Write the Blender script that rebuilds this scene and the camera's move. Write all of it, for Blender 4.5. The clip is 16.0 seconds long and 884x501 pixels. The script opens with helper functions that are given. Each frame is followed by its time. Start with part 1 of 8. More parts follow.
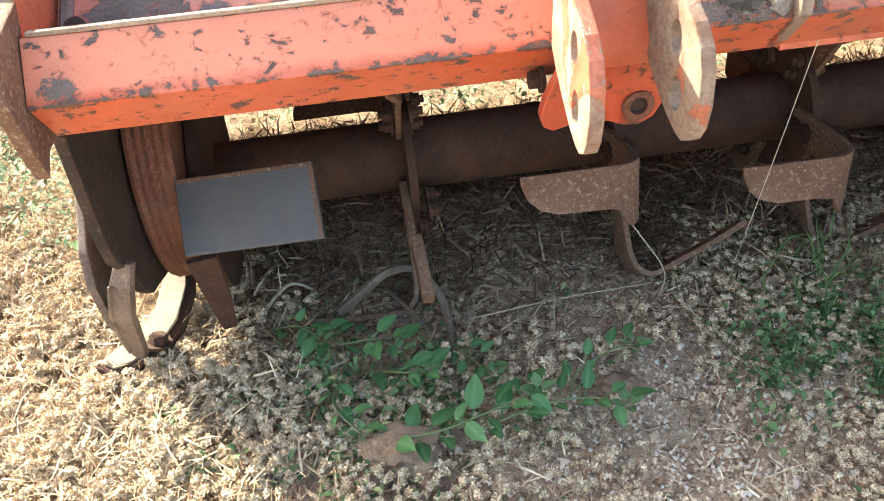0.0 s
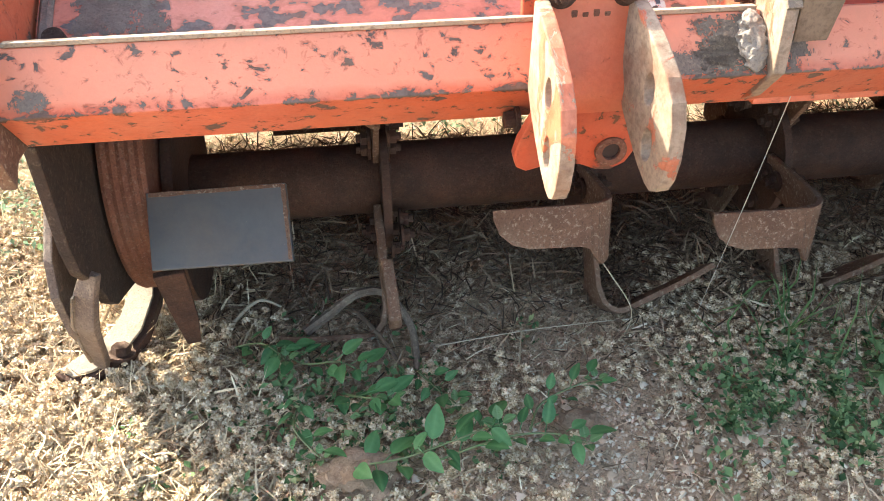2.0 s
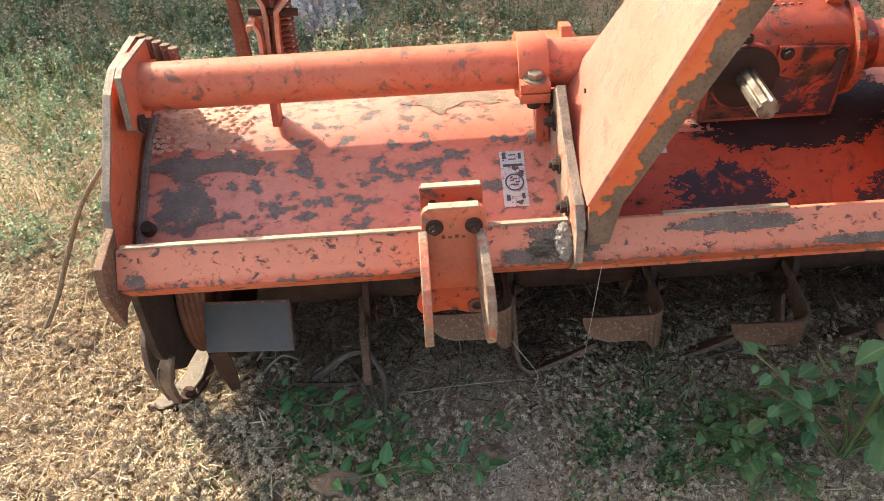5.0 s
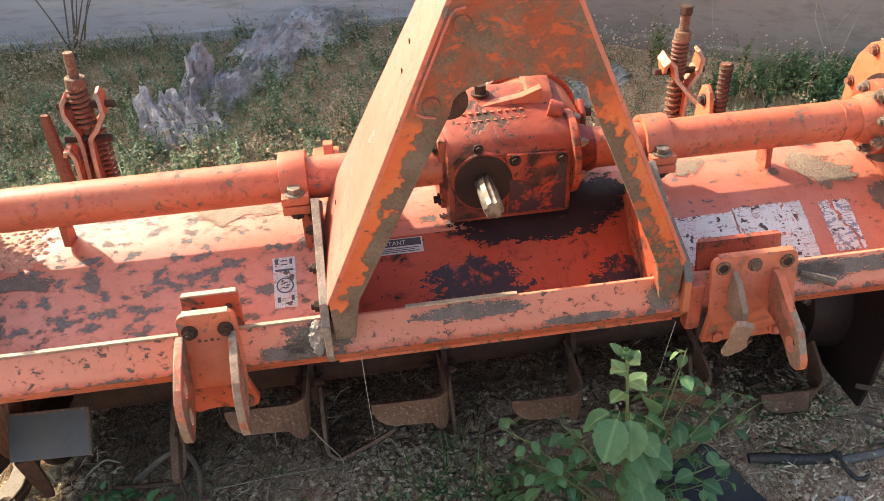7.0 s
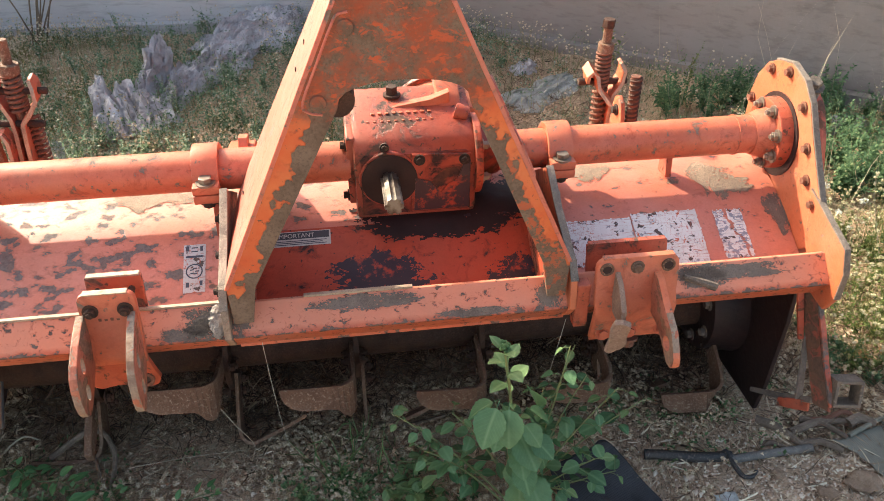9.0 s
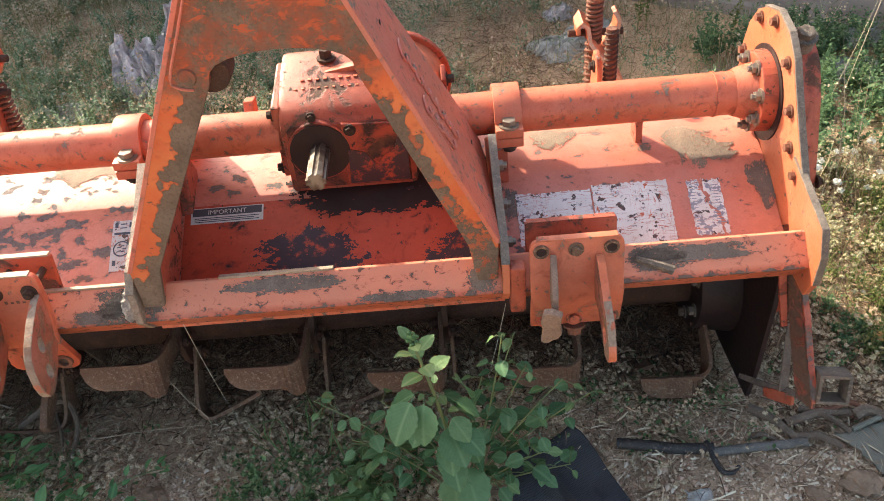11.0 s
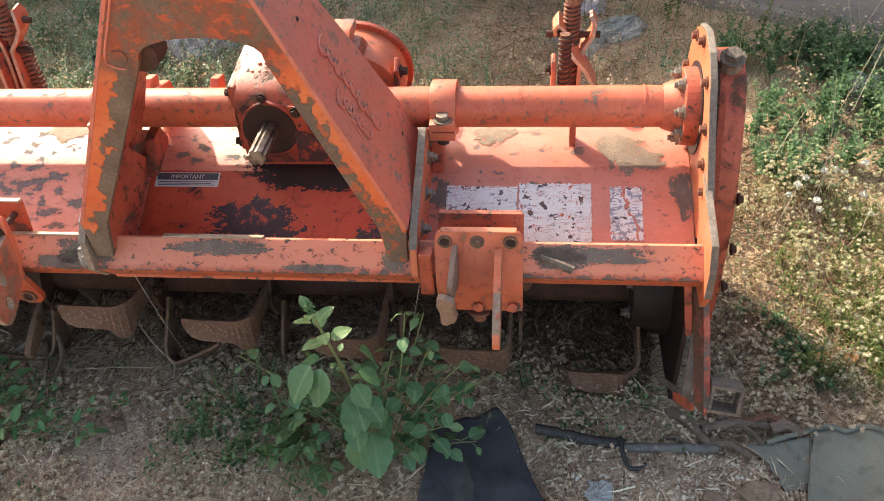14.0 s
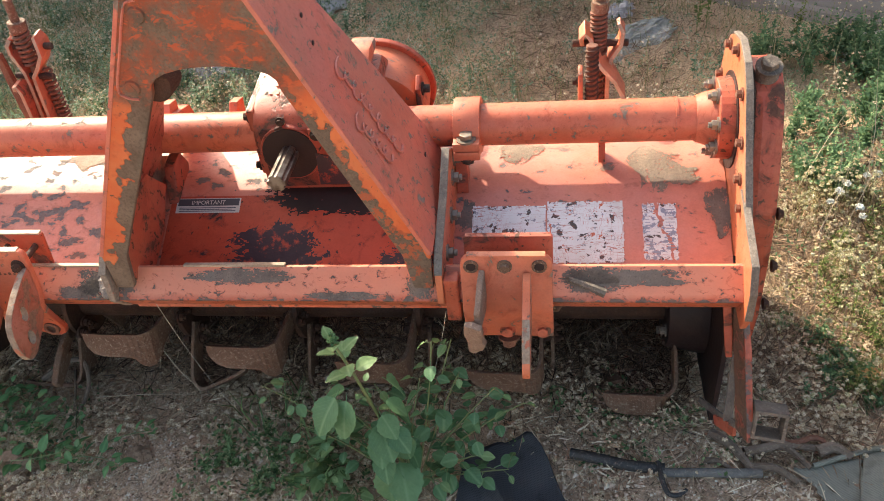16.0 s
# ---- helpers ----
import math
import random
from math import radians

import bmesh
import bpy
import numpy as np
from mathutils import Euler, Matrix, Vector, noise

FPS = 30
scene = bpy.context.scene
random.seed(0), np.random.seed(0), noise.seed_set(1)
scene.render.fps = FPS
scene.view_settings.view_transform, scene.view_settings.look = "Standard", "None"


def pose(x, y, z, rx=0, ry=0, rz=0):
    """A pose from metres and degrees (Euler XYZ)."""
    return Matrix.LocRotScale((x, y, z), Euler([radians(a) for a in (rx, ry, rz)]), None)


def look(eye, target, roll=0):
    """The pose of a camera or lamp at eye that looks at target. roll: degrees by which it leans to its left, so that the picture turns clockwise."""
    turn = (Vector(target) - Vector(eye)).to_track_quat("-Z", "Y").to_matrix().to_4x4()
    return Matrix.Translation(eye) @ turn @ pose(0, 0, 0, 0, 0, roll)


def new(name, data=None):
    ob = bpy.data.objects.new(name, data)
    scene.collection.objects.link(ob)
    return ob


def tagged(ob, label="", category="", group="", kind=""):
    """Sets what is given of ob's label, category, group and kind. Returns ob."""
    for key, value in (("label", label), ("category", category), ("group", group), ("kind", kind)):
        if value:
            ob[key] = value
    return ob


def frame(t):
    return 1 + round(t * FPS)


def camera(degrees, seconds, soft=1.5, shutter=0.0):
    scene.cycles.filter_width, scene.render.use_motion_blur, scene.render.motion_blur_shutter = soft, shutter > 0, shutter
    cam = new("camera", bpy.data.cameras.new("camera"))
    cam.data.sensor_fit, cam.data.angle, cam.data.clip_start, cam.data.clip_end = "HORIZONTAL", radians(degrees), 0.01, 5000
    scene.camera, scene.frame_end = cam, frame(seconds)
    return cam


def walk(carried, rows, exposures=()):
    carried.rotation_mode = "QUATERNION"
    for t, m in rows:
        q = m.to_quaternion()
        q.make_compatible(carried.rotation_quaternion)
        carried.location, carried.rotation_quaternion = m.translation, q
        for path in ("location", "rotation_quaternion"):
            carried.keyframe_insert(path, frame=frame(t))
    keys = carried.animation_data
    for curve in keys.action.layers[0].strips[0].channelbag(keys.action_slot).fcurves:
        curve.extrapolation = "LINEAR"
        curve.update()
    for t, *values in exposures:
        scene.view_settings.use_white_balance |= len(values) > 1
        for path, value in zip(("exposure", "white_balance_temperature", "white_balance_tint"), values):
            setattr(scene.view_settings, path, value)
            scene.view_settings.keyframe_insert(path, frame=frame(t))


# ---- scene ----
cam = camera(56.5, 16.0, 0.5)
PATH = [
    (0, (-0.713, -0.931, 0.797), (-0.535, 0.605, -0.472), -3.9),
    (0.5, (-0.743, -0.917, 0.811), (-0.597, 0.619, -0.462), -3.6),
    (1, (-0.726, -0.902, 0.822), (-0.557, 0.633, -0.449), -1.8),
    (1.5, (-0.719, -0.915, 0.817), (-0.509, 0.626, -0.441), 0.1),
    (2, (-0.7, -0.921, 0.815), (-0.469, 0.623, -0.435), 0.6),
    (2.5, (-0.695, -0.926, 0.821), (-0.388, 0.602, -0.433), 2.8),
    (3, (-0.631, -0.998, 0.928), (-0.25, 0.481, -0.363), 4.2),
    (3.5, (-0.544, -1.12, 1.215), (-0.314, 0.342, -0.13), 1.6),
    (3.7, (-0.553, -1.147, 1.268), (-0.415, 0.324, -0.08), -0.0),
    (5.8, (-0.477, -1.19, 1.324), (-0.434, 0.364, 0.067), -2.7),
    (6, (-0.46, -1.26, 1.344), (-0.407, 0.316, 0.114), -2.6),
    (6.5, (-0.391, -1.322, 1.388), (-0.284, 0.294, 0.215), -2.4),
    (7, (-0.226, -1.299, 1.387), (-0.039, 0.318, 0.225), -2.9),
    (7.5, (-0.041, -1.248, 1.382), (0.241, 0.354, 0.219), -2.7),
    (8, (-0.05, -1.303, 1.398), (0.253, 0.295, 0.234), -2.0),
    (8.5, (-0.093, -1.369, 1.402), (0.202, 0.237, 0.247), -0.2),
    (8.7, (-0.099, -1.388, 1.41), (0.173, 0.225, 0.26), 0.1),
    (10.8, (0.202, -1.28, 1.395), (0.164, 0.273, 0.136), -5.0),
    (11, (0.218, -1.281, 1.38), (0.192, 0.273, 0.123), -5.3),
    (11.5, (0.267, -1.36, 1.389), (0.256, 0.201, 0.139), -5.0),
    (12, (0.347, -1.413, 1.414), (0.315, 0.155, 0.172), -4.5),
    (12.5, (0.435, -1.34, 1.404), (0.328, 0.216, 0.152), -3.8),
    (13, (0.485, -1.33, 1.419), (0.326, 0.199, 0.14), -4.0),
    (13.5, (0.489, -1.353, 1.444), (0.284, 0.158, 0.149), -4.1),
    (14, (0.511, -1.347, 1.441), (0.282, 0.164, 0.151), -4.6),
    (14.5, (0.532, -1.295, 1.429), (0.257, 0.213, 0.144), -6.2),
    (15, (0.526, -1.279, 1.438), (0.231, 0.229, 0.158), -7.1),
    (15.5, (0.53, -1.277, 1.437), (0.228, 0.231, 0.159), -7.5),
    (16, (0.515, -1.285, 1.438), (0.209, 0.222, 0.159), -7.7),
]
EXPOSURES = [(0.0, 2.58, 6700, 1), (3.0, 2.56, 6700, 1), (3.3, 2.86, 6700, 0), (3.7, 2.44, 6700, 0), (5.8, 1.60, 7100, 6), (6.5, 1.68, 7100, 6), (8.7, 1.68, 7100, 6), (10.8, 1.70, 7100, 6), (16.0, 1.70, 7100, 6)]
walk(cam, [(t, look(eye, target, roll)) for t, eye, target, roll in PATH], EXPOSURES)

# ---- light ----
SUN_TO = Vector((-1.05, 1.0, 1.0)).normalized()
world = bpy.data.worlds.new("world")
scene.world = world
world.use_nodes = True
_nt = world.node_tree
_sky = _nt.nodes.new("ShaderNodeTexSky")
_sky.sky_type = "NISHITA"
_sky.sun_disc = False
_sky.sun_elevation = math.asin(SUN_TO.z)
_sky.sun_rotation = math.atan2(SUN_TO.x, SUN_TO.y)
_sky.dust_density = 4.0
_sky.ozone_density = 0.3
_nt.links.new(_sky.outputs[0], _nt.nodes["Background"].inputs[0])
_nt.nodes["Background"].inputs[1].default_value = 0.138
sun_data = bpy.data.lights.new("sun", "SUN")
sun_data.energy = 3.4
sun_data.angle = radians(0.6)
sun_data.color = (1.0, 0.92, 0.80)
sun = new("sun", sun_data)
sun.matrix_world = look(SUN_TO * 20, (0, 0, 0))


# ---- materials ----
class Mat:
    """A node material with short wiring helpers."""

    def __init__(self, name, rough=0.6, metal=0.0, spec=0.5):
        self.m = bpy.data.materials.new(name)
        self.m.use_nodes = True
        self.n = self.m.node_tree.nodes
        self.l = self.m.node_tree.links
        self.b = self.n["Principled BSDF"]
        self.b.inputs["Roughness"].default_value = rough
        self.b.inputs["Metallic"].default_value = metal
        self.b.inputs["Specular IOR Level"].default_value = spec
        self.tc = self.n.new("ShaderNodeTexCoord").outputs["Object"]

    def coords(self, scale=(1, 1, 1), rot=(0, 0, 0)):
        mp = self.n.new("ShaderNodeMapping")
        mp.inputs["Scale"].default_value = scale
        mp.inputs["Rotation"].default_value = rot
        self.l.new(self.tc, mp.inputs["Vector"])
        return mp.outputs[0]

    def noise(self, scale, detail=4, rough=0.55, stretch=(1, 1, 1), distort=0.0):
        t = self.n.new("ShaderNodeTexNoise")
        t.inputs["Scale"].default_value = scale
        t.inputs["Detail"].default_value = detail
        t.inputs["Roughness"].default_value = rough
        t.inputs["Distortion"].default_value = distort
        self.l.new(self.coords(stretch), t.inputs["Vector"])
        return t.outputs["Fac"]

    def voronoi(self, scale, stretch=(1, 1, 1), feature="F1"):
        t = self.n.new("ShaderNodeTexVoronoi")
        t.feature = feature
        t.inputs["Scale"].default_value = scale
        self.l.new(self.coords(stretch), t.inputs["Vector"])
        return t.outputs["Distance"]

    def ramp(self, fac, stops):
        r = self.n.new("ShaderNodeValToRGB")
        els = r.color_ramp.elements
        while len(els) < len(stops):
            els.new(0.5)
        for e, (p, c) in zip(els, stops):
            e.position = p
            e.color = (c, c, c, 1) if not isinstance(c, tuple) else (*c, 1)
        self.l.new(fac, r.inputs[0])
        return r.outputs[0]

    def mix(self, fac, a, b, mode="MIX"):
        x = self.n.new("ShaderNodeMix")
        x.data_type = "RGBA"
        x.blend_type = mode
        for sock, v in ((x.inputs[0], fac), (x.inputs[6], a), (x.inputs[7], b)):
            if isinstance(v, tuple):
                sock.default_value = (*v, 1)
            elif isinstance(v, (int, float)):
                sock.default_value = v
            else:
                self.l.new(v, sock)
        return x.outputs[2]

    def math(self, op, a, b=0.0):
        x = self.n.new("ShaderNodeMath")
        x.operation = op
        for sock, v in ((x.inputs[0], a), (x.inputs[1], b)):
            if isinstance(v, (int, float)):
                sock.default_value = v
            else:
                self.l.new(v, sock)
        return x.outputs[0]

    def rand(self, island=False):
        if island:
            return self.n.new("ShaderNodeNewGeometry").outputs["Random Per Island"]
        return self.n.new("ShaderNodeObjectInfo").outputs["Random"]

    def axis(self, i):
        s = self.n.new("ShaderNodeSeparateXYZ")
        self.l.new(self.tc, s.inputs[0])
        return s.outputs[i]

    def color(self, c):
        if isinstance(c, tuple):
            self.b.inputs["Base Color"].default_value = (*c, 1)
        else:
            self.l.new(c, self.b.inputs["Base Color"])
        return self

    def rough(self, r):
        self.l.new(r, self.b.inputs["Roughness"])
        return self

    def bump(self, h, strength=0.4, dist=0.004):
        bp = self.n.new("ShaderNodeBump")
        bp.inputs["Strength"].default_value = strength
        bp.inputs["Distance"].default_value = dist
        self.l.new(h, bp.inputs["Height"])
        self.l.new(bp.outputs[0], self.b.inputs["Normal"])
        return self


def paint(name, wear=0.5, fleck=0.5, grime=0.3, stretch=(1, 1, 1), base=(0.64, 0.124, 0.044), bare=(0.20, 0.15, 0.12), big=9.0, lean=0.0, band=None, soft=0.014, blob=False, fade=None, gloss=0.5):
    """Sun-bleached orange enamel: chips to primer and rust, stained rims, flecks, dust. band: height, half width and
    strength of a scuffed edge. fade: height above which it is painted paler, for sky light and bleaching, and how much.
    """
    k = Mat(name, 0.42, 0.0, gloss)
    base = tuple(c * 0.88 for c in base)
    pale = (base[0] * 1.04, base[1] * 1.5, base[2] * 2.7)
    deep = (base[0] * 0.60, base[1] * 0.50, base[2] * 0.55)
    tone = k.mix(k.ramp(k.noise(6, 5, 0.6), [(0.3, 0.0), (0.75, 0.9)]), base, pale)
    tone = k.mix(k.ramp(k.noise(30, 8, 0.7), [(0.46, 0.0), (0.80, 0.6)]), tone, deep)
    tone = k.mix(k.ramp(k.noise(260, 4, 0.7), [(0.40, 0.0), (0.8, 0.40)]), tone, deep)
    film = k.ramp(k.noise(4.5, 8, 0.68, stretch, 0.4), [(0.47, 0.0), (0.68, 0.42)])
    tone = k.mix(film, tone, (base[0] * 0.62, base[1] * 0.62, base[2] * 0.72))
    chalk = k.ramp(k.noise(11, 8, 0.7), [(0.44, 0.0), (0.70, 0.32)])
    tone = k.mix(chalk, tone, (min(0.8, base[0] * 1.08), base[1] * 1.8, base[2] * 3.0))
    # Paler tone above a height: sky light painted in, with some bleaching.
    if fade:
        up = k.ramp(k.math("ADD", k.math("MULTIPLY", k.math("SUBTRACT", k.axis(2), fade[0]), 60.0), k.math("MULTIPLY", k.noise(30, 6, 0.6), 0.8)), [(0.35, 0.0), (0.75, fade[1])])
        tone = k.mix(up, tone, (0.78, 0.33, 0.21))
    lo = 0.74 - 0.30 * wear
    field = k.noise(big, 4, 0.55, stretch, 0.15) if blob else k.noise(big, 9, 0.66, stretch, 0.6)
    if lean:
        field = k.math("SUBTRACT", field, k.math("MULTIPLY", k.math("SUBTRACT", k.axis(0), -0.05), lean))
    if band:
        away = k.math("DIVIDE", k.math("ABSOLUTE", k.math("SUBTRACT", k.axis(2), band[0])), band[1])
        field = k.math("ADD", field, k.math("MULTIPLY", k.math("MAXIMUM", k.math("SUBTRACT", 1.0, away), 0.0), band[2]))
    chips = k.ramp(field, [(lo, 0.0), (lo + soft, 1.0)])
    rim = k.ramp(field, [(lo - 0.07, 0.0), (lo, 0.75)])
    lf = 0.76 - 0.20 * fleck
    ff = k.noise(75, 6, 0.62, stretch, 0.4)
    flecks = k.ramp(ff, [(lf, 0.0), (lf + 0.015, 1.0)])
    rim2 = k.ramp(ff, [(lf - 0.06, 0.0), (lf, 0.5)])
    mask = k.math("MAXIMUM", chips, flecks)
    tone = k.mix(k.math("MAXIMUM", rim, rim2), tone, (base[0] * 0.55, base[1] * 0.42, base[2] * 0.4))
    barec = k.mix(k.ramp(k.noise(140, 6, 0.7), [(0.42, 0.0), (0.75, 1.0)]), bare, (bare[0] * 0.35, bare[1] * 0.32, bare[2] * 0.32))
    barec = k.mix(k.ramp(k.noise(24, 6), [(0.5, 0.0), (0.72, 0.7)]), barec, (0.17, 0.062, 0.028))
    col = k.mix(mask, tone, barec)
    dust = k.math("MULTIPLY", k.ramp(k.noise(7, 9, 0.72), [(0.40, 0.0), (0.72, 1.0)]), grime)
    col = k.mix(dust, col, (0.30, 0.215, 0.15))
    k.color(col)
    k.rough(k.ramp(k.math("MAXIMUM", mask, k.math("MULTIPLY", k.noise(40, 6), 0.5)), [(0.0, 0.34 + 0.16 * (gloss - 0.5)), (1.0, 0.88)]))
    h = k.math("ADD", k.math("MULTIPLY", mask, -0.8), k.math("MULTIPLY", k.noise(120, 6, 0.7), 0.4))
    k.bump(h, 0.45, 0.0025)
    return k.m


def mast_paint(name):
    """Orange enamel flaked off in scallops along the inner edges, brown primer beneath, the head rubbed to rust."""
    k = Mat(name, 0.5, 0.0, 0.4)
    orange = k.mix(k.ramp(k.noise(14, 6, 0.6), [(0.35, 0.0), (0.70, 1.0)]), (0.55, 0.092, 0.027), (0.60, 0.165, 0.056))
    orange = k.mix(k.ramp(k.noise(48, 8, 0.7), [(0.55, 0.0), (0.72, 0.55)]), orange, (0.34, 0.055, 0.022))
    orange = k.mix(k.ramp(k.noise(85, 6, 0.65, (1, 1, 1), 0.5), [(0.635, 0.0), (0.65, 0.9)]), orange, (0.10, 0.055, 0.035))
    primer = k.mix(k.ramp(k.noise(26, 7, 0.7), [(0.35, 0.0), (0.68, 1.0)]), (0.110, 0.072, 0.048), (0.185, 0.130, 0.092))
    primer = k.mix(k.ramp(k.noise(210, 5, 0.7), [(0.48, 0.0), (0.70, 0.6)]), primer, (0.055, 0.034, 0.024))
    x, z = k.axis(0), k.axis(2)
    # distance outwards from the inner edge of a leg
    edge = k.math("SUBTRACT", k.math("ADD", k.math("ABSOLUTE", x), k.math("MULTIPLY", z, 0.445)), 0.499)
    scallop = k.math("MULTIPLY", k.math("SUBTRACT", k.noise(52, 1.5, 0.4), 0.5), 0.085)
    crumb = k.math("MULTIPLY", k.math("SUBTRACT", k.noise(190, 4, 0.6), 0.5), 0.012)
    wide = k.math("ADD", 0.017, k.math("MULTIPLY", k.math("MAXIMUM", x, 0.0), 0.055))
    wide = k.math("ADD", wide, k.math("MULTIPLY", k.math("MAXIMUM", k.math("SUBTRACT", 0.60, z), 0.0), 0.30))
    f = k.math("ADD", k.math("SUBTRACT", wide, edge), k.math("ADD", scallop, crumb))
    bare = k.ramp(k.math("MULTIPLY", k.math("ADD", f, 0.02), 25.0), [(0.47, 0.0), (0.52, 1.0)])
    isle = k.math("MULTIPLY", k.ramp(k.noise(44, 7, 0.7), [(0.53, 0.0), (0.56, 1.0)]), k.ramp(x, [(0.02, 0.0), (0.10, 0.9)]))
    bare = k.math("MULTIPLY", bare, k.math("SUBTRACT", 1.0, isle))
    lip = k.ramp(k.math("MULTIPLY", k.math("ADD", f, 0.02), 25.0), [(0.36, 0.0), (0.48, 0.65)])
    col = k.mix(lip, orange, (0.30, 0.050, 0.018))
    col = k.mix(bare, col, primer)
    # head of the mast: mottled rust, orange left in scraped islands
    head = k.ramp(k.math("ADD", z, k.math("MULTIPLY", k.noise(20, 5, 0.6), 0.10)), [(0.905, 0.0), (0.955, 1.0)])
    rustc = k.mix(k.ramp(k.noise(17, 9, 0.72), [(0.42, 0.0), (0.60, 1.0)]), primer, (0.285, 0.062, 0.026))
    rustc = k.mix(k.ramp(k.noise(30, 8, 0.7, (1, 1, 1.6), 0.5), [(0.535, 0.0), (0.60, 0.9)]), rustc, (0.48, 0.086, 0.028))
    rustc = k.mix(k.ramp(k.noise(120, 7, 0.7), [(0.56, 0.0), (0.66, 0.7)]), rustc, (0.42, 0.075, 0.028))
    col = k.mix(head, col, rustc)
    dust = k.math("MULTIPLY", k.ramp(k.noise(9, 8, 0.7), [(0.45, 0.0), (0.75, 1.0)]), 0.18)
    k.color(k.mix(dust, col, (0.30, 0.215, 0.15)))
    k.rough(k.ramp(k.math("MAXIMUM", bare, head), [(0.0, 0.42), (1.0, 0.85)]))
    k.bump(k.math("ADD", k.math("MULTIPLY", bare, -0.8), k.math("MULTIPLY", k.noise(140, 6, 0.7), 0.35)), 0.5, 0.002)
    return k.m


def rusty(name, base=(0.10, 0.048, 0.028), light=(0.25, 0.14, 0.085), rough=0.85, dusty=0.4, metal=0.15):
    k = Mat(name, rough, metal)
    c = k.mix(k.ramp(k.noise(22, 9, 0.72), [(0.34, 0.0), (0.70, 1.0)]), base, light)
    c = k.mix(k.math("MULTIPLY", k.ramp(k.noise(190, 6, 0.75), [(0.54, 0.0), (0.62, 1.0)]), dusty), c, (0.42, 0.33, 0.245))
    c = k.mix(k.ramp(k.noise(420, 3), [(0.52, 0.0), (0.70, 0.55)]), c, (base[0] * 0.4, base[1] * 0.4, base[2] * 0.4))
    c = k.mix(k.math("MULTIPLY", k.ramp(k.noise(9, 7, 0.65), [(0.48, 0.0), (0.70, 1.0)]), dusty * 0.6), c, (0.27, 0.195, 0.14))
    k.color(c).bump(k.noise(150, 8, 0.7), 0.7, 0.003)
    return k.m


ORANGE = paint("orange_paint", 0.44, 0.52, 0.30, big=14.0)
ORANGE_HOOD = paint("chipped_hood_paint", 0.43, 0.54, 0.14, (0.72, 1, 1), base=(0.68, 0.160, 0.070), big=40.0, bare=(0.150, 0.118, 0.112), lean=0.075, blob=True, gloss=1.0)
# The beam's fade paints sky light onto its upper face.
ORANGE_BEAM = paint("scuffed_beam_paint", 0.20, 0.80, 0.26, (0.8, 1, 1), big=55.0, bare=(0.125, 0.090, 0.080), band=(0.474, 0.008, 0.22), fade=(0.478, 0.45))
ORANGE_PIPE = paint("pipe_paint", 0.40, 0.62, 0.22, big=22.0)
ORANGE_MAST = mast_paint("worn_mast_paint")
ORANGE_FLANGE = paint("mast_side_paint", 0.36, 0.72, 0.30, base=(0.60, 0.105, 0.046), big=22.0, gloss=0.9)
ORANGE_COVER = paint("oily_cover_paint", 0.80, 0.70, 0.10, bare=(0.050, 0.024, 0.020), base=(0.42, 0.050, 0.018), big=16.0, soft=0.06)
ORANGE_GEAR = paint("oily_gearbox_paint", 0.80, 0.60, 0.08, bare=(0.034, 0.018, 0.017), base=(0.30, 0.036, 0.015), big=11.0, soft=0.08)
ORANGE_CASE = paint("rusted_case_paint", 0.56, 0.74, 0.20, base=(0.50, 0.072, 0.024), bare=(0.115, 0.046, 0.030), big=20.0, soft=0.04)
STAND_EDGE = paint("scraped_edge_paint", 0.62, 0.70, 0.22, base=(0.52, 0.090, 0.034), bare=(0.135, 0.105, 0.095), big=16.0, soft=0.03)
STAND_PAINT = paint("scraped_stand_paint", 1.05, 0.80, 0.20, base=(0.34, 0.062, 0.026), bare=(0.110, 0.058, 0.038), big=30.0, soft=0.05)
ORANGE_SOFT = paint("yellowed_orange_paint", 0.36, 0.56, 0.24, base=(0.65, 0.138, 0.044), big=22.0)
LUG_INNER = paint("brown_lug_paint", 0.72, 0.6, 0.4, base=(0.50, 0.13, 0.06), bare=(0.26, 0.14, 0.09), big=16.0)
LUG_PAINT = paint("worn_through_lug_paint", 0.98, 0.80, 0.30, base=(0.58, 0.15, 0.06), bare=(0.30, 0.225, 0.17), big=13.0)
RUST = rusty("rust", (0.036, 0.015, 0.009), (0.090, 0.038, 0.022), 0.8, 0.06)
RUST_DARK = rusty("dark_rust", (0.028, 0.017, 0.013), (0.066, 0.038, 0.026), 0.9, 0.12)
RUST_BLADE = rusty("blade_rust", (0.120, 0.057, 0.034), (0.205, 0.112, 0.070), 0.8, 0.62)
RUST_RED = rusty("red_rust", (0.13, 0.046, 0.027), (0.22, 0.090, 0.055), 0.85, 0.22)
APRON = rusty("dusty_brown_apron", (0.13, 0.062, 0.040), (0.235, 0.125, 0.085), 0.85, 0.3, 0.0)
LUG_RUST = rusty("scaled_lug_rust", (0.19, 0.105, 0.070), (0.31, 0.205, 0.155), 0.8, 0.4, 0.0)
BARE = rusty("worn_pale_steel", (0.28, 0.20, 0.14), (0.50, 0.40, 0.30), 0.6, 0.35, 0.2)
EDGE = rusty("ground_edge_steel", (0.12, 0.093, 0.077), (0.28, 0.225, 0.18), 0.6, 0.4, 0.3)
SKIDFACE = rusty("dusty_sunlit_skid_steel", (0.22, 0.175, 0.13), (0.36, 0.29, 0.22), 0.75, 0.4, 0.1)
SKID_GREY = rusty("weathered_grey_steel", (0.105, 0.082, 0.070), (0.215, 0.175, 0.15), 0.75, 0.35, 0.1)
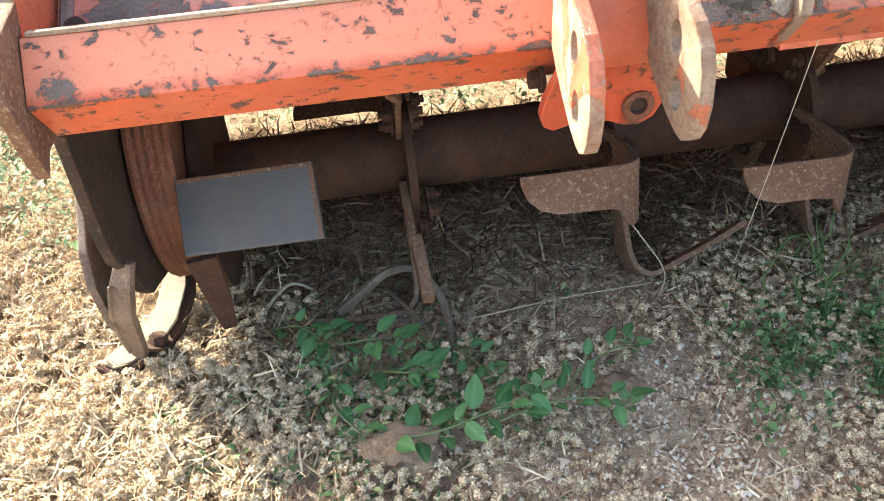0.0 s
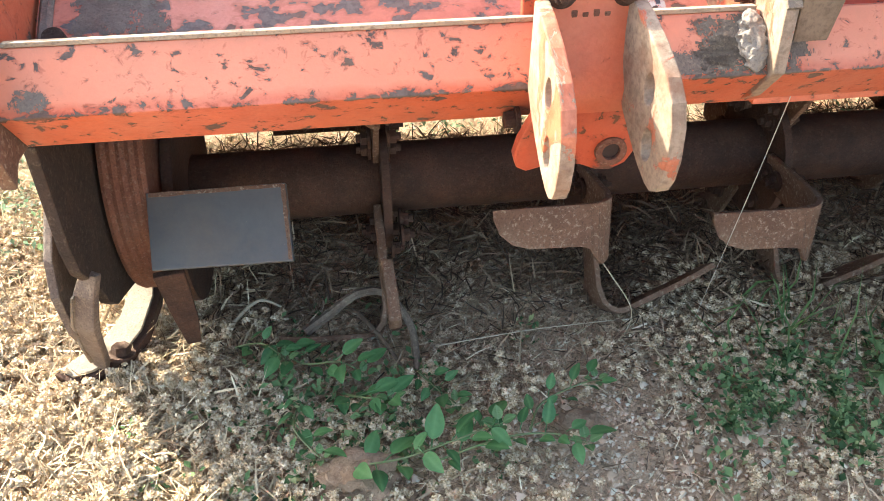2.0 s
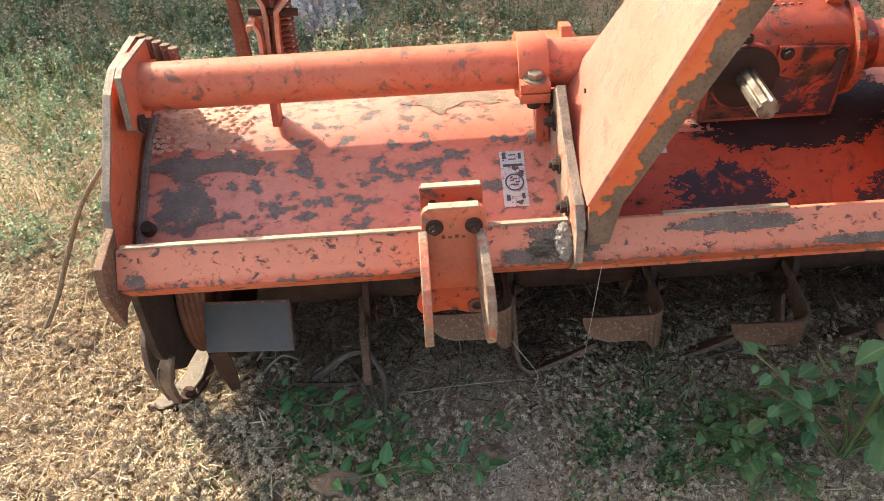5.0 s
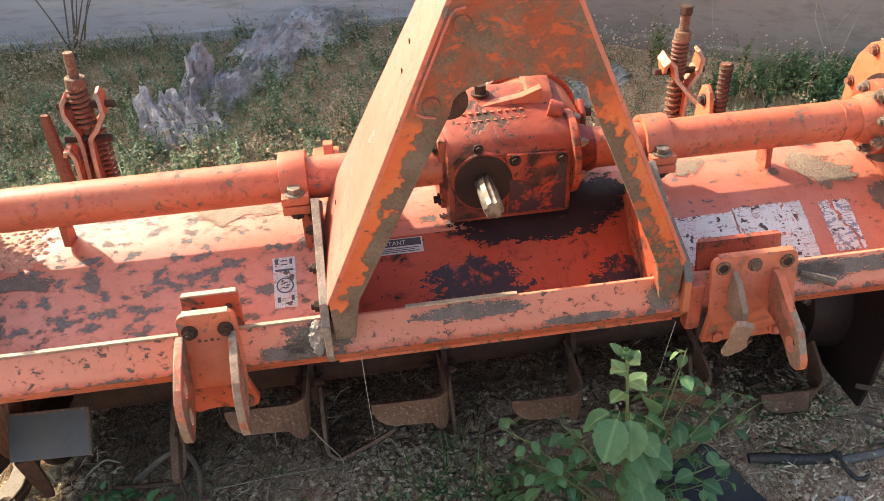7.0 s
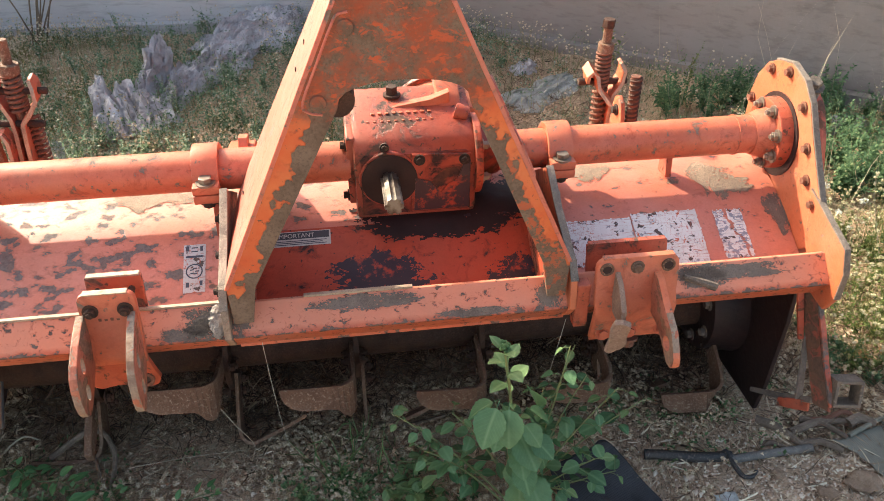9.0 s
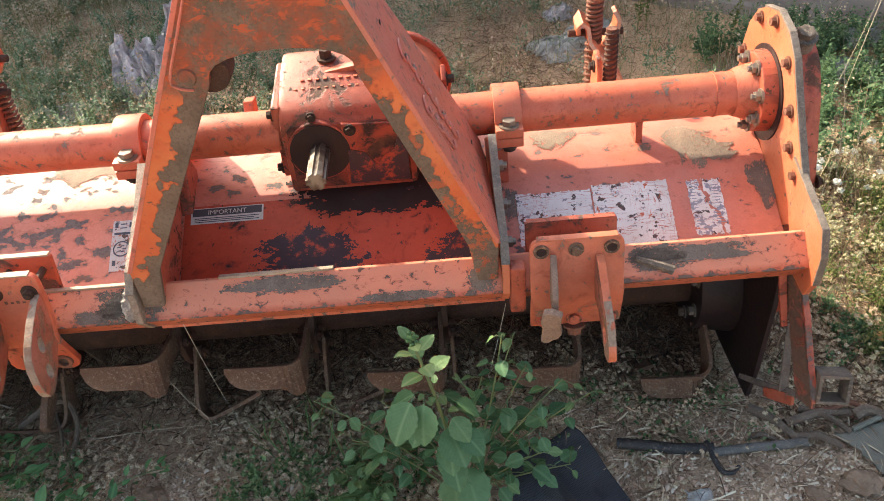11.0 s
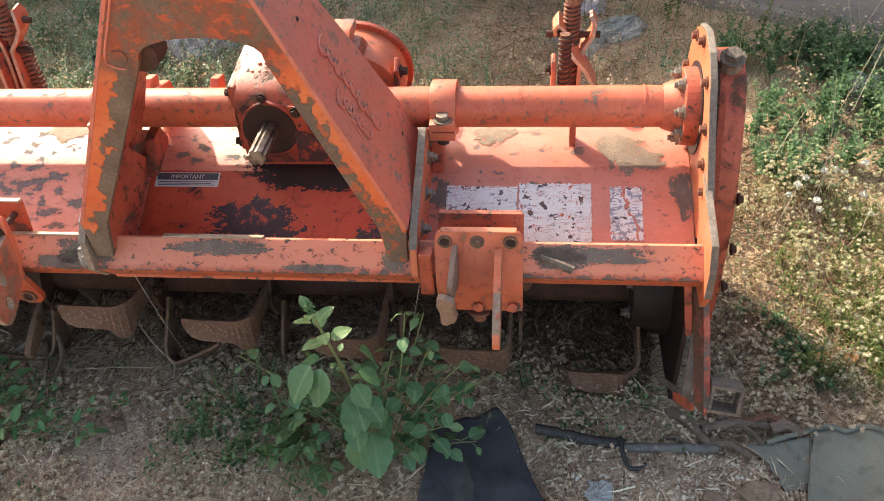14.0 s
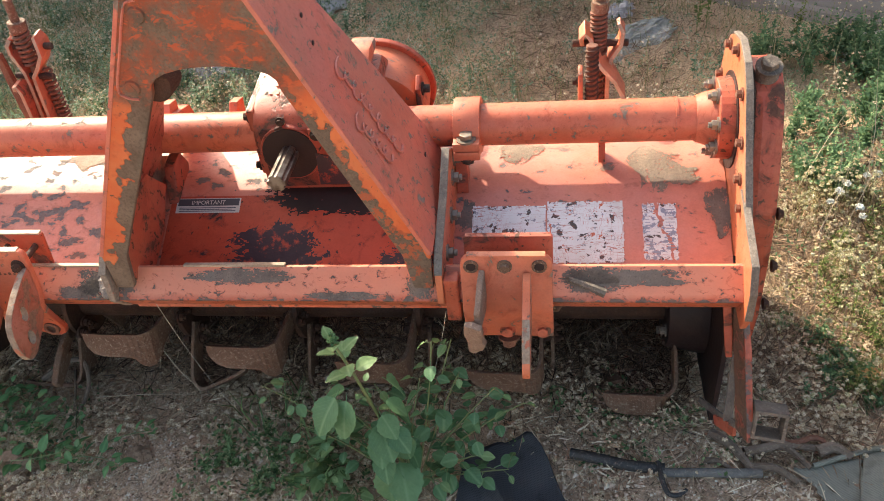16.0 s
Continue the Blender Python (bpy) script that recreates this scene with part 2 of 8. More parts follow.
WELD = rusty("weld_spatter_steel", (0.075, 0.056, 0.044), (0.20, 0.160, 0.128), 0.8, 0.45, 0.1)
WELD_BEAD = rusty("pale_weld_metal", (0.16, 0.135, 0.118), (0.34, 0.30, 0.265), 0.65, 0.35, 0.2)
STEEL = Mat("bolt_steel", 0.45, 0.7)
STEEL.color(STEEL.mix(STEEL.noise(60, 4), (0.34, 0.31, 0.26), (0.16, 0.11, 0.08))).bump(STEEL.noise(150, 3), 0.3, 0.001)
STEEL = STEEL.m
SHAFT = Mat("splined_shaft_steel", 0.42, 0.45)
SHAFT.color(SHAFT.mix(SHAFT.ramp(SHAFT.noise(45, 5), [(0.4, 0.0), (0.62, 1.0)]), (0.22, 0.195, 0.165), (0.075, 0.05, 0.037))).bump(SHAFT.noise(120, 4), 0.4, 0.001)
SHAFT = SHAFT.m
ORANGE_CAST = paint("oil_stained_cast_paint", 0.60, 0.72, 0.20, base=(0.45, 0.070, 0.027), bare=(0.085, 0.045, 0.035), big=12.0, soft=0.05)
GREYPLATE = Mat("grey_plate_steel", 0.55, 0.25)
_c = GREYPLATE.mix(GREYPLATE.noise(26, 9, 0.72), (0.060, 0.062, 0.066), (0.135, 0.130, 0.128))
_c = GREYPLATE.mix(GREYPLATE.ramp(GREYPLATE.noise(70, 7, 0.7), [(0.68, 0.0), (0.74, 0.8)]), _c, (0.27, 0.23, 0.18))
_c = GREYPLATE.mix(GREYPLATE.ramp(GREYPLATE.noise(11, 7, 0.7), [(0.46, 0.0), (0.70, 0.6)]), _c, (0.155, 0.125, 0.10))
GREYPLATE.color(_c).bump(GREYPLATE.noise(60, 5), 0.25, 0.002)
GREYPLATE = GREYPLATE.m
OIL = Mat("black_oil_grime", 0.55, 0.0, 0.3)
OIL.color(OIL.mix(OIL.noise(30, 5), (0.012, 0.009, 0.010), (0.045, 0.022, 0.02))).bump(OIL.noise(70, 5), 0.5, 0.003)
OIL = OIL.m
GRIME = Mat("oily_red_grime", 0.4)
GRIME.color(GRIME.mix(GRIME.ramp(GRIME.noise(34, 7, 0.7), [(0.36, 0.0), (0.47, 1.0)]), (0.40, 0.05, 0.022), (0.030, 0.016, 0.027))).bump(GRIME.noise(70, 5), 0.4, 0.003)
GRIME = GRIME.m


def decal(name, ground=(0.70, 0.68, 0.66), ink=(0.16, 0.16, 0.2), torn=0.5, inky=0.4, scale=26):
    """Weathered vinyl: pale ground, dirt, scuffs through to the paint beneath."""
    k = Mat(name, 0.6)
    c = k.mix(k.ramp(k.noise(75, 6, 0.68), [(0.66 - 0.2 * inky, 0.0), (0.68 - 0.2 * inky, 0.85)]), ground, ink)
    c = k.mix(k.ramp(k.noise(9, 8, 0.7), [(0.42, 0.0), (0.75, 0.5)]), c, (0.36, 0.29, 0.24))
    c = k.mix(k.ramp(k.noise(scale * 2.2, 8, 0.72, (1, 1, 1), 0.8), [(0.75 - 0.3 * torn, 0.0), (0.765 - 0.3 * torn, 1.0)]), c, (0.52, 0.11, 0.045))
    c = k.mix(k.ramp(k.noise(60, 5, 0.6), [(0.595, 0.0), (0.605, 1.0)]), c, (0.07, 0.05, 0.045))
    scr = k.ramp(k.noise(34, 3, 0.5, (0.25, 2.6, 2.6), 1.6), [(0.488, 0.0), (0.5, 1.0), (0.512, 0.0)])
    c = k.mix(scr, c, (0.38, 0.10, 0.05))
    scr2 = k.ramp(k.noise(30, 2, 0.5, (2.2, 0.35, 0.35), 2.2), [(0.490, 0.0), (0.5, 1.0), (0.510, 0.0)])
    c = k.mix(k.math("MULTIPLY", scr2, k.ramp(k.noise(14, 3), [(0.45, 0.0), (0.55, 1.0)])), c, (0.46, 0.085, 0.045))
    k.color(c).bump(k.noise(80, 4), 0.3, 0.001)
    return k.m


WHITE_DECAL = decal("scuffed_white_decal", torn=0.44, inky=0.28)
PLATE_DECAL = decal("torn_spec_decal", ink=(0.16, 0.18, 0.26), torn=0.52, inky=0.62, scale=18)
WARN_DECAL = decal("pale_warning_decal", (0.55, 0.52, 0.52), torn=0.50, inky=0.35, scale=40)
DECAL_INK = Mat("decal_ink", 0.6).color((0.05, 0.055, 0.08)).m
DECAL_NAVY = Mat("decal_navy", 0.5).color((0.052, 0.056, 0.068)).m
DECAL_GREY = Mat("faded_print", 0.6).color((0.24, 0.25, 0.30)).m
DECAL_PALE = Mat("decal_pale", 0.6).color((0.56, 0.54, 0.50)).m


def soil():
    k = Mat("dry_soil", 0.95, 0.0, 0.2)
    c = k.mix(k.ramp(k.noise(7, 6), [(0.3, 0.0), (0.7, 1.0)]), (0.62, 0.400, 0.262), (0.80, 0.575, 0.395))
    c = k.mix(k.ramp(k.noise(240, 5, 0.75), [(0.45, 0.0), (0.62, 0.7)]), c, (0.60, 0.45, 0.325))
    c = k.mix(k.ramp(k.noise(110, 6, 0.7), [(0.53, 0.0), (0.60, 0.6)]), c, (0.17, 0.112, 0.076))
    k.color(c)
    k.bump(k.math("ADD", k.noise(70, 7, 0.75), k.math("MULTIPLY", k.noise(300, 4, 0.7), 0.5)), 1.0, 0.016)
    return k.m


SOIL = soil()


def litter(name, stops, rough=0.8, trans=0.0):
    """Small plant matter, each piece of its own tone."""
    k = Mat(name, rough, 0.0, 0.25)
    k.color(k.ramp(k.rand(True), stops))
    if trans:
        tr = k.n.new("ShaderNodeBsdfTranslucent")
        k.l.new(k.b.inputs["Base Color"].links[0].from_socket, tr.inputs["Color"])
        mx = k.n.new("ShaderNodeMixShader")
        mx.inputs[0].default_value = trans
        k.l.new(k.b.outputs[0], mx.inputs[1])
        k.l.new(tr.outputs[0], mx.inputs[2])
        k.l.new(mx.outputs[0], k.n["Material Output"].inputs[0])
    return k.m


STRAW = litter("dry_straw", [(0.0, (0.20, 0.135, 0.085)), (0.4, (0.40, 0.30, 0.19)), (0.75, (0.58, 0.46, 0.31)), (1.0, (0.72, 0.61, 0.43))])
BROWN_BITS = litter("dead_leaf_bits", [(0.0, (0.101, 0.064, 0.040)), (0.3, (0.302, 0.202, 0.132)), (0.65, (0.672, 0.493, 0.330)), (1.0, (0.840, 0.750, 0.560))])
DEAD_STALK = litter("dead_brown_stalks", [(0.0, (0.06, 0.034, 0.021)), (0.5, (0.18, 0.108, 0.065)), (0.85, (0.34, 0.22, 0.14)), (1.0, (0.54, 0.39, 0.25))])
# Darker copy of the dead stalks, with the machine's shade in its colour.
SHADED_STALK = litter("shaded_dark_stalks", [(0.0, (0.046, 0.027, 0.018)), (0.5, (0.130, 0.081, 0.052)), (0.85, (0.273, 0.182, 0.117)), (1.0, (0.494, 0.364, 0.234))])
GRAVEL = litter("gravel_crumbs", [(0.0, (0.151, 0.095, 0.060)), (0.35, (0.497, 0.346, 0.238)), (0.75, (0.799, 0.616, 0.464)), (1.0, (0.840, 0.788, 0.659))])
HEADS = litter("dried_flower_heads", [(0.0, (0.38, 0.27, 0.16)), (0.4, (0.60, 0.465, 0.31)), (1.0, (0.78, 0.665, 0.51))])
HEADS_SUN = litter("yellowish_flower_heads", [(0.0, (0.239, 0.221, 0.092)), (0.35, (0.442, 0.396, 0.221)), (0.75, (0.607, 0.543, 0.359)), (1.0, (0.718, 0.672, 0.534))])
DAISY = litter("white_petals", [(0.0, (0.66, 0.64, 0.56)), (1.0, (0.80, 0.79, 0.74))])
HEADS_DARK = litter("brown_seed_heads", [(0.0, (0.24, 0.155, 0.095)), (0.4, (0.42, 0.30, 0.195)), (0.8, (0.58, 0.445, 0.31)), (1.0, (0.72, 0.59, 0.45))])
WEED = litter("small_weed_leaves", [(0.0, (0.065, 0.117, 0.052)), (0.5, (0.156, 0.254, 0.111)), (0.85, (0.260, 0.364, 0.169)), (1.0, (0.468, 0.494, 0.260))], trans=0.4)
WEED_BACK = litter("grey_green_weeds", [(0.0, (0.09, 0.145, 0.085)), (0.45, (0.19, 0.275, 0.155)), (0.85, (0.34, 0.41, 0.27)), (1.0, (0.64, 0.62, 0.50))], trans=0.4)
WEED_DRY = litter("yellowing_weeds", [(0.0, (0.09, 0.12, 0.04)), (0.5, (0.22, 0.22, 0.09)), (1.0, (0.42, 0.36, 0.18))], trans=0.4)
BUSH = litter("leafy_weed_bushes", [(0.0, (0.067, 0.129, 0.067)), (0.6, (0.129, 0.224, 0.110)), (0.9, (0.190, 0.291, 0.140)), (1.0, (0.314, 0.358, 0.190))], trans=0.4)
WEED_SUN = litter("sunlit_weed_leaves", [(0.0, (0.064, 0.098, 0.030)), (0.5, (0.136, 0.183, 0.055)), (0.85, (0.212, 0.238, 0.085)), (1.0, (0.340, 0.315, 0.145))], trans=0.4)
GRASS = litter("green_grass_blades", [(0.0, (0.070, 0.133, 0.049)), (1.0, (0.182, 0.266, 0.105))], trans=0.4)


def leaf_mat(name, a, b):
    k = Mat(name, 0.5, 0.0, 0.35)
    c = k.mix(k.rand(), a, b)
    c = k.mix(k.ramp(k.noise(70, 4), [(0.4, 0.0), (0.8, 0.4)]), c, (a[0] * 0.6, a[1] * 0.6, a[2] * 0.6))
    wv = k.math("ADD", k.math("MULTIPLY", k.axis(1), 900.0), k.math("MULTIPLY", k.math("ABSOLUTE", k.axis(0)), -900.0))
    vein = k.math("MAXIMUM", k.ramp(k.math("SINE", wv), [(0.90, 0.0), (0.99, 0.16)]), k.ramp(k.math("ABSOLUTE", k.axis(0)), [(0.0005, 0.5), (0.0011, 0.0)]))
    c = k.mix(vein, c, (b[0] * 1.5, b[1] * 1.35, b[2] * 1.5))
    k.color(c).bump(k.voronoi(160), 0.35, 0.0015)
    tr = k.n.new("ShaderNodeBsdfTranslucent")
    k.l.new(c, tr.inputs["Color"])
    mx = k.n.new("ShaderNodeMixShader")
    mx.inputs[0].default_value = 0.32
    k.l.new(k.b.outputs[0], mx.inputs[1])
    k.l.new(tr.outputs[0], mx.inputs[2])
    k.l.new(mx.outputs[0], k.n["Material Output"].inputs[0])
    return k.m


LEAF = leaf_mat("broad_leaf", (0.078, 0.174, 0.081), (0.151, 0.280, 0.129))
LEAF_PALE = leaf_mat("young_leaf", (0.115, 0.215, 0.085), (0.205, 0.315, 0.135))
LEAF_LOW = leaf_mat("low_weed_leaf", (0.066, 0.170, 0.066), (0.125, 0.265, 0.098))
STEM = Mat("green_stem", 0.6).color((0.14, 0.17, 0.07)).m
TWIG = rusty("dry_twig", (0.12, 0.08, 0.055), (0.26, 0.19, 0.13), 0.9, 0.3, 0.0)
DRY_LEAF = rusty("dry_orange_leaf", (0.36, 0.16, 0.055), (0.58, 0.31, 0.11), 0.7, 0.2, 0.0)
PALE_STRAW = Mat("pale_straw_stalk", 0.7).color((0.40, 0.33, 0.235)).m
THREAD = Mat("white_thread", 0.8).color((0.42, 0.39, 0.33)).m


def concrete(name, a, b):
    k = Mat(name, 0.9, 0.0, 0.25)
    c = k.mix(k.ramp(k.noise(1.3, 5, 0.6, (0.5, 1, 1.6)), [(0.3, 0.0), (0.75, 1.0)]), a, b)
    c = k.mix(k.ramp(k.noise(22, 5, 0.6, (0.35, 1, 2.0)), [(0.5, 0.0), (0.8, 0.55)]), c, (0.13, 0.115, 0.105))
    k.color(c).bump(k.noise(45, 6), 0.5, 0.006)
    return k.m


WALL = concrete("grey_wall_render", (0.45, 0.42, 0.415), (0.60, 0.57, 0.56))
WALL_MUD = concrete("brown_stained_wall_render", (0.24, 0.198, 0.175), (0.37, 0.32, 0.29))


def cloth(name, a, b, weave=0.0, rough=0.7):
    k = Mat(name, rough, 0.0, 0.35)
    c = k.mix(k.ramp(k.noise(6, 6, 0.6), [(0.3, 0.0), (0.7, 1.0)]), a, b)
    c = k.mix(k.ramp(k.noise(30, 5), [(0.52, 0.0), (0.75, 0.6)]), c, (a[0] * 0.5, a[1] * 0.45, a[2] * 0.42))
    k.color(c)
    h = k.noise(22, 8, 0.62, (1, 1, 1), 1.2)
    if weave:
        sx, sy = k.math("SINE", k.math("MULTIPLY", k.axis(0), weave)), k.math("SINE", k.math("MULTIPLY", k.math("ADD", k.axis(1), k.math("MULTIPLY", k.axis(0), 0.5)), weave))
        dots = k.ramp(k.math("MULTIPLY", sx, sy), [(0.10, 0.0), (0.45, 0.55)])
        c = k.mix(dots, c, (a[0] * 0.45, a[1] * 0.45, a[2] * 0.45))
        k.color(c)
        h = k.math("SUBTRACT", k.math("MULTIPLY", h, 0.5), dots)
    k.bump(h, 1.0, 0.003 if weave else 0.03)
    return k.m


SACK = cloth("weathered_grey_sacking", (0.34, 0.31, 0.31), (0.70, 0.655, 0.66))
SHEET = cloth("pale_plastic_sheet", (0.30, 0.30, 0.265), (0.50, 0.49, 0.45))
BLACKMESH = cloth("black_shade_net", (0.034, 0.037, 0.050), (0.105, 0.105, 0.108), 1150)
GREYTARP = cloth("dusty_grey_net", (0.21, 0.205, 0.165), (0.32, 0.305, 0.245), 1900)
WHITERAG = cloth("white_plastic_scrap", (0.5, 0.5, 0.48), (0.68, 0.68, 0.66))
HOSE = rusty("dusty_black_hose", (0.018, 0.018, 0.021), (0.045, 0.042, 0.042), 0.6, 0.3, 0.0)
STONE = rusty("brown_stone", (0.20, 0.125, 0.080), (0.36, 0.245, 0.165), 0.95, 0.4, 0.0)
BARK = rusty("dry_bark", (0.11, 0.075, 0.055), (0.24, 0.18, 0.135), 0.95, 0.4, 0.0)


# ---- shape helpers ----
def link(name, bm, mat, parent=None, label="", smooth=False):
    me = bpy.data.meshes.new(name)
    if smooth:
        for f in bm.faces:
            f.smooth = True
    bm.to_mesh(me)
    bm.free()
    if smooth:
        me.set_sharp_from_angle(angle=radians(38))
    for m in (mat if isinstance(mat, (list, tuple)) else [mat]):
        me.materials.append(m)
    ob = new(name, me)
    ob.parent = parent
    if label:
        ob["label"] = label
    return ob


def part(name, bm, mat, parent, label="", smooth=False):
    return link(name, bm, mat, parent, label, smooth)


def share(name, src, m, parent):
    """Another object on the same mesh, at m."""
    ob = new(name, src.data)
    ob.matrix_basis = m
    ob.parent = parent
    return ob


def soften(bm, w, angle=40):
    if w:
        es = [e for e in bm.edges if len(e.link_faces) == 2 and e.calc_face_angle(0) > radians(angle)]
        bmesh.ops.bevel(bm, geom=es, offset=w, segments=2, affect="EDGES", profile=0.6)
    return bm


def prism(outline, axis, a, b, w=0.0, bm=None):
    """The outline, extruded along an axis from a to b. For x the outline is (y, z), for y (x, z), for z (x, y)."""
    out = bm or bmesh.new()
    b2 = bmesh.new()
    put = {"x": lambda p, s: (s, p[0], p[1]), "y": lambda p, s: (p[0], s, p[1]), "z": lambda p, s: (p[0], p[1], s)}[axis]
    lo = [b2.verts.new(put(p, a)) for p in outline]
    hi = [b2.verts.new(put(p, b)) for p in outline]
    n = len(outline)
    b2.faces.new(lo)
    b2.faces.new(hi[::-1])
    for i in range(n):
        b2.faces.new((lo[i], hi[i], hi[(i + 1) % n], lo[(i + 1) % n]))
    bmesh.ops.recalc_face_normals(b2, faces=b2.faces)
    soften(b2, w, 20)
    return absorb(out, b2)


def absorb(out, b2, m=None):
    me = bpy.data.meshes.new("tmp")
    if m is not None:
        bmesh.ops.transform(b2, matrix=m, verts=b2.verts)
    b2.to_mesh(me)
    b2.free()
    out.from_mesh(me)
    bpy.data.meshes.remove(me)
    return out


def box(x0, x1, y0, y1, z0, z1, w=0.0, bm=None):
    return prism([(y0, z0), (y1, z0), (y1, z1), (y0, z1)], "x", x0, x1, w, bm)


def rod(p, q, r, n=16, r2=None, bm=None, w=0.0):
    """A round bar from p to q."""
    p, q = Vector(p), Vector(q)
    b2 = bmesh.new()
    bmesh.ops.create_cone(b2, cap_ends=True, segments=n, radius1=r, radius2=r if r2 is None else r2, depth=(q - p).length)
    soften(b2, w, 60)
    m = Matrix.Translation((p + q) / 2) @ (q - p).to_track_quat("Z", "Y").to_matrix().to_4x4()
    return absorb(bm or bmesh.new(), b2, m)


def cable(pts, r, n=8, bm=None, taper=1.0, sub=6):
    """A round bar bent along a smooth line through pts."""
    out = bm or bmesh.new()
    P = [Vector(p) for p in pts]
    Q = []
    for i in range(len(P) - 1):
        a, b, c, d = P[max(i - 1, 0)], P[i], P[i + 1], P[min(i + 2, len(P) - 1)]
        for s in range(sub):
            t = s / sub
            Q.append(0.5 * ((2 * b) + (c - a) * t + (2 * a - 5 * b + 4 * c - d) * t * t + (3 * b - a - 3 * c + d) * t ** 3))
    Q.append(P[-1])
    rings = []
    up = Vector((0.13, 0.37, 0.92)).normalized()
    for i, q in enumerate(Q):
        d = (Q[min(i + 1, len(Q) - 1)] - Q[max(i - 1, 0)]).normalized()
        u = d.cross(up)
        if u.length < 1e-3:
            u = d.cross(Vector((1, 0, 0)))
        u.normalize()
        v = d.cross(u)
        rr = r * (1 + (taper - 1) * i / (len(Q) - 1))
        rings.append([out.verts.new(q + rr * (math.cos(2 * math.pi * k / n) * u + math.sin(2 * math.pi * k / n) * v)) for k in range(n)])
    for a, b in zip(rings, rings[1:]):
        for k in range(n):
            out.faces.new((a[k], a[(k + 1) % n], b[(k + 1) % n], b[k]))
    out.faces.new(rings[0][::-1])
    out.faces.new(rings[-1])
    return out


def strap(path, width, thick, side, bm=None):
    """A flat bar swept along path: (point, width factor); side gives the direction of its width."""
    out = bm or bmesh.new()
    b2 = bmesh.new()
    side = Vector(side).normalized()
    rings = []
    pts = [Vector(p) for p, _ in path]
    for i, (p, f) in enumerate(path):
        d = (pts[min(i + 1, len(pts) - 1)] - pts[max(i - 1, 0)]).normalized()
        nrm = d.cross(side).normalized() * thick / 2
        s = side * width * f / 2
        c = pts[i]
        rings.append([b2.verts.new(c + v) for v in (s + nrm, -s + nrm, -s - nrm, s - nrm)])
    for a, b in zip(rings, rings[1:]):
        for k in range(4):
            b2.faces.new((a[k], a[(k + 1) % 4], b[(k + 1) % 4], b[k]))
    b2.faces.new(rings[0])
    b2.faces.new(rings[-1])
    bmesh.ops.recalc_face_normals(b2, faces=b2.faces)
    soften(b2, thick * 0.22, 50)
    return absorb(out, b2)


def bolt(p, d, r=0.009, h=0.008, bm=None, washer=True, shank=0.0):
    """A hexagon head at p, looking along d."""
    p, d = Vector(p), Vector(d).normalized()
    out = bm or bmesh.new()
    z = 0.0
    if washer:
        rod(p - d * 0.002, p + d * 0.002, r * 1.45, 18, bm=out)
        z = 0.002
    rod(p + d * z, p + d * (z + h), r, 6, bm=out, w=r * 0.12)
    if shank:
        rod(p + d * (z + h), p + d * (z + h + shank), r * 0.55, 12, bm=out, w=0.001)
    return out


def circle(cy, cz, r, n=28, a0=0.0, a1=360.0):
    k = n if abs(a1 - a0) >= 360 else n + 1
    return [(cy + r * math.cos(radians(a0 + (a1 - a0) * i / n)), cz + r * math.sin(radians(a0 + (a1 - a0) * i / n))) for i in range(k)]


def plate_with_hole(outline, hole, axis, a, b, w=0.0):
    """A plate with one hole: outline and hole are rings with the same number of points, matched in order."""
    b2 = bmesh.new()
    put = {"x": lambda p, s: (s, p[0], p[1]), "y": lambda p, s: (p[0], s, p[1])}[axis]
    R = [[b2.verts.new(put(p, s)) for p in ring] for s in (a, b) for ring in (outline, hole)]
    n = len(outline)
    for i in range(n):
        j = (i + 1) % n
        b2.faces.new((R[0][i], R[0][j], R[1][j], R[1][i]))
        b2.faces.new((R[2][i], R[3][i], R[3][j], R[2][j]))
        b2.faces.new((R[0][i], R[2][i], R[2][j], R[0][j]))
        b2.faces.new((R[1][i], R[1][j], R[3][j], R[3][i]))
    bmesh.ops.recalc_face_normals(b2, faces=b2.faces)
    soften(b2, w, 50)
    return b2


def resample(pts, n):
    """n points evenly along a closed outline."""
    P = [Vector(p) for p in pts]
    L = [(P[(i + 1) % len(P)] - P[i]).length for i in range(len(P))]
    tot, out, i, acc = sum(L), [], 0, 0.0
    for k in range(n):
        s = tot * k / n
        while acc + L[i] < s - 1e-9:
            acc += L[i]
            i += 1
        out.append(tuple(P[i].lerp(P[(i + 1) % len(P)], (s - acc) / L[i])))
    return out


def quick_mesh(name, verts, tris, mat):
    """One mesh from arrays, for growth and litter."""
    me = bpy.data.meshes.new(name)
    me.vertices.add(len(verts))
    me.vertices.foreach_set("co", np.asarray(verts, np.float32).ravel())
    me.loops.add(len(tris) * 3)
    me.loops.foreach_set("vertex_index", np.asarray(tris, np.int32).ravel())
    me.polygons.add(len(tris))
    me.polygons.foreach_set("loop_start", np.arange(0, len(tris) * 3, 3, dtype=np.int32))
    me.update(calc_edges=True)
    me.materials.append(mat)
    return new(name, me)


# ---- ground ----
def lump(x, y):
    """Height of the ground."""
    h = 0.010 * np.sin(3.1 * x + 1.0) * np.cos(2.7 * y) + 0.006 * np.sin(11 * x + 2 * y) * np.sin(9 * y - 3 * x)
    h = h + 0.004 * np.sin(31 * x + 7 * y) * np.cos(27 * y - 11 * x)
    far = np.clip((np.hypot(x, y - 0.5) - 3) / 6, 0, 1)
    return h * (1 - far) + 0.002


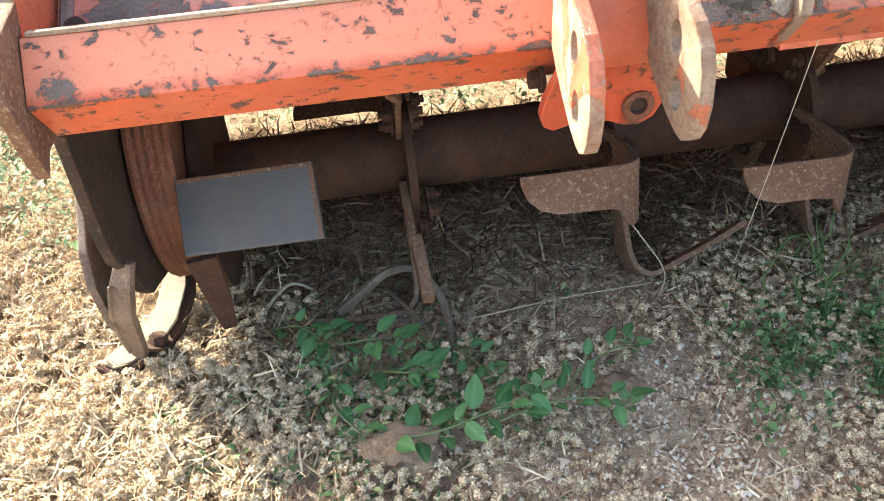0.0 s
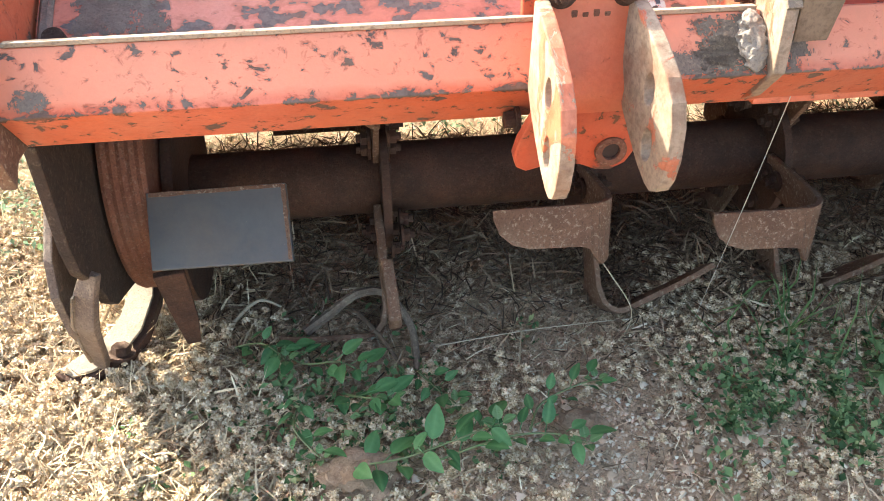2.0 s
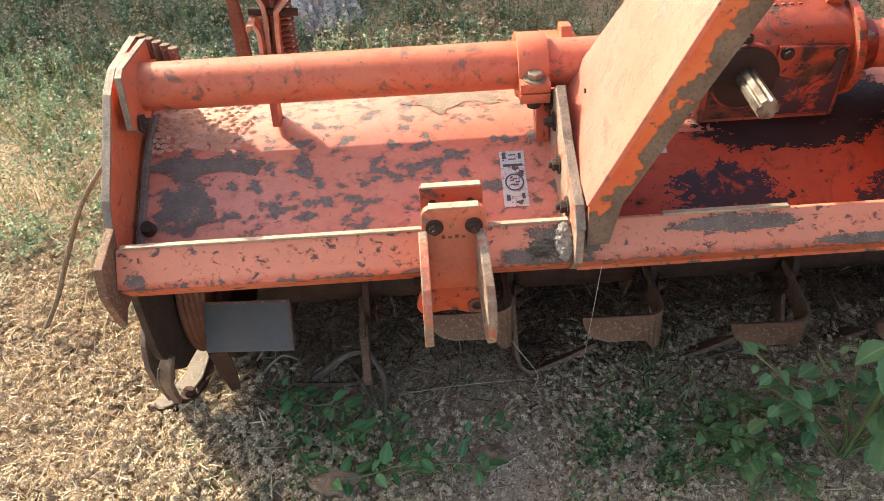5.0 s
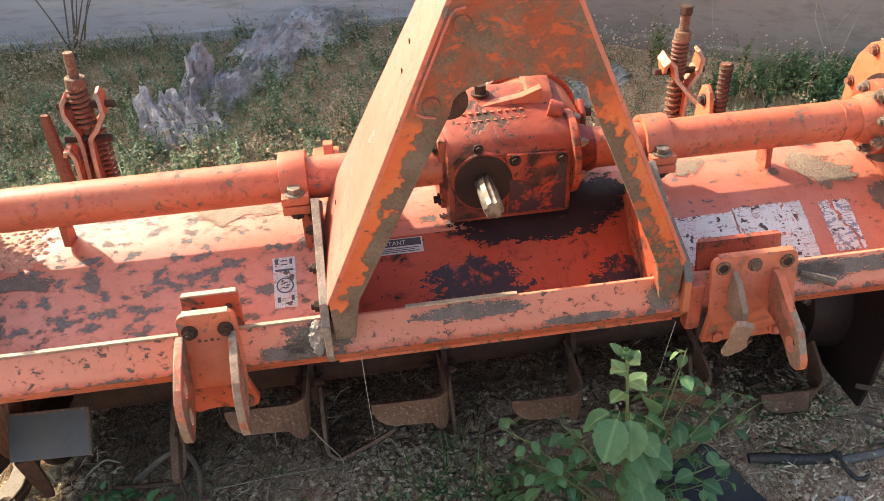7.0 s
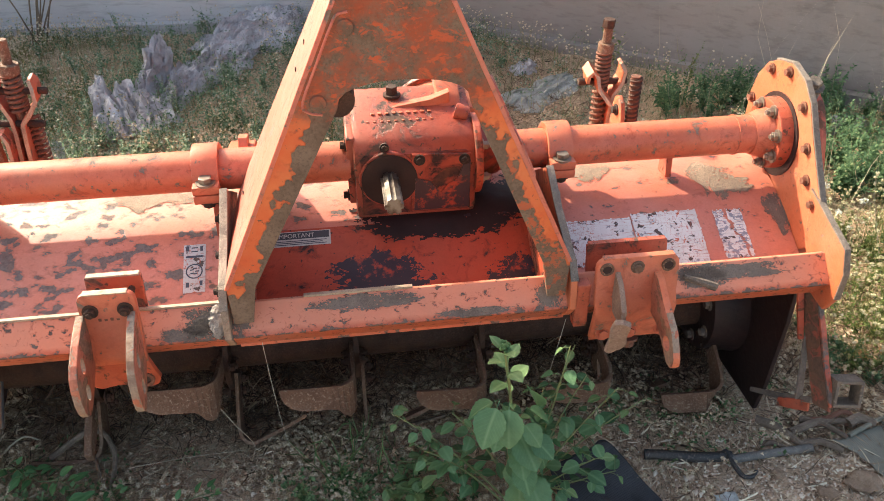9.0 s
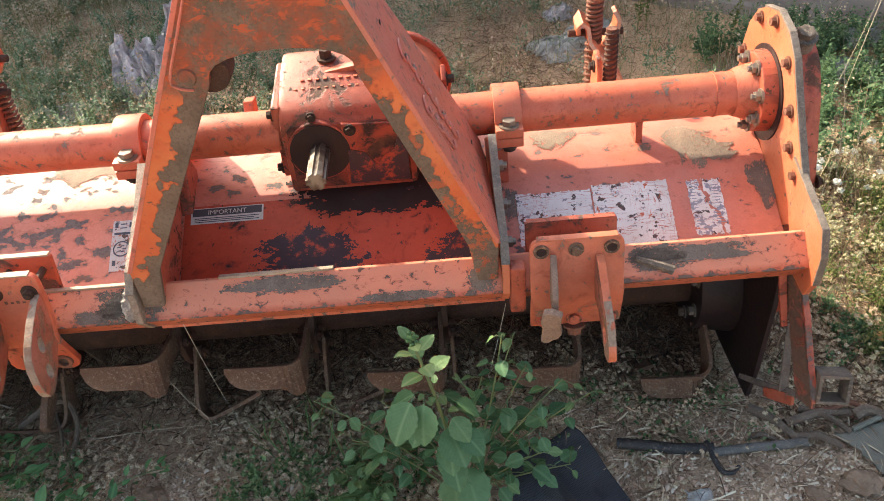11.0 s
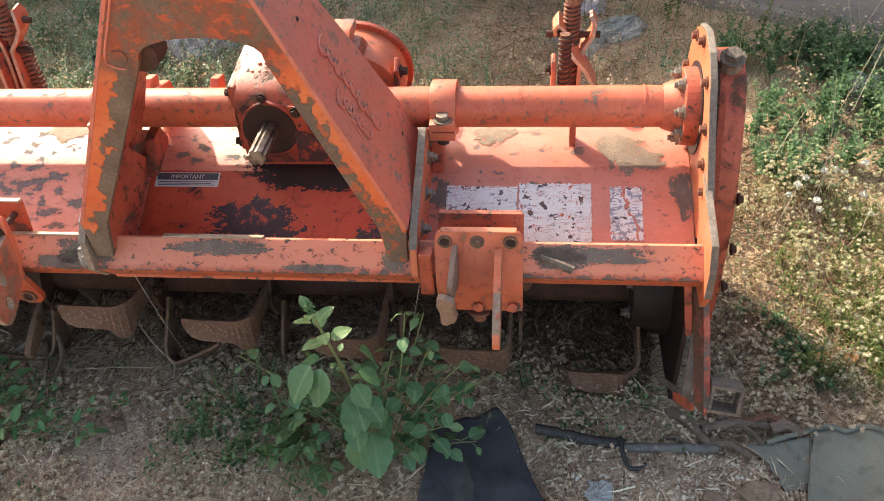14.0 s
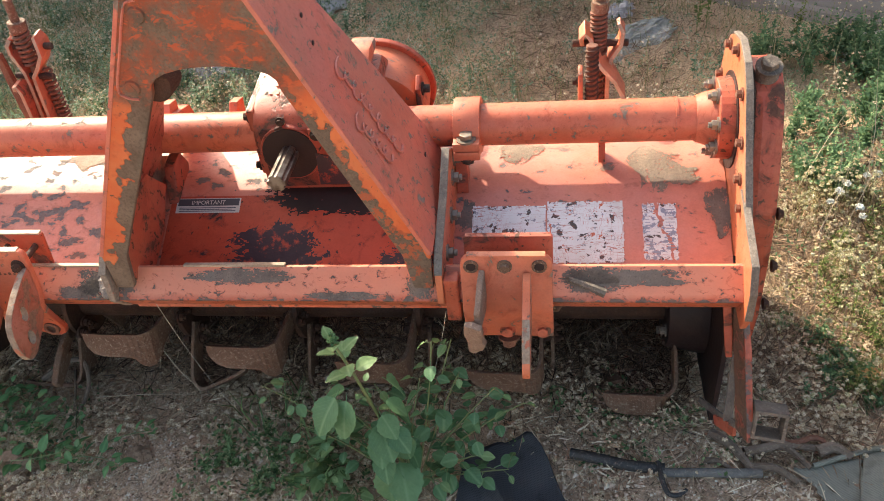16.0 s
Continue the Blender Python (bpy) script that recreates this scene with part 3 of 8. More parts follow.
def axis_steps(a, b, fine0, fine1, step):
    core = np.arange(fine0, fine1, step)
    left = fine0 - np.geomspace(step, fine0 - a, 26)[::-1]
    right = fine1 + np.concatenate([[0], np.geomspace(step, b - fine1, 26)])
    return np.concatenate([left, core, right])


gx, gy = axis_steps(-120, 120, -2.2, 2.6, 0.018), axis_steps(-120, 120, -0.9, 2.7, 0.018)
X, Y = np.meshgrid(gx, gy)
rng = np.random.default_rng(4)
Z = lump(X, Y)
near = (np.abs(X) < 2.7) & (Y > -1) & (Y < 2.8)
Z = Z + near * rng.normal(0, 0.0016, X.shape)
nx, ny = len(gx), len(gy)
ii = np.arange(nx * ny).reshape(ny, nx)
a, b, c, d = ii[:-1, :-1].ravel(), ii[:-1, 1:].ravel(), ii[1:, 1:].ravel(), ii[1:, :-1].ravel()
ground = quick_mesh("ground", np.stack([X.ravel(), Y.ravel(), Z.ravel()], 1), np.concatenate([np.stack([a, b, c], 1), np.stack([a, c, d], 1)]), SOIL)
tagged(ground, "dry brown soil with sparse litter and weeds", "ground", kind="structure")


def gz(x, y):
    return float(lump(np.float64(x), np.float64(y)))


# ---- wall behind ----
def wall(name, x0, y0, x1, y1, h, mat):
    d = Vector((x1 - x0, y1 - y0, 0))
    n = Vector((-d.y, d.x, 0)).normalized()
    bm = bmesh.new()
    corners = [(x0, y0), (x1, y1), (x1 + n.x * 0.2, y1 + n.y * 0.2), (x0 + n.x * 0.2, y0 + n.y * 0.2)]
    prism(corners, "z", -0.3, h, 0.0, bm)
    foot = [(x0 - n.x * 0.05, y0 - n.y * 0.05), (x1 - n.x * 0.05, y1 - n.y * 0.05), (x1 - n.x * 0.003, y1 - n.y * 0.003), (x0 - n.x * 0.003, y0 - n.y * 0.003)]
    prism(foot, "z", -0.3, 0.045, 0.0, bm)
    return tagged(link(name, bm, mat), "grey rendered masonry wall behind the weeds", "wall", kind="structure")


wall("wall_north", -9.0, 3.00, 0.35, 2.50, 1.5, WALL)
wall("wall_east", 0.35, 2.50, 7.0, -2.2, 1.5, WALL_MUD)

# ---- the tiller ----
tiller = tagged(new("rotary_tiller"), "worn orange tractor rotary tiller with chipped paint standing on dry ground", "rotary tiller")
tiller.empty_display_size = 0.1

PIPE_Y, PIPE_Z, PIPE_R = 0.017, 0.637, 0.0385
ROT_Y, ROT_Z = 0.05, 0.17
XL, XR = -0.978, 0.792


def hood_z(y):
    t = y + 0.05
    if t < 0:
        return 0.526 + 0.47 * t - 0.25 * t * t
    t = min(t, 0.107)
    return 0.526 + 0.47 * t - 2.2 * t * t


def hood_slope(y):
    return (hood_z(y + 0.002) - hood_z(y - 0.002)) / 0.004


# hood: sheet from behind the beam up under the pipe, then down at the back
prof = [(y, hood_z(y)) for y in np.linspace(-0.232, 0.10, 24)] + [(0.15, 0.543), (0.20, 0.522), (0.25, 0.48), (0.29, 0.42), (0.31, 0.34)]
inner = [(y + 0.001, z - 0.006) for y, z in prof][::-1]
inner[0] = (0.304, 0.34)
hood = part("hood", prism(prof + inner, "x", XL + 0.003, XR + 0.002), ORANGE_HOOD, tiller, "chipped orange sheet-steel hood")
for f in hood.data.polygons:
    f.use_smooth = True
hood.data.set_sharp_from_angle(angle=radians(38))

# trailing board at the back
bm = prism([(0.318, 0.35), (0.325, 0.35), (0.40, 0.22), (0.47, 0.06), (0.463, 0.055), (0.393, 0.215)], "x", XL + 0.004, XR - 0.004)
part("trailing_board", bm, ORANGE_CASE, tiller)

# front beam: an angle bar with its corner forwards
T, F, B = (-0.243, 0.518), (-0.284, 0.474), (-0.243, 0.424)
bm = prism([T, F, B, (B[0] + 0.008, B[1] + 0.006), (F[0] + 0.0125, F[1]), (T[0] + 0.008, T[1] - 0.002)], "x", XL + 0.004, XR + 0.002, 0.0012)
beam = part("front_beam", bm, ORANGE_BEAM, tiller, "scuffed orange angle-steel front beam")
bm = prism([(T[0] - 0.001, T[1] + 0.0005), (T[0] + 0.009, T[1] - 0.0015), (T[0] + 0.009, T[1] + 0.003), (T[0] - 0.001, T[1] + 0.005)], "x", XL + 0.01, -0.31, 0.001)
part("edge_strip", bm, BARE, beam, "bare worn steel edge")
bm = prism([(T[0] - 0.001, T[1] + 0.0005), (T[0] + 0.009, T[1] - 0.0015), (T[0] + 0.009, T[1] + 0.003), (T[0] - 0.001, T[1] + 0.005)], "x", -0.17, 0.02, 0.001)
part("edge_strip", bm, BARE, beam, "bare worn steel edge")
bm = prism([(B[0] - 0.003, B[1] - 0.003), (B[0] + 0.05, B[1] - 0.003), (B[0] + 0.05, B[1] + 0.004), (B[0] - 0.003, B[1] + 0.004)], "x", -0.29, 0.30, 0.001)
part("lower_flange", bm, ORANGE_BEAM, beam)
bm = prism([(B[0] + 0.06, B[1] - 0.022), (B[0] + 0.068, B[1] - 0.022), (B[0] + 0.068, B[1] + 0.02), (B[0] + 0.06, B[1] + 0.02)], "x", XL + 0.15, XR - 0.01, 0.001)
part("apron_strip", bm, APRON, tiller, "dull brown steel strip under the beam")

# weld scar on the right of the beam
bm = cable([(0.514, -0.2600, 0.504), (0.535, -0.2660, 0.4985), (0.555, -0.2710, 0.4925), (0.573, -0.2755, 0.486)], 0.0050, 8, taper=1.7)
part("welded_tab", bm, WELD, beam, "bent bare steel tab", True)
# left end: upper plate and inner side plate
lp = [(0.12, 0.672), (-0.015, 0.684), (-0.06, 0.668), (-0.12, 0.620), (-0.19, 0.568), (-0.212, 0.537), (-0.232, 0.528), (-0.235, 0.43), (-0.20, 0.40), (0.30, 0.40), (0.28, 0.50), (0.19, 0.60)]
part("end_plate", prism(lp, "x", XL - 0.012, XL, 0.002), ORANGE_SOFT, tiller, "orange end plate with bare edges")
lcap = [(-0.214, 0.540), (-0.300, 0.533), (-0.313, 0.492), (-0.303, 0.445), (-0.291, 0.410), (-0.268, 0.425), (-0.236, 0.421), (-0.2365, 0.50)]
part("beam_end_cap", prism(lcap, "x", XL - 0.010, XL + 0.003, 0.002), RUST_BLADE, tiller, "pointed worn cap on the beam end")
lside = [(-0.234, 0.418), (-0.236, 0.300), (-0.228, 0.262), (-0.198, 0.225), (-0.175, 0.175), (-0.150, 0.150), (-0.125, 0.140), (-0.07, 0.115), (0.10, 0.05), (0.34, 0.03), (0.44, 0.08), (0.40, 0.28), (0.30, 0.44), (0.20, 0.416)]
part("side_plate", prism(lside, "x", XL - 0.006, XL + 0.006, 0.002), RUST_DARK, tiller, "dark rusty side plate")
im = part("inner_mount", prism([(0.085, 0.684), (-0.050, 0.704), (-0.066, 0.700), (-0.084, 0.622), (-0.052, 0.600), (0.000, 0.590), (0.080, 0.590)], "x", XL + 0.016, XL + 0.025, 0.0015), ORANGE, tiller, "inner mounting plate with a bare grey edge")
part("bare_edge", strap([((XL + 0.0205, y, z), 1) for y, z in [(0.085, 0.6855), (0.02, 0.6955), (-0.050, 0.7058), (-0.0675, 0.7008), (-0.077, 0.660), (-0.0855, 0.622), (-0.053, 0.5985)]], 0.010, 0.003, (1, 0, 0)), EDGE, im, "worn grey edge")
part("bolt", bolt((XL + 0.030, -0.052, 0.612), (1, 0, 0), 0.010, 0.010), RUST_DARK, im)
part("bare_edge", strap([((XL - 0.006, y, z), 1) for y, z in [(0.12, 0.674), (-0.014, 0.6862), (-0.0615, 0.6702), (-0.122, 0.622), (-0.192, 0.570), (-0.214, 0.538)]], 0.0125, 0.0035, (1, 0, 0)), EDGE, tiller, "worn grey edge of the end plate")
for i in range(5):
    x = XL + 0.006 + 0.0145 * i
    part("stud", rod((x, 0.118 - 0.009 * i, 0.640), (x, 0.122 - 0.009 * i, 0.676 - 0.002 * i), 0.0082, 12, w=0.001), RUST_BLADE, tiller, "rusty threaded stud")
part("hood_joint", cable([(XL + 0.012, y, hood_z(y) + 0.002) for y in (0.060, 0.01, -0.04, -0.09, -0.14, -0.19, -0.225)], 0.0068, 7), SKID_GREY, tiller, "grey weld ridge along the hood's end", True)
part("end_plug", rod((XL + 0.024, -0.150, hood_z(-0.150) + 0.001), (XL + 0.024, -0.156, hood_z(-0.150) + 0.014), 0.0125, 18, 0.010), RUST_DARK, tiller, "dark round plug")
part("bearing_flange", rod((XL - 0.002, PIPE_Y, PIPE_Z), (XL + 0.02, PIPE_Y, PIPE_Z), 0.055, 28, w=0.002), ORANGE, tiller)

# cross pipe with flare at the chain case
bm = rod((XL, PIPE_Y, PIPE_Z), (-0.07, PIPE_Y, PIPE_Z), PIPE_R, 40)
part("cross_pipe", bm, ORANGE_PIPE, tiller, "orange round steel cross pipe", True)
bm = rod((0.15, PIPE_Y, PIPE_Z), (0.735, PIPE_Y, PIPE_Z), PIPE_R, 40)
rod((0.735, PIPE_Y, PIPE_Z), (0.768, PIPE_Y, PIPE_Z), PIPE_R + 0.002, 40, PIPE_R + 0.014, bm)
rod((0.700, PIPE_Y, PIPE_Z), (0.704, PIPE_Y, PIPE_Z), PIPE_R + 0.002, 40, bm=bm)
part("cross_pipe", bm, ORANGE_PIPE, tiller, "orange round steel cross pipe", True)
for x in (-0.755, 0.575):
    bm = prism([(PIPE_Y - 0.005, PIPE_Z - 0.03), (PIPE_Y + 0.03, PIPE_Z - 0.03), (PIPE_Y + 0.03, 0.55), (PIPE_Y - 0.012, 0.555)], "x", x - 0.006, x + 0.006, 0.001)
    part("pipe_lug", bm, ORANGE_CASE, tiller)
for x in (-0.27, -0.13):
    bm = prism([(PIPE_Y + 0.03, PIPE_Z + 0.02), (PIPE_Y + 0.045, PIPE_Z + 0.040), (PIPE_Y + 0.075, PIPE_Z + 0.034), (PIPE_Y + 0.07, PIPE_Z)], "x", x - 0.009, x + 0.009, 0.002)
    part("rear_tab", bm, ORANGE, tiller)


# Guessed block behind the pipe, placed to cast shade on the hood.
part("rear_shade_block", prism([(0.048, 0.600), (0.110, 0.560), (0.135, 0.600), (0.115, 0.645), (0.055, 0.660)], "x", -0.300, -0.250, 0.003), ORANGE, tiller, "guessed orange block behind the pipe, added to shade the hood")
part("pipe_saddle", prism([(-0.060, 0.520), (-0.030, 0.590), (0.010, 0.600), (0.030, 0.560), (0.020, 0.545)], "x", -0.268, -0.246, 0.003), ORANGE_CAST, tiller, "rusty red saddle under the pipe")


def clamp(x):
    """A two-part clamp round the pipe, with a bolt through its front lugs."""
    bm = bmesh.new()
    hw = 0.024
    ring = circle(PIPE_Y, PIPE_Z, PIPE_R + 0.013, 30)
    hole = circle(PIPE_Y, PIPE_Z, PIPE_R + 0.0005, 30)
    absorb(bm, plate_with_hole(ring, hole, "x", x - hw, x + hw, 0.002))
    box(x - hw, x + hw, PIPE_Y - 0.072, PIPE_Y - PIPE_R - 0.004, PIPE_Z - 0.012, PIPE_Z + 0.004, 0.002, bm)
    box(x - hw, x + hw, PIPE_Y - 0.072, PIPE_Y - PIPE_R - 0.002, PIPE_Z - 0.031, PIPE_Z - 0.014, 0.002, bm)
    c = part("pipe_clamp", bm, ORANGE, tiller, "", True)
    part("bolt", bolt((x, PIPE_Y - 0.056, PIPE_Z + 0.005), (0, 0, 1), 0.0125, 0.010), STEEL, c, "weathered steel bolt")
    part("nut", bolt((x, PIPE_Y - 0.056, PIPE_Z - 0.032), (0, 0, -1), 0.012, 0.010), RUST_DARK, c)
    return c


for cx in (-0.335, 0.333):
    clamp(cx)

# mounting plates under the mast feet, with bolts on their outer sides
for s in (-1, 1):
    x = 0.300 * s
    out = [(PIPE_Y - 0.02, 0.60), (-0.075, 0.645), (-0.155, 0.600), (-0.262, 0.560), (-0.286, 0.535), (-0.2925, 0.478), (-0.262, 0.440), (-0.235, 0.42), (-0.16, 0.468), (-0.05, 0.52), (0.05, 0.565)]
    mp = part("mounting_plate", prism(out, "x", x - 0.006, x + 0.006, 0.0015), LUG_PAINT if s < 0 else ORANGE_SOFT, tiller)
    edge = [((0, -0.073, 0.647), 1), ((0, -0.155, 0.602), 1), ((0, -0.262, 0.563), 1), ((0, -0.288, 0.537), 1)]
    part("bare_edge", strap([(Vector((x, 0, 0)) + Vector(p), w) for p, w in edge], 0.014, 0.004, (1, 0, 0)), EDGE, mp, "ground bare steel edge")
    for y, z in ((-0.035, 0.600), (-0.075, 0.585), (-0.135, 0.545), (-0.215, 0.525)):
        part("bolt", bolt((x + 0.007 * s, y, z), (s, 0, 0), 0.0105, 0.009, shank=0.006), RUST_DARK if s < 0 else STEEL, mp)
    arm = prism([(PIPE_Y + 0.01, PIPE_Z - 0.03), (PIPE_Y - 0.05, PIPE_Z - 0.028), (-0.05, 0.53), (-0.02, 0.545)], "x", x + 0.008 * s, x + 0.03 * s, 0.002)
    part("clamp_foot", arm, ORANGE_CASE, mp)
bm = bmesh.new()
bmesh.ops.create_icosphere(bm, subdivisions=5, radius=1.0)
for v in bm.verts:
    p = v.co.copy()
    q = Vector((p.x * 1.1, p.y * 1.1, p.z * 3.2))
    k = 1 + 0.34 * noise.noise(q * 1.4) + 0.26 * noise.noise(q * 3.0 + Vector((3, 0, 7))) + 0.10 * noise.noise(q * 7)
    v.co = Vector((p.x * 0.0135 * k, p.y * 0.0075 * k, p.z * 0.030))
bead = part("weld_bead", bm, WELD_BEAD, beam, "lumpy pale weld bead", True)
bead.matrix_basis = Matrix.Translation((-0.317, -0.2635, 0.4985)) @ Matrix.Rotation(-0.733, 4, "X")
bm = box(0.306, 0.332, -0.287, -0.262, 0.43, 0.525, 0.004)
part("weld_patch", bm, ORANGE_CASE, beam)


# mast: A-shaped front plate with deep side flanges
def mast_x(z):
    return 0.2835 - 0.445 * (z - 0.59)


MY, MTOP = -0.275, 1.14
legw = 0.047


def mast():
    bm = bmesh.new()
    arch = []
    for i in range(13):
        a = math.pi * i / 12
        x = 0.012 - 0.098 * math.cos(a)
        arch.append((x, 0.885 + 0.042 * math.sin(a) ** 0.7))
    left_in = (-(mast_x(0.575) - legw), 0.575)
    right_in = ((mast_x(0.575) - legw), 0.575)
    out = [(-0.288, 0.502), (-mast_x(0.575), 0.575), (-mast_x(MTOP) - 0.0, MTOP), (-0.030, MTOP), (-0.046, 1.080), (0.020, 1.082), (0.026, MTOP), (mast_x(MTOP), MTOP), (mast_x(0.575), 0.575), (0.288, 0.502), (0.255, 0.502), right_in] + arch[::-1] + [left_in, (-0.255, 0.502)]
    prism(out, "y", MY - 0.005, MY + 0.005, 0.0015, bm)
    front = part("mast_plate", bm, ORANGE_MAST, tiller, "arched orange mast plate worn to brown primer")
    part("slot_back", box(-0.064, 0.034, -0.205, -0.199, 0.99, 1.12, 0.001), STAND_PAINT, tiller)
    part("slot_cheek", prism([(-0.054, 1.082), (-0.044, 1.082), (-0.028, MTOP), (-0.036, MTOP)], "y", MY - 0.010, -0.20, 0.001), RUST_RED, tiller)
    seam = [(-0.108, 0.879), (-0.128, 0.884), (-(mast_x(0.90) - 0.011), 0.900), (-(mast_x(0.96) - 0.010), 0.96), (-(mast_x(1.01) - 0.010), 1.01), (-0.077, 1.026), (-0.062, 1.030)]
    part("weld_seam", cable([(x, MY - 0.0055, z) for x, z in seam], 0.0022, 6), ORANGE_FLANGE, front, "thin raised weld seam", True)
    for x, z in ((-0.067, 1.008), (-0.113, 0.898)):
        part("plug_weld", rod((x, MY - 0.004, z), (x, MY - 0.0085, z), 0.0135, 20, 0.0115), ORANGE_MAST, front, "round dull plug weld")
    for s in (-1, 1):
        b2 = bmesh.new()
        z0, z1 = 0.575, MTOP
        yb0, yb1 = -0.012, -0.17
        ring = []
        for dx in (0.0, 0.008):
            ring.append([b2.verts.new((s * (mast_x(z) + dx - 0.004), y, z)) for y, z in ((MY - 0.006, z0), (MY - 0.006, z1), (yb1, z1), (-0.055, 0.80), (yb0 + 0.002, 0.640), (yb0, 0.60), (-0.06, 0.585))])
        n = len(ring[0])
        b2.faces.new(ring[0])
        b2.faces.new(ring[1][::-1])
        for i in range(n):
            b2.faces.new((ring[0][i], ring[1][i], ring[1][(i + 1) % n], ring[0][(i + 1) % n]))
        bmesh.ops.recalc_face_normals(b2, faces=b2.faces)
        soften(b2, 0.0015, 40)
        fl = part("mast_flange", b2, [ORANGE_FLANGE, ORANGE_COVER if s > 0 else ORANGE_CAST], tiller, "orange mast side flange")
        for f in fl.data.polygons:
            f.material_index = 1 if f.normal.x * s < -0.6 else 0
        for z, y in ((0.915, -0.195), (0.642, -0.085), (0.95, -0.175)):
            x = s * (mast_x(z) + 0.0045)
            part("hole", rod((x - 0.0008 * s, y, z), (x + 0.0008 * s, y, z), 0.0045, 12), OIL, fl, "dark drilled hole")
        # inner foot brace seen through the arch
        b2 = prism([(MY + 0.01, 0.60), (-0.11, 0.63), (-0.06, 0.57), (-0.12, 0.505), (MY + 0.02, 0.45)], "x", s * 0.262 - 0.004, s * 0.262 + 0.004, 0.001)
        part("foot_brace", b2, ORANGE_CASE, tiller)
    # raised script on the right flange, drawn as plain loops
    for (ya, za), (yb, zb), loops, amp in (((-0.172, 0.868), (-0.158, 0.700), 8, 0.0135), ((-0.222, 0.800), (-0.208, 0.715), 5, 0.012)):
        pts = []
        for q in range(loops * 8 + 1):
            f = q / (loops * 8)
            a = 2 * math.pi * q / 8
            tall = amp * (1.5 if q < 8 else (1.25 if (q // 8) % 3 == 2 else 0.75))
            z = za + (zb - za) * f + 0.0075 * math.sin(a)
            pts.append((mast_x(z) + 0.0060, ya + (yb - ya) * f + tall * math.cos(a), z))
        part("raised_script", cable(pts, 0.0023, 6, sub=3), ORANGE_FLANGE, fl, "", True)
    z0, z1 = 0.795, 0.722
    part("raised_script", cable([(mast_x(z0) + 0.0048, -0.236, z0), (mast_x(0.76) + 0.0048, -0.231, 0.76), (mast_x(z1) + 0.0048, -0.234, z1)], 0.0016, 6), ORANGE_FLANGE, fl, "", True)
    return front


mast()
part("stop_block", rod((-0.085, MY + 0.006, 0.893), (-0.085, MY + 0.05, 0.893), 0.026, 24, w=0.003), RUST, tiller)


# gearbox
def gearbox():
    bm = bmesh.new()
    x0, x1, y0, y1 = -0.064, 0.168, -0.036, 0.17
    outl = [(y0, 0.535), (y0, 0.672), (y0 + 0.012, 0.692), (y0 + 0.035, 0.706), (0.06, 0.728), (0.12, 0.738), (y1, 0.70), (y1, 0.535)]
    prism(outl, "x", x0, x1, 0.012, bm)
    g = part("gearbox", bm, ORANGE_CAST, tiller, "oily orange cast gearbox", True)
    part("oily_front", prism([(x0 + 0.012, 0.545), (x1 - 0.012, 0.545), (x1 - 0.012, 0.664), (x1 - 0.02, 0.673), (x0 + 0.02, 0.673), (x0 + 0.012, 0.664)], "y", y0 - 0.0012, y0 + 0.004, 0.0008), ORANGE_GEAR, g, "oily dark red front face")
    cx, cz = 0.001, 0.622
    part("bearing_ring", rod((cx, y0 + 0.012, cz), (cx, y0 - 0.005, cz), 0.060, 40, 0.057, w=0.002), ORANGE_COVER, g)
    part("oil_seal", rod((cx, y0 - 0.0048, cz), (cx, y0 - 0.0075, cz), 0.053, 36), OIL, g, "black oily seal round the shaft")
    tooth = []
    for i in range(6):
        for da, r in ((-22, 0.0142), (-16, 0.0178), (16, 0.0178), (22, 0.0142)):
            a = radians(60 * i + da)
            tooth.append((cx + r * math.cos(a), cz + 0.002 + r * math.sin(a)))
    part("input_shaft", prism(tooth, "y", y0 - 0.104, y0 - 0.005, 0.0008), SHAFT, g, "bare splined steel input shaft")
    cov = prism([(0.042, 0.550), (0.152, 0.550), (0.156, 0.668), (0.044, 0.674)], "y", y0 - 0.007, y0 + 0.01, 0.002)
    c = part("cover_plate", cov, ORANGE_COVER, g)
    lowoil = prism([(0.046, 0.5525), (0.1525, 0.5525), (0.1545, 0.655), (0.140, 0.646), (0.131, 0.618), (0.112, 0.606), (0.098, 0.588), (0.078, 0.615), (0.050, 0.624)], "y", y0 - 0.0085, y0 - 0.0065)
    part("oil_smear", lowoil, GRIME, c, "black oily smear")
    for x, z in ((0.058, 0.662), (0.143, 0.658)):
        part("screw", bolt((x, y0 - 0.008, z), (0, -1, 0), 0.0075, 0.005), RUST_DARK, c)
    part("screw", bolt((-0.006, y0 + 0.002, 0.687), (0, -1, 0.1), 0.006, 0.005), RUST_DARK, g)
    part("oily_side", prism([(y0 + 0.012, 0.545), (0.10, 0.545), (0.10, 0.60), (0.05, 0.64), (y0 + 0.03, 0.682), (y0 + 0.012, 0.675)], "x", x1 - 0.003, x1 + 0.0012), OIL, g, "black oily side face")
    part("side_flange", prism([(y0 + 0.02, 0.56), (y0 + 0.02, 0.70), (0.12, 0.72), (0.13, 0.56)], "x", x0 - 0.012, x0 + 0.004, 0.004), ORANGE_CAST, g)
    for y, z in ((y0 + 0.03, 0.575), (y0 + 0.035, 0.68), (y0 + 0.03, 0.63)):
        part("bolt", bolt((x0 - 0.013, y, z), (-1, 0, 0), 0.008, 0.008), RUST_DARK, g)
    for i in range(9):
        x = -0.025 + 0.0135 * i
        part("raised_mark", box(x, x + 0.007, 0.036, 0.041 + 0.003 * (i % 2), 0.7205, 0.7222, 0.0005), ORANGE, g)
    for i in range(10):
        x = -0.035 + 0.0135 * i
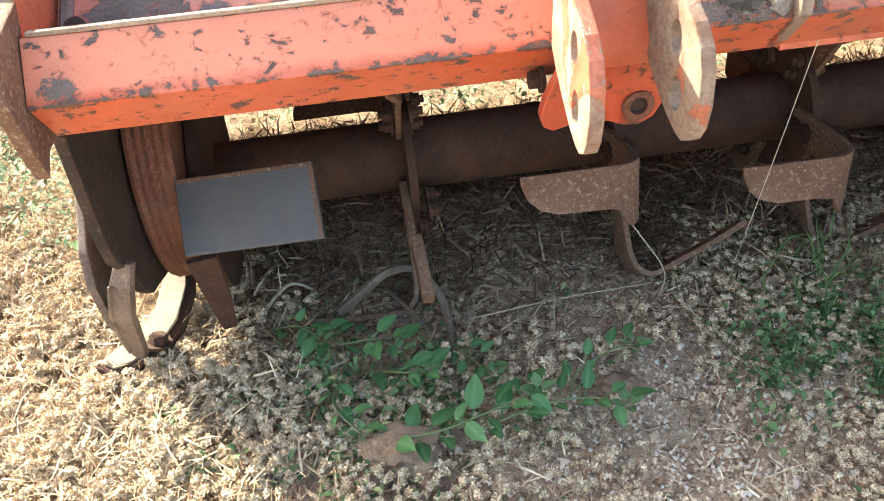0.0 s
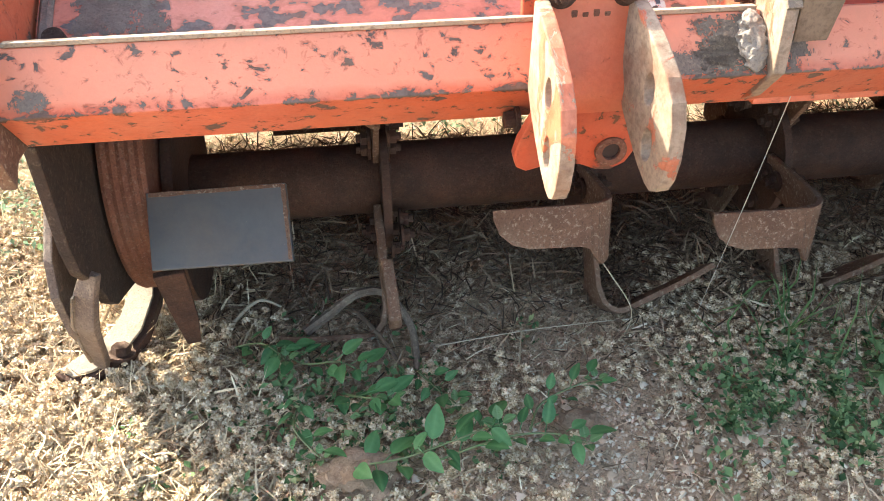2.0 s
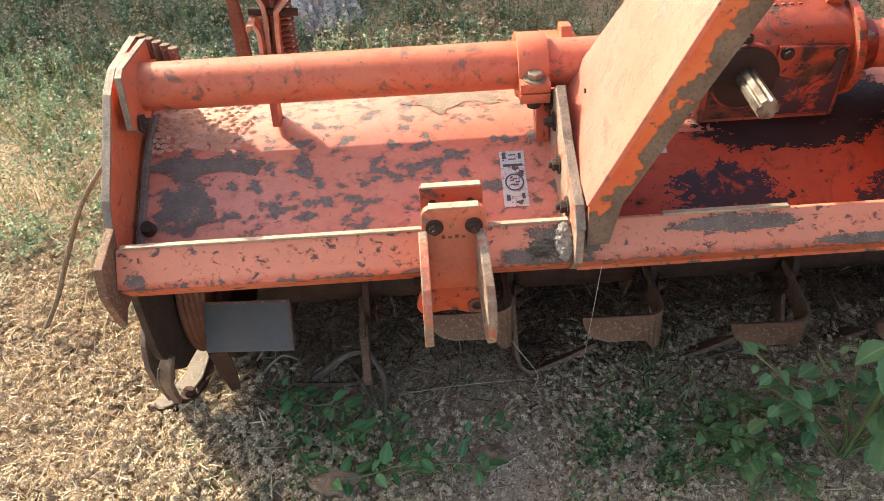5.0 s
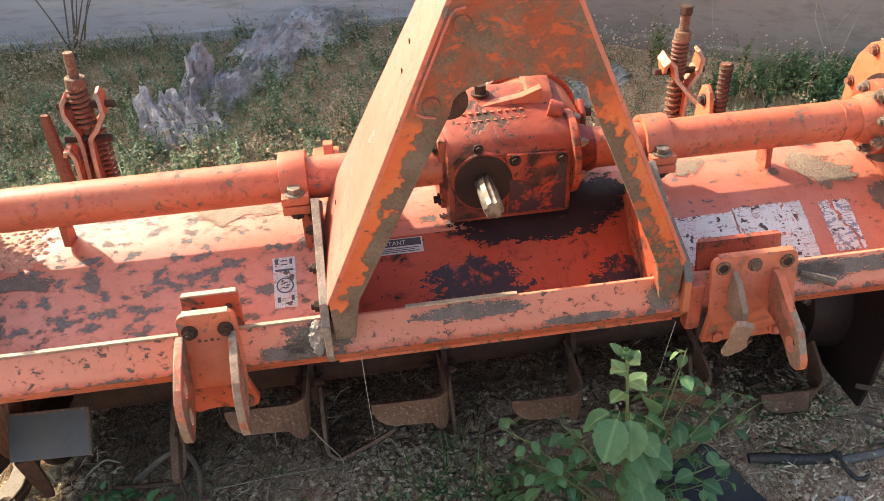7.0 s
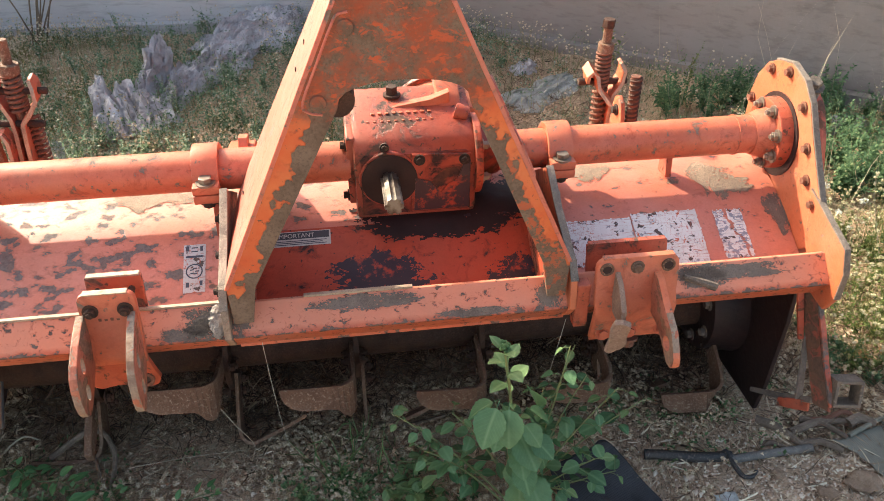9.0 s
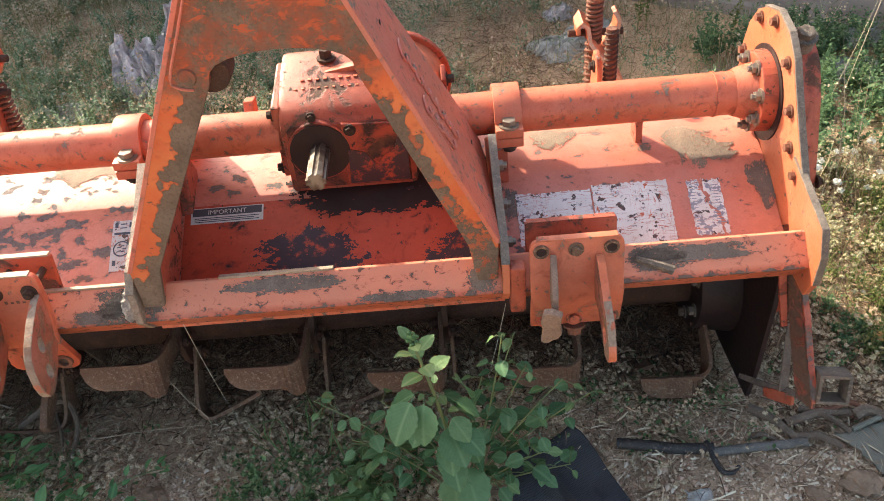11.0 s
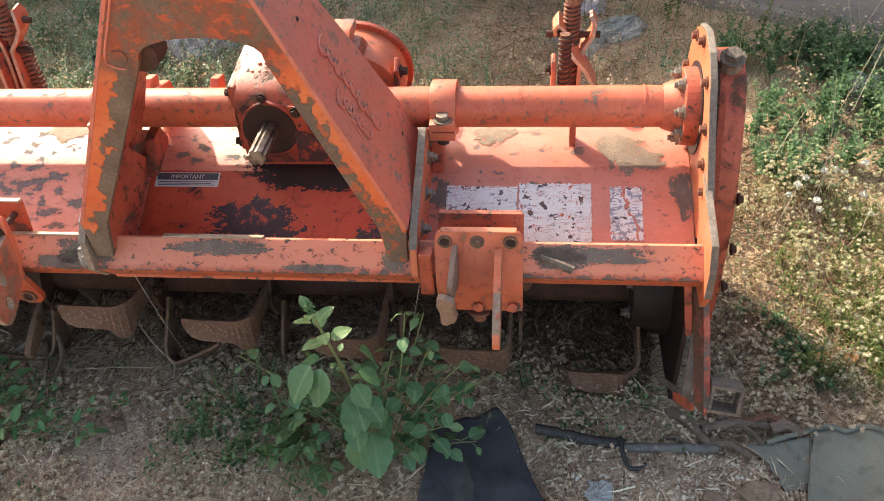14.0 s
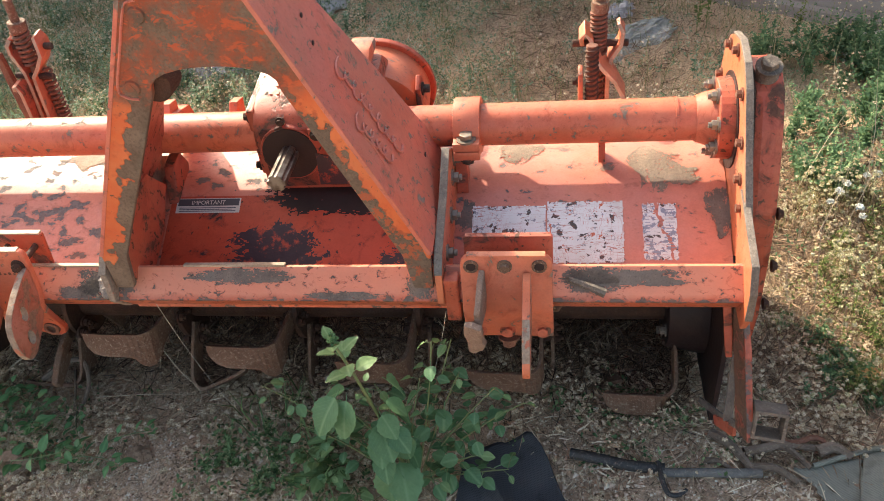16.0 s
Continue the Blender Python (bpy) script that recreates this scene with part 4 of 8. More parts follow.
        part("raised_mark", box(x, x + 0.005, 0.018, 0.022, 0.7135, 0.7150, 0.0005), ORANGE, g)
    part("oil_plug", bolt((0.02, 0.09, 0.735), (0, 0, 1), 0.012, 0.016), RUST, g)
    part("cast_rib", prism([(-0.02, 0.720), (0.03, 0.7285), (0.09, 0.738), (0.128, 0.752), (0.130, 0.70), (-0.02, 0.70)], "y", 0.052, 0.072, 0.004), ORANGE, g, "tapering cast rib", True)
    part("cast_rib", prism([(0.045, 0.720), (0.16, 0.737), (0.155, 0.757), (0.10, 0.760), (0.06, 0.738)], "x", 0.104, 0.150, 0.008), ORANGE, g, "rounded cast shoulder", True)
    part("cast_knob", rod((0.135, 0.030, 0.722), (0.160, 0.022, 0.716), 0.017, 20, 0.014, w=0.004), ORANGE_CAST, g, "cast oil knob", True)
    bm = rod((0.130, 0.11, 0.600), (0.130, 0.235, 0.614), 0.108, 44, 0.102, w=0.012)
    cw = part("crown_cover", bm, ORANGE_SOFT, tiller, "round orange gear cover", True)
    part("cover_rim", rod((0.130, 0.215, 0.612), (0.130, 0.228, 0.614), 0.114, 44, w=0.003), ORANGE_CASE, cw)
    bm = rod((0.166, PIPE_Y, PIPE_Z), (0.215, PIPE_Y, PIPE_Z), 0.055, 32, PIPE_R + 0.003)
    part("pipe_neck", bm, ORANGE_GEAR, g, "", True)
    for a in (20, 80, 140, 200, 320):
        y, z = PIPE_Y + 0.062 * math.cos(radians(a)), PIPE_Z + 0.062 * math.sin(radians(a))
        part("bolt", bolt((0.178, y, z), (1, 0, 0), 0.009, 0.009, shank=0.006), STEEL, g)
    part("neck_flange", rod((0.164, PIPE_Y, PIPE_Z), (0.178, PIPE_Y, PIPE_Z), 0.078, 32, w=0.003), ORANGE_CASE, g)
    br = prism([(0.10, 0.62), (0.150, 0.62), (0.150, 0.670), (0.13, 0.684), (0.105, 0.665)], "x", 0.222, 0.232, 0.003)
    b = part("breather_bracket", br, ORANGE_CASE, g)
    part("bolt", bolt((0.233, 0.127, 0.655), (1, 0, 0), 0.009, 0.012), RUST_DARK, b)
    return g


gearbox()


# oil stains and painted shadow under the gearbox, lying on the hood
def ragged(u, v, seed):
    """True outside a blotch with a broken outline and small islands."""
    q = Vector((u * 2.3 + seed * 3, v * 2.3, seed * 1.7))
    k = 0.55 * noise.noise(q) + 0.42 * noise.noise(q * 3.1) + 0.34 * noise.noise(q * 8.3) + 0.25 * noise.noise(q * 19)
    return abs(u) ** 2.4 + abs(v) ** 2.4 > 0.62 + 1.15 * k


def skin(name, x0, x1, p, q, mat, parent, seed, label="", nx=90, ny=16, lift=0.0012):
    """A thin ragged skin on a flat face between the lines p and q (each y, z) along x."""
    p, q = Vector((0, *p)), Vector((0, *q))
    n = (q - p).cross(Vector((1, 0, 0))).normalized() * lift
    if n.z < 0:
        n = -n
    bm = bmesh.new()
    grid = [[bm.verts.new(p.lerp(q, j / ny) + Vector((x0 + (x1 - x0) * i / nx, 0, 0)) + n) for i in range(nx + 1)] for j in range(ny + 1)]
    for j in range(ny):
        for i in range(nx):
            if not ragged((i + 0.5) / nx * 2 - 1, (j + 0.5) / ny * 2 - 1, seed):
                bm.faces.new((grid[j][i], grid[j][i + 1], grid[j + 1][i + 1], grid[j + 1][i]))
    bmesh.ops.delete(bm, geom=[v for v in bm.verts if not v.link_faces], context="VERTS")
    return part(name, bm, mat, parent, label)


def on_hood(name, x0, x1, y0, y1, mat, parent, lift=0.0012, rag=0.0, label="", nx=24, ny=10, seed=0, fray=0.0, tear=0.0):
    """A thin skin that follows the hood; rag gives it a torn outline."""
    r = random.Random(seed)
    bm = bmesh.new()
    grid = []
    for j in range(ny + 1):
        row = []
        for i in range(nx + 1):
            u, v = i / nx, j / ny
            x, y = x0 + (x1 - x0) * u, y0 + (y1 - y0) * v
            if rag:
                k = noise.noise(Vector((x * 22 + seed, y * 22, seed)))
                k2 = noise.noise(Vector((x * 22 + seed + 40, y * 22, seed)))
                x += rag * k * (abs(u - 0.5) * 2) ** 2
                y += rag * k2 * (abs(v - 0.5) * 2) ** 2
            row.append(bm.verts.new((x, y, hood_z(y) + lift)))
        grid.append(row)
    for j in range(ny):
        for i in range(nx):
            u, v = (i + 0.5) / nx * 2 - 1, (j + 0.5) / ny * 2 - 1
            if rag and ragged(u, v, seed):
                continue
            if fray and max(abs(u), abs(v)) > 1 - fray * (1 + 1.6 * noise.noise(Vector((u * 9 + seed * 3, v * 9, seed)))):
                continue
            wave = noise.noise(Vector((v * 3.1, seed, 0.5)))
            if tear and abs(u - 0.25 + 0.55 * v - 0.3 * wave) < tear * (1 + 1.5 * noise.noise(Vector((u * 5, v * 6, seed)))):
                continue
            bm.faces.new((grid[j][i], grid[j][i + 1], grid[j + 1][i + 1], grid[j + 1][i]))
    bmesh.ops.delete(bm, geom=[v for v in bm.verts if not v.link_faces], context="VERTS")
    return part(name, bm, mat, parent, label)


# Deep red over the hood between the mast feet: oil plus painted shade.
OILED_SHADE = paint("oily_shaded_red_paint", 0.40, 0.55, 0.05, base=(0.55, 0.058, 0.016), bare=(0.06, 0.03, 0.03), big=22.0, soft=0.05)
on_hood("oily_shade_film", -0.262, 0.287, -0.231, -0.045, OILED_SHADE, hood, 0.0008, rag=0.0, label="dark red oily paint with the mast's shade in its tone", nx=20, ny=20)
# These two paint the gearbox's shadow along with the oil.
on_hood("oil_stain", -0.055, 0.29, -0.075, 0.04, GRIME, hood, rag=0.012, seed=3, label="black oil stain, gearbox shadow included", nx=110, ny=70)
on_hood("oil_stain", -0.075, 0.300, -0.092, 0.05, OIL, hood, 0.002, rag=0.012, seed=4, label="black oil and gearbox shadow", nx=110, ny=70)
on_hood("oil_stain", 0.120, 0.302, -0.085, 0.070, OIL, hood, 0.0024, rag=0.010, seed=44, label="black oil and gearbox shadow beside the gearbox", nx=110, ny=70)
on_hood("oil_stain", -0.135, 0.075, -0.215, -0.095, GRIME, hood, rag=0.03, seed=7, label="dark oily grime", nx=110, ny=70)
on_hood("oil_stain", 0.165, 0.292, -0.222, -0.125, GRIME, hood, rag=0.03, seed=9, label="dark oily grime", nx=110, ny=70)


# patches worn through to the primer
for a0, a1, sd in ((0.0, 1.0, 41), (0.35, 1.0, 42)):
    p0, p1 = [(T[0] + (F[0] - T[0]) * a, T[1] + (F[1] - T[1]) * a) for a in (a0, a1)]
    skin("scorched_patch", -0.375, -0.292, p0, p1, WELD, beam, sd, "scorched bare steel round the weld", nx=80, ny=44)
SCUFF = rusty("scuffed_bare_steel", (0.115, 0.082, 0.066), (0.205, 0.155, 0.128), 0.75, 0.18, 0.0)
for x0, x1, a0, a1, sd in ((0.478, 0.72, 0.05, 0.62, 21), (0.50, 0.60, 0.0, 0.8, 22), (-0.17, 0.04, 0.02, 0.55, 23), (0.235, 0.292, 0.1, 1.0, 24), (-0.965, -0.93, 0.6, 0.95, 32), (-0.30, -0.255, 0.05, 0.95, 27), (-0.42, -0.34, 0.55, 1.0, 28), (0.05, 0.2, 0.7, 1.0, 29)):
    p0 = (T[0] + (F[0] - T[0]) * a0, T[1] + (F[1] - T[1]) * a0)
    p1 = (T[0] + (F[0] - T[0]) * a1, T[1] + (F[1] - T[1]) * a1)
    skin("scuff", x0, x1, p0, p1, SCUFF, beam, sd, "grey scuff worn to bare steel", nx=int(60 + 300 * (x1 - x0)), ny=24)
WORN = rusty("worn_primer", (0.175, 0.125, 0.092), (0.285, 0.215, 0.158), 0.85, 0.2, 0.0)
on_hood("worn_patch", 0.622, 0.700, -0.038, 0.068, WORN, hood, rag=0.05, seed=13, label="grey-brown patch worn through the paint", nx=110, ny=70)
on_hood("worn_patch", 0.675, 0.752, -0.046, 0.010, WORN, hood, 0.0016, rag=0.04, seed=33, label="grey-brown patch worn through the paint", nx=110, ny=70)
on_hood("worn_patch", 0.385, 0.468, 0.020, 0.090, WORN, hood, rag=0.03, seed=14, label="grey-brown patch worn through the paint", nx=110, ny=70)
on_hood("worn_patch", 0.570, 0.602, -0.010, 0.018, WORN, hood, rag=0.02, seed=15, nx=110, ny=70)
on_hood("worn_patch", -0.55, -0.38, 0.030, 0.100, WORN, hood, rag=0.05, seed=17, label="grey-brown patch worn through the paint", nx=110, ny=70)
on_hood("worn_patch", 0.762, 0.797, -0.130, -0.040, SCUFF, hood, rag=0.03, seed=25, label="dark scorched patch at the hood's end", nx=110, ny=70)
on_hood("worn_patch", 0.306, 0.345, -0.125, -0.055, SCUFF, hood, rag=0.03, seed=26, label="dark scorched patch beside the mast foot", nx=110, ny=70)
FLAKE = rusty("curled_paint_flakes", (0.54, 0.26, 0.165), (0.66, 0.40, 0.29), 0.8, 0.2, 0.0)
fr = random.Random(77)
bm = bmesh.new()
for row in range(13):
    for col in range(11):
        cx, cy = -0.962 + 0.0155 * col + 0.007 * (row % 2) + fr.uniform(-0.003, 0.003), -0.022 + 0.0095 * row + fr.uniform(-0.002, 0.002)
        if fr.random() < 0.18:
            continue
        L, W, up, turn = fr.uniform(0.005, 0.0085), fr.uniform(0.0022, 0.0034), fr.uniform(0.0016, 0.0036), fr.uniform(-0.25, 0.25)
        rows = []
        for k in range(5):
            s = k / 4 * 2 - 1
            w = W * (1 - 0.8 * s * s)
            px, py = cx + L * s * math.cos(turn), cy + L * s * math.sin(turn) + 0.0016 * s * s
            rows.append((bm.verts.new((px, py - w, hood_z(py - w) + 0.0008)), bm.verts.new((px, py, hood_z(py) + 0.0006 + up * (1 - s * s))), bm.verts.new((px, py + w, hood_z(py + w) + 0.0010 + up * 1.2 * (1 - s * s)))))
        for p, q in zip(rows, rows[1:]):
            bm.faces.new((p[0], q[0], q[1], p[1]))
            bm.faces.new((p[1], q[1], q[2], p[2]))
fl_ = part("peeling_paint", bm, FLAKE, hood, "rows of small curled paint flakes")
fl_["kind"] = "stuff"
on_hood("worn_patch", -0.978, -0.795, -0.035, 0.105, FLAKE, hood, 0.0007, rag=0.02, seed=19, label="bleached peeling paint")
on_hood("worn_patch", -0.972, -0.765, -0.070, -0.036, SCUFF, hood, 0.0018, rag=0.02, seed=18, label="long grey strip worn bare at the crease", nx=140, ny=50)
on_hood("worn_patch", -0.945, -0.850, -0.165, -0.080, SCUFF, hood, rag=0.03, seed=35, label="dark grey patch worn bare", nx=110, ny=70)


# decals
def flat_text(word, size, mat, parent, m):
    cu = bpy.data.curves.new("word", "FONT")
    cu.body, cu.size, cu.align_x, cu.extrude = word, size, "CENTER", 0.0002
    tmp = bpy.data.objects.new("word", cu)
    scene.collection.objects.link(tmp)
    bpy.context.view_layer.update()
    me = bpy.data.meshes.new_from_object(tmp.evaluated_get(bpy.context.evaluated_depsgraph_get()))
    bpy.data.objects.remove(tmp)
    me.materials.clear()
    me.materials.append(mat)
    ob = new("lettering", me)
    ob.matrix_basis = m
    ob.parent = parent
    return ob


def hood_pose(x, y, lift):
    a = math.atan(hood_slope(y))
    return Matrix.Translation((x, y, hood_z(y) + lift)) @ Matrix.Rotation(a, 4, "X")


d = on_hood("important_decal", -0.250, -0.118, -0.079, -0.050, DECAL_PALE, hood, 0.0018, label="small navy and silver IMPORTANT label", nx=4, ny=6)
on_hood("header_band", -0.247, -0.121, -0.0655, -0.0518, DECAL_NAVY, d, 0.0024, nx=4, ny=4)
flat_text("IMPORTANT", 0.0125, DECAL_PALE, d, hood_pose(-0.184, -0.0632, 0.0029))
for i in range(3):
    yy = -0.0695 - 0.0032 * i
    on_hood("text_bar", -0.243, -0.126 - 0.008 * (i % 2), yy - 0.0007, yy + 0.0007, DECAL_INK, d, 0.0025, nx=4, ny=1)
d = on_hood("white_decal", 0.337, 0.474, -0.165, -0.072, WHITE_DECAL, hood, 0.0014, label="large scuffed white sticker, print worn away", nx=90, ny=60, seed=2, fray=0.022)
on_hood("white_decal", 0.474, 0.612, -0.176, -0.066, WHITE_DECAL, hood, 0.0016, label="large scuffed white sticker, print worn away", nx=90, ny=60, seed=5, fray=0.022)
plate_d = on_hood("plate_decal", 0.643, 0.705, -0.172, -0.070, PLATE_DECAL, hood, 0.0014, label="torn specification sticker", nx=60, ny=80, seed=6, fray=0.05, tear=0.11)
for i in range(13):
    yy = -0.084 - 0.0055 * i
    for x0, x1 in ((0.649, 0.656 + 0.001 * (i % 3)), (0.684, 0.700 - 0.003 * (i % 2))):
        on_hood("printed_bar", x0, x1, yy - 0.0006, yy + 0.0006, DECAL_GREY, plate_d, 0.0019, nx=3, ny=1)
d = on_hood("warning_decal", -0.392, -0.352, -0.150, -0.060, WARN_DECAL, hood, 0.0014, label="pale upright warning sticker with dark symbols", nx=4, ny=16)
bm = bmesh.new()
bmesh.ops.create_circle(bm, segments=28, radius=0.0155)
ringv = list(bm.verts)
inn = [bm.verts.new(v.co * 0.84) for v in ringv]
for i in range(28):
    bm.faces.new((ringv[i], ringv[(i + 1) % 28], inn[(i + 1) % 28], inn[i]))
for k in range(5):
    a = 1.3 * k
    q = [bm.verts.new((0.005 * math.cos(a) + sx * 0.0035, 0.006 * math.sin(a) + sy * 0.0016, 0)) for sx, sy in ((-1, -1), (1, -0.4), (1, 1), (-1, 0.4))]
    bm.faces.new(q)
o = part("round_symbol", bm, DECAL_INK, d)
o.matrix_basis = hood_pose(-0.372, -0.112, 0.0028)
for yy, x0, x1, hh in ((-0.068, -0.388, -0.382, 0.010), (-0.067, -0.378, -0.366, 0.002), (-0.074, -0.378, -0.366, 0.002), (-0.069, -0.362, -0.357, 0.010), (-0.084, -0.388, -0.356, 0.004), (-0.136, -0.387, -0.381, 0.009), (-0.134, -0.362, -0.357, 0.009)):
    on_hood("printed_bar", x0, x1, yy - hh / 2, yy + hh / 2, DECAL_INK, d, 0.0022, nx=2, ny=3)


# hitch brackets on the beam
def pierced(outline, holes, half):
    """A plate across x with holes cut right through it and its outer edge softened."""
    bm = bmesh.new()
    loops = []
    for loop in [outline] + holes:
        vs = [bm.verts.new((-half, y, z)) for y, z in loop]
        loops += [bm.edges.new((vs[i - 1], vs[i])) for i in range(len(vs))]
    bmesh.ops.triangle_fill(bm, edges=loops, use_beauty=True, use_dissolve=False)
    lifted = bmesh.ops.extrude_face_region(bm, geom=list(bm.faces))["geom"]
    for v in lifted:
        if isinstance(v, bmesh.types.BMVert):
            v.co.x = half
    bmesh.ops.recalc_face_normals(bm, faces=bm.faces)
    soften(bm, 0.0018, 50)
    return bm


def hook(xc, tilt, parent, worn, inner, out, hole1, hole2):
    """A hooked lug plate, perpendicular to the beam, with two long holes."""
    rings = [[(cy + ry * math.cos(t), cz + rz * math.sin(t)) for t in np.linspace(0, 2 * math.pi, 18, endpoint=False)] for cy, cz, ry, rz in (hole1, hole2)]
    b2 = pierced(out, rings, 0.0065)
    m = Matrix.Translation((xc, -0.29, 0.56)) @ Matrix.Rotation(tilt, 4, "Z") @ Matrix.Translation((0, 0.29, -0.56))
    bmesh.ops.transform(b2, matrix=m, verts=b2.verts)
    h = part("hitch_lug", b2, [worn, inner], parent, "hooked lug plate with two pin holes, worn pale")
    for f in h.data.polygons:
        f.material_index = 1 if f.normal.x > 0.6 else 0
    return h


LUG = [(-0.288, 0.556), (-0.310, 0.552), (-0.345, 0.540), (-0.375, 0.525), (-0.391, 0.511), (-0.399, 0.492), (-0.402, 0.465), (-0.399, 0.444), (-0.392, 0.430), (-0.382, 0.424), (-0.370, 0.425), (-0.350, 0.433), (-0.325, 0.448), (-0.305, 0.462), (-0.288, 0.478)]
LUG2 = [(-0.292, 0.548), (-0.312, 0.545), (-0.35, 0.52), (-0.398, 0.495), (-0.425, 0.455), (-0.422, 0.435), (-0.40, 0.428), (-0.36, 0.455), (-0.318, 0.470), (-0.292, 0.47)]


def bracket(xc, w, top, left):
    bm = bmesh.new()
    x0, x1 = xc - w / 2, xc + w / 2
    # face plate bent over the beam's corner
    pth = [((0, -0.278, top), 0.80), ((0, -0.2785, top - 0.004), 0.92), ((0, -0.279, top - 0.011), 0.985), ((0, -0.2795, top - 0.02), 1), ((0, -0.281, 0.55), 1), ((0, -0.288, 0.50), 1), ((0, -0.2995, 0.478), 1), ((0, -0.296, 0.455), 1)] + ([] if left else [((0, -0.285, 0.40), 1)])
    absorb(bm, strap([(Vector((xc, 0, 0)) + Vector(p), f) for p, f in pth], w, 0.012, (1, 0, 0)))
    br = part("hitch_bracket", bm, ORANGE, tiller, "orange bolted hitch bracket", True)
    # rear clamp plate
    b2 = strap([(Vector((xc, -0.218, top - 0.010)), 1), (Vector((xc, -0.224, 0.54)), 1), (Vector((xc, -0.232, 0.49)), 1)], w, 0.010, (1, 0, 0))
    part("rear_plate", b2, ORANGE_CASE, br)
    part("bare_edge", box(x0 + 0.011, x1 - 0.011, -0.2845, -0.2715, top - 0.0005, top + 0.002, 0.0008), BARE if left else ORANGE_SOFT, br, "worn top edge")
    part("bare_edge", box(x0 + 0.003, x1 - 0.003, -0.2235, -0.2125, top - 0.0105, top - 0.007, 0.001), BARE if left else ORANGE_CASE, br)
    return br


bL = bracket(-0.4805, 0.092, 0.590, True)
for x in (-0.508, -0.453):
    part("bolt", bolt((x, -0.2865, 0.560), (0, -1, 0), 0.0088, 0.008, shank=0.004), RUST, bL, "rusty hexagon bolt")
    part("stud", rod((x, -0.27, 0.556), (x, -0.222, 0.556), 0.006, 12), RUST, bL)
lobes = [(-0.046, 0.458), (-0.050, 0.447), (-0.057, 0.428), (-0.060, 0.410), (-0.056, 0.396), (-0.046, 0.390), (-0.03, 0.395), (-0.01, 0.398), (0.008, 0.393), (0.022, 0.386), (0.037, 0.385), (0.050, 0.393), (0.056, 0.408), (0.051, 0.430), (0.046, 0.458)]
bm = prism([(-0.4805 + x, z) for x, z in lobes], "y", -0.006, 0.006, 0.002)
for v in bm.verts:
    v.co.y += -0.2965 + (0.458 - v.co.z) * 0.2
part("lower_plate", bm, ORANGE_CASE, bL, "lobed lower end of the bracket plate")
part("lower_washer", plate_with_hole(circle(-0.449, 0.411, 0.0150, 24), circle(-0.449, 0.411, 0.0085, 24), "y", -0.2985, -0.290, 0.001), RUST_RED, bL, "rusty ring round the lower bolt hole")
part("lower_bolt_hole", rod((-0.449, -0.2945, 0.411), (-0.449, -0.280, 0.411), 0.0095, 16), OIL, bL, "dark bolt hole")
for i in range(4):
    part("raised_mark", box(-0.499 + 0.0095 * i, -0.4935 + 0.0095 * i, -0.2885, -0.2835, 0.5365, 0.5455 - 0.002 * (i % 2), 0.0008), RUST_RED, bL)
part("bolt", bolt((-0.532, -0.26, 0.43), (-1, 0, 0), 0.009, 0.01), RUST, bL)
hook(-0.525, 0.0, bL, LUG_PAINT, LUG_INNER, LUG, (-0.353, 0.504, 0.0095, 0.0145), (-0.364, 0.457, 0.0095, 0.0150))
hook(-0.444, 0.06, bL, LUG_PAINT, LUG_INNER, LUG, (-0.350, 0.502, 0.0095, 0.0140), (-0.362, 0.457, 0.0095, 0.0145))

bR = bracket(0.413, 0.150, 0.574, False)
for x, m, r in ((0.356, OIL, 0.008), (0.467, OIL, 0.008)):
    part("washer", plate_with_hole(circle(x, 0.556, 0.0125, 20), circle(x, 0.556, 0.0085, 20), "y", -0.2895, -0.280, 0.001), RUST_BLADE, bR)
    part("bolt_hole", rod((x, -0.2885, 0.556), (x, -0.270, 0.556), r, 16), m, bR, "open bolt hole")
part("bolt", bolt((0.411, -0.2865, 0.556), (0, -1, 0), 0.0085, 0.007), RUST_BLADE, bR)
for x in (0.36, 0.41, 0.47):
    part("bolt", bolt((x, -0.296, 0.418), (0, -1, 0.2), 0.0095, 0.007), ORANGE_CASE, bR)
n2 = 40
outl = resample(LUG2, n2)
holl = [(-0.386 + 0.0135 * math.cos(t), 0.463 + 0.0135 * math.sin(t)) for t in np.linspace(0, 2 * math.pi, 200, endpoint=False)]
holl = [min(holl, key=lambda q: abs(math.atan2(q[1] - 0.463, q[0] + 0.386) - math.atan2(p[1] - 0.463, p[0] + 0.386))) for p in outl]
b2 = plate_with_hole(outl, holl, "x", 0.4405, 0.4535, 0.002)
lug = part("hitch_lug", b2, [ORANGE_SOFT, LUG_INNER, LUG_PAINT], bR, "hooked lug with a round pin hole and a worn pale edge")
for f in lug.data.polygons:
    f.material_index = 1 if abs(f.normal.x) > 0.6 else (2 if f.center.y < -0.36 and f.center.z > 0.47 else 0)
b2 = strap([((0.374, -0.292, 0.515), 1.0), ((0.372, -0.318, 0.512), 0.9), ((0.370, -0.345, 0.505), 0.6), ((0.368, -0.360, 0.498), 0.5)], 0.078, 0.010, (0, 0.0, 1))
torn = [(0.349, 0.508), (0.362, 0.512), (0.378, 0.506), (0.377, 0.470), (0.381, 0.452), (0.376, 0.436), (0.368, 0.428), (0.362, 0.418), (0.354, 0.414), (0.348, 0.420), (0.350, 0.455), (0.346, 0.480)]
b3 = prism(torn, "y", -0.378, -0.366, 0.003)
bmesh.ops.rotate(b3, verts=b3.verts, cent=(0.364, -0.37, 0.50), matrix=Matrix.Rotation(0.30, 3, "X") @ Matrix.Rotation(-0.25, 3, "Z"))
absorb(b2, b3)
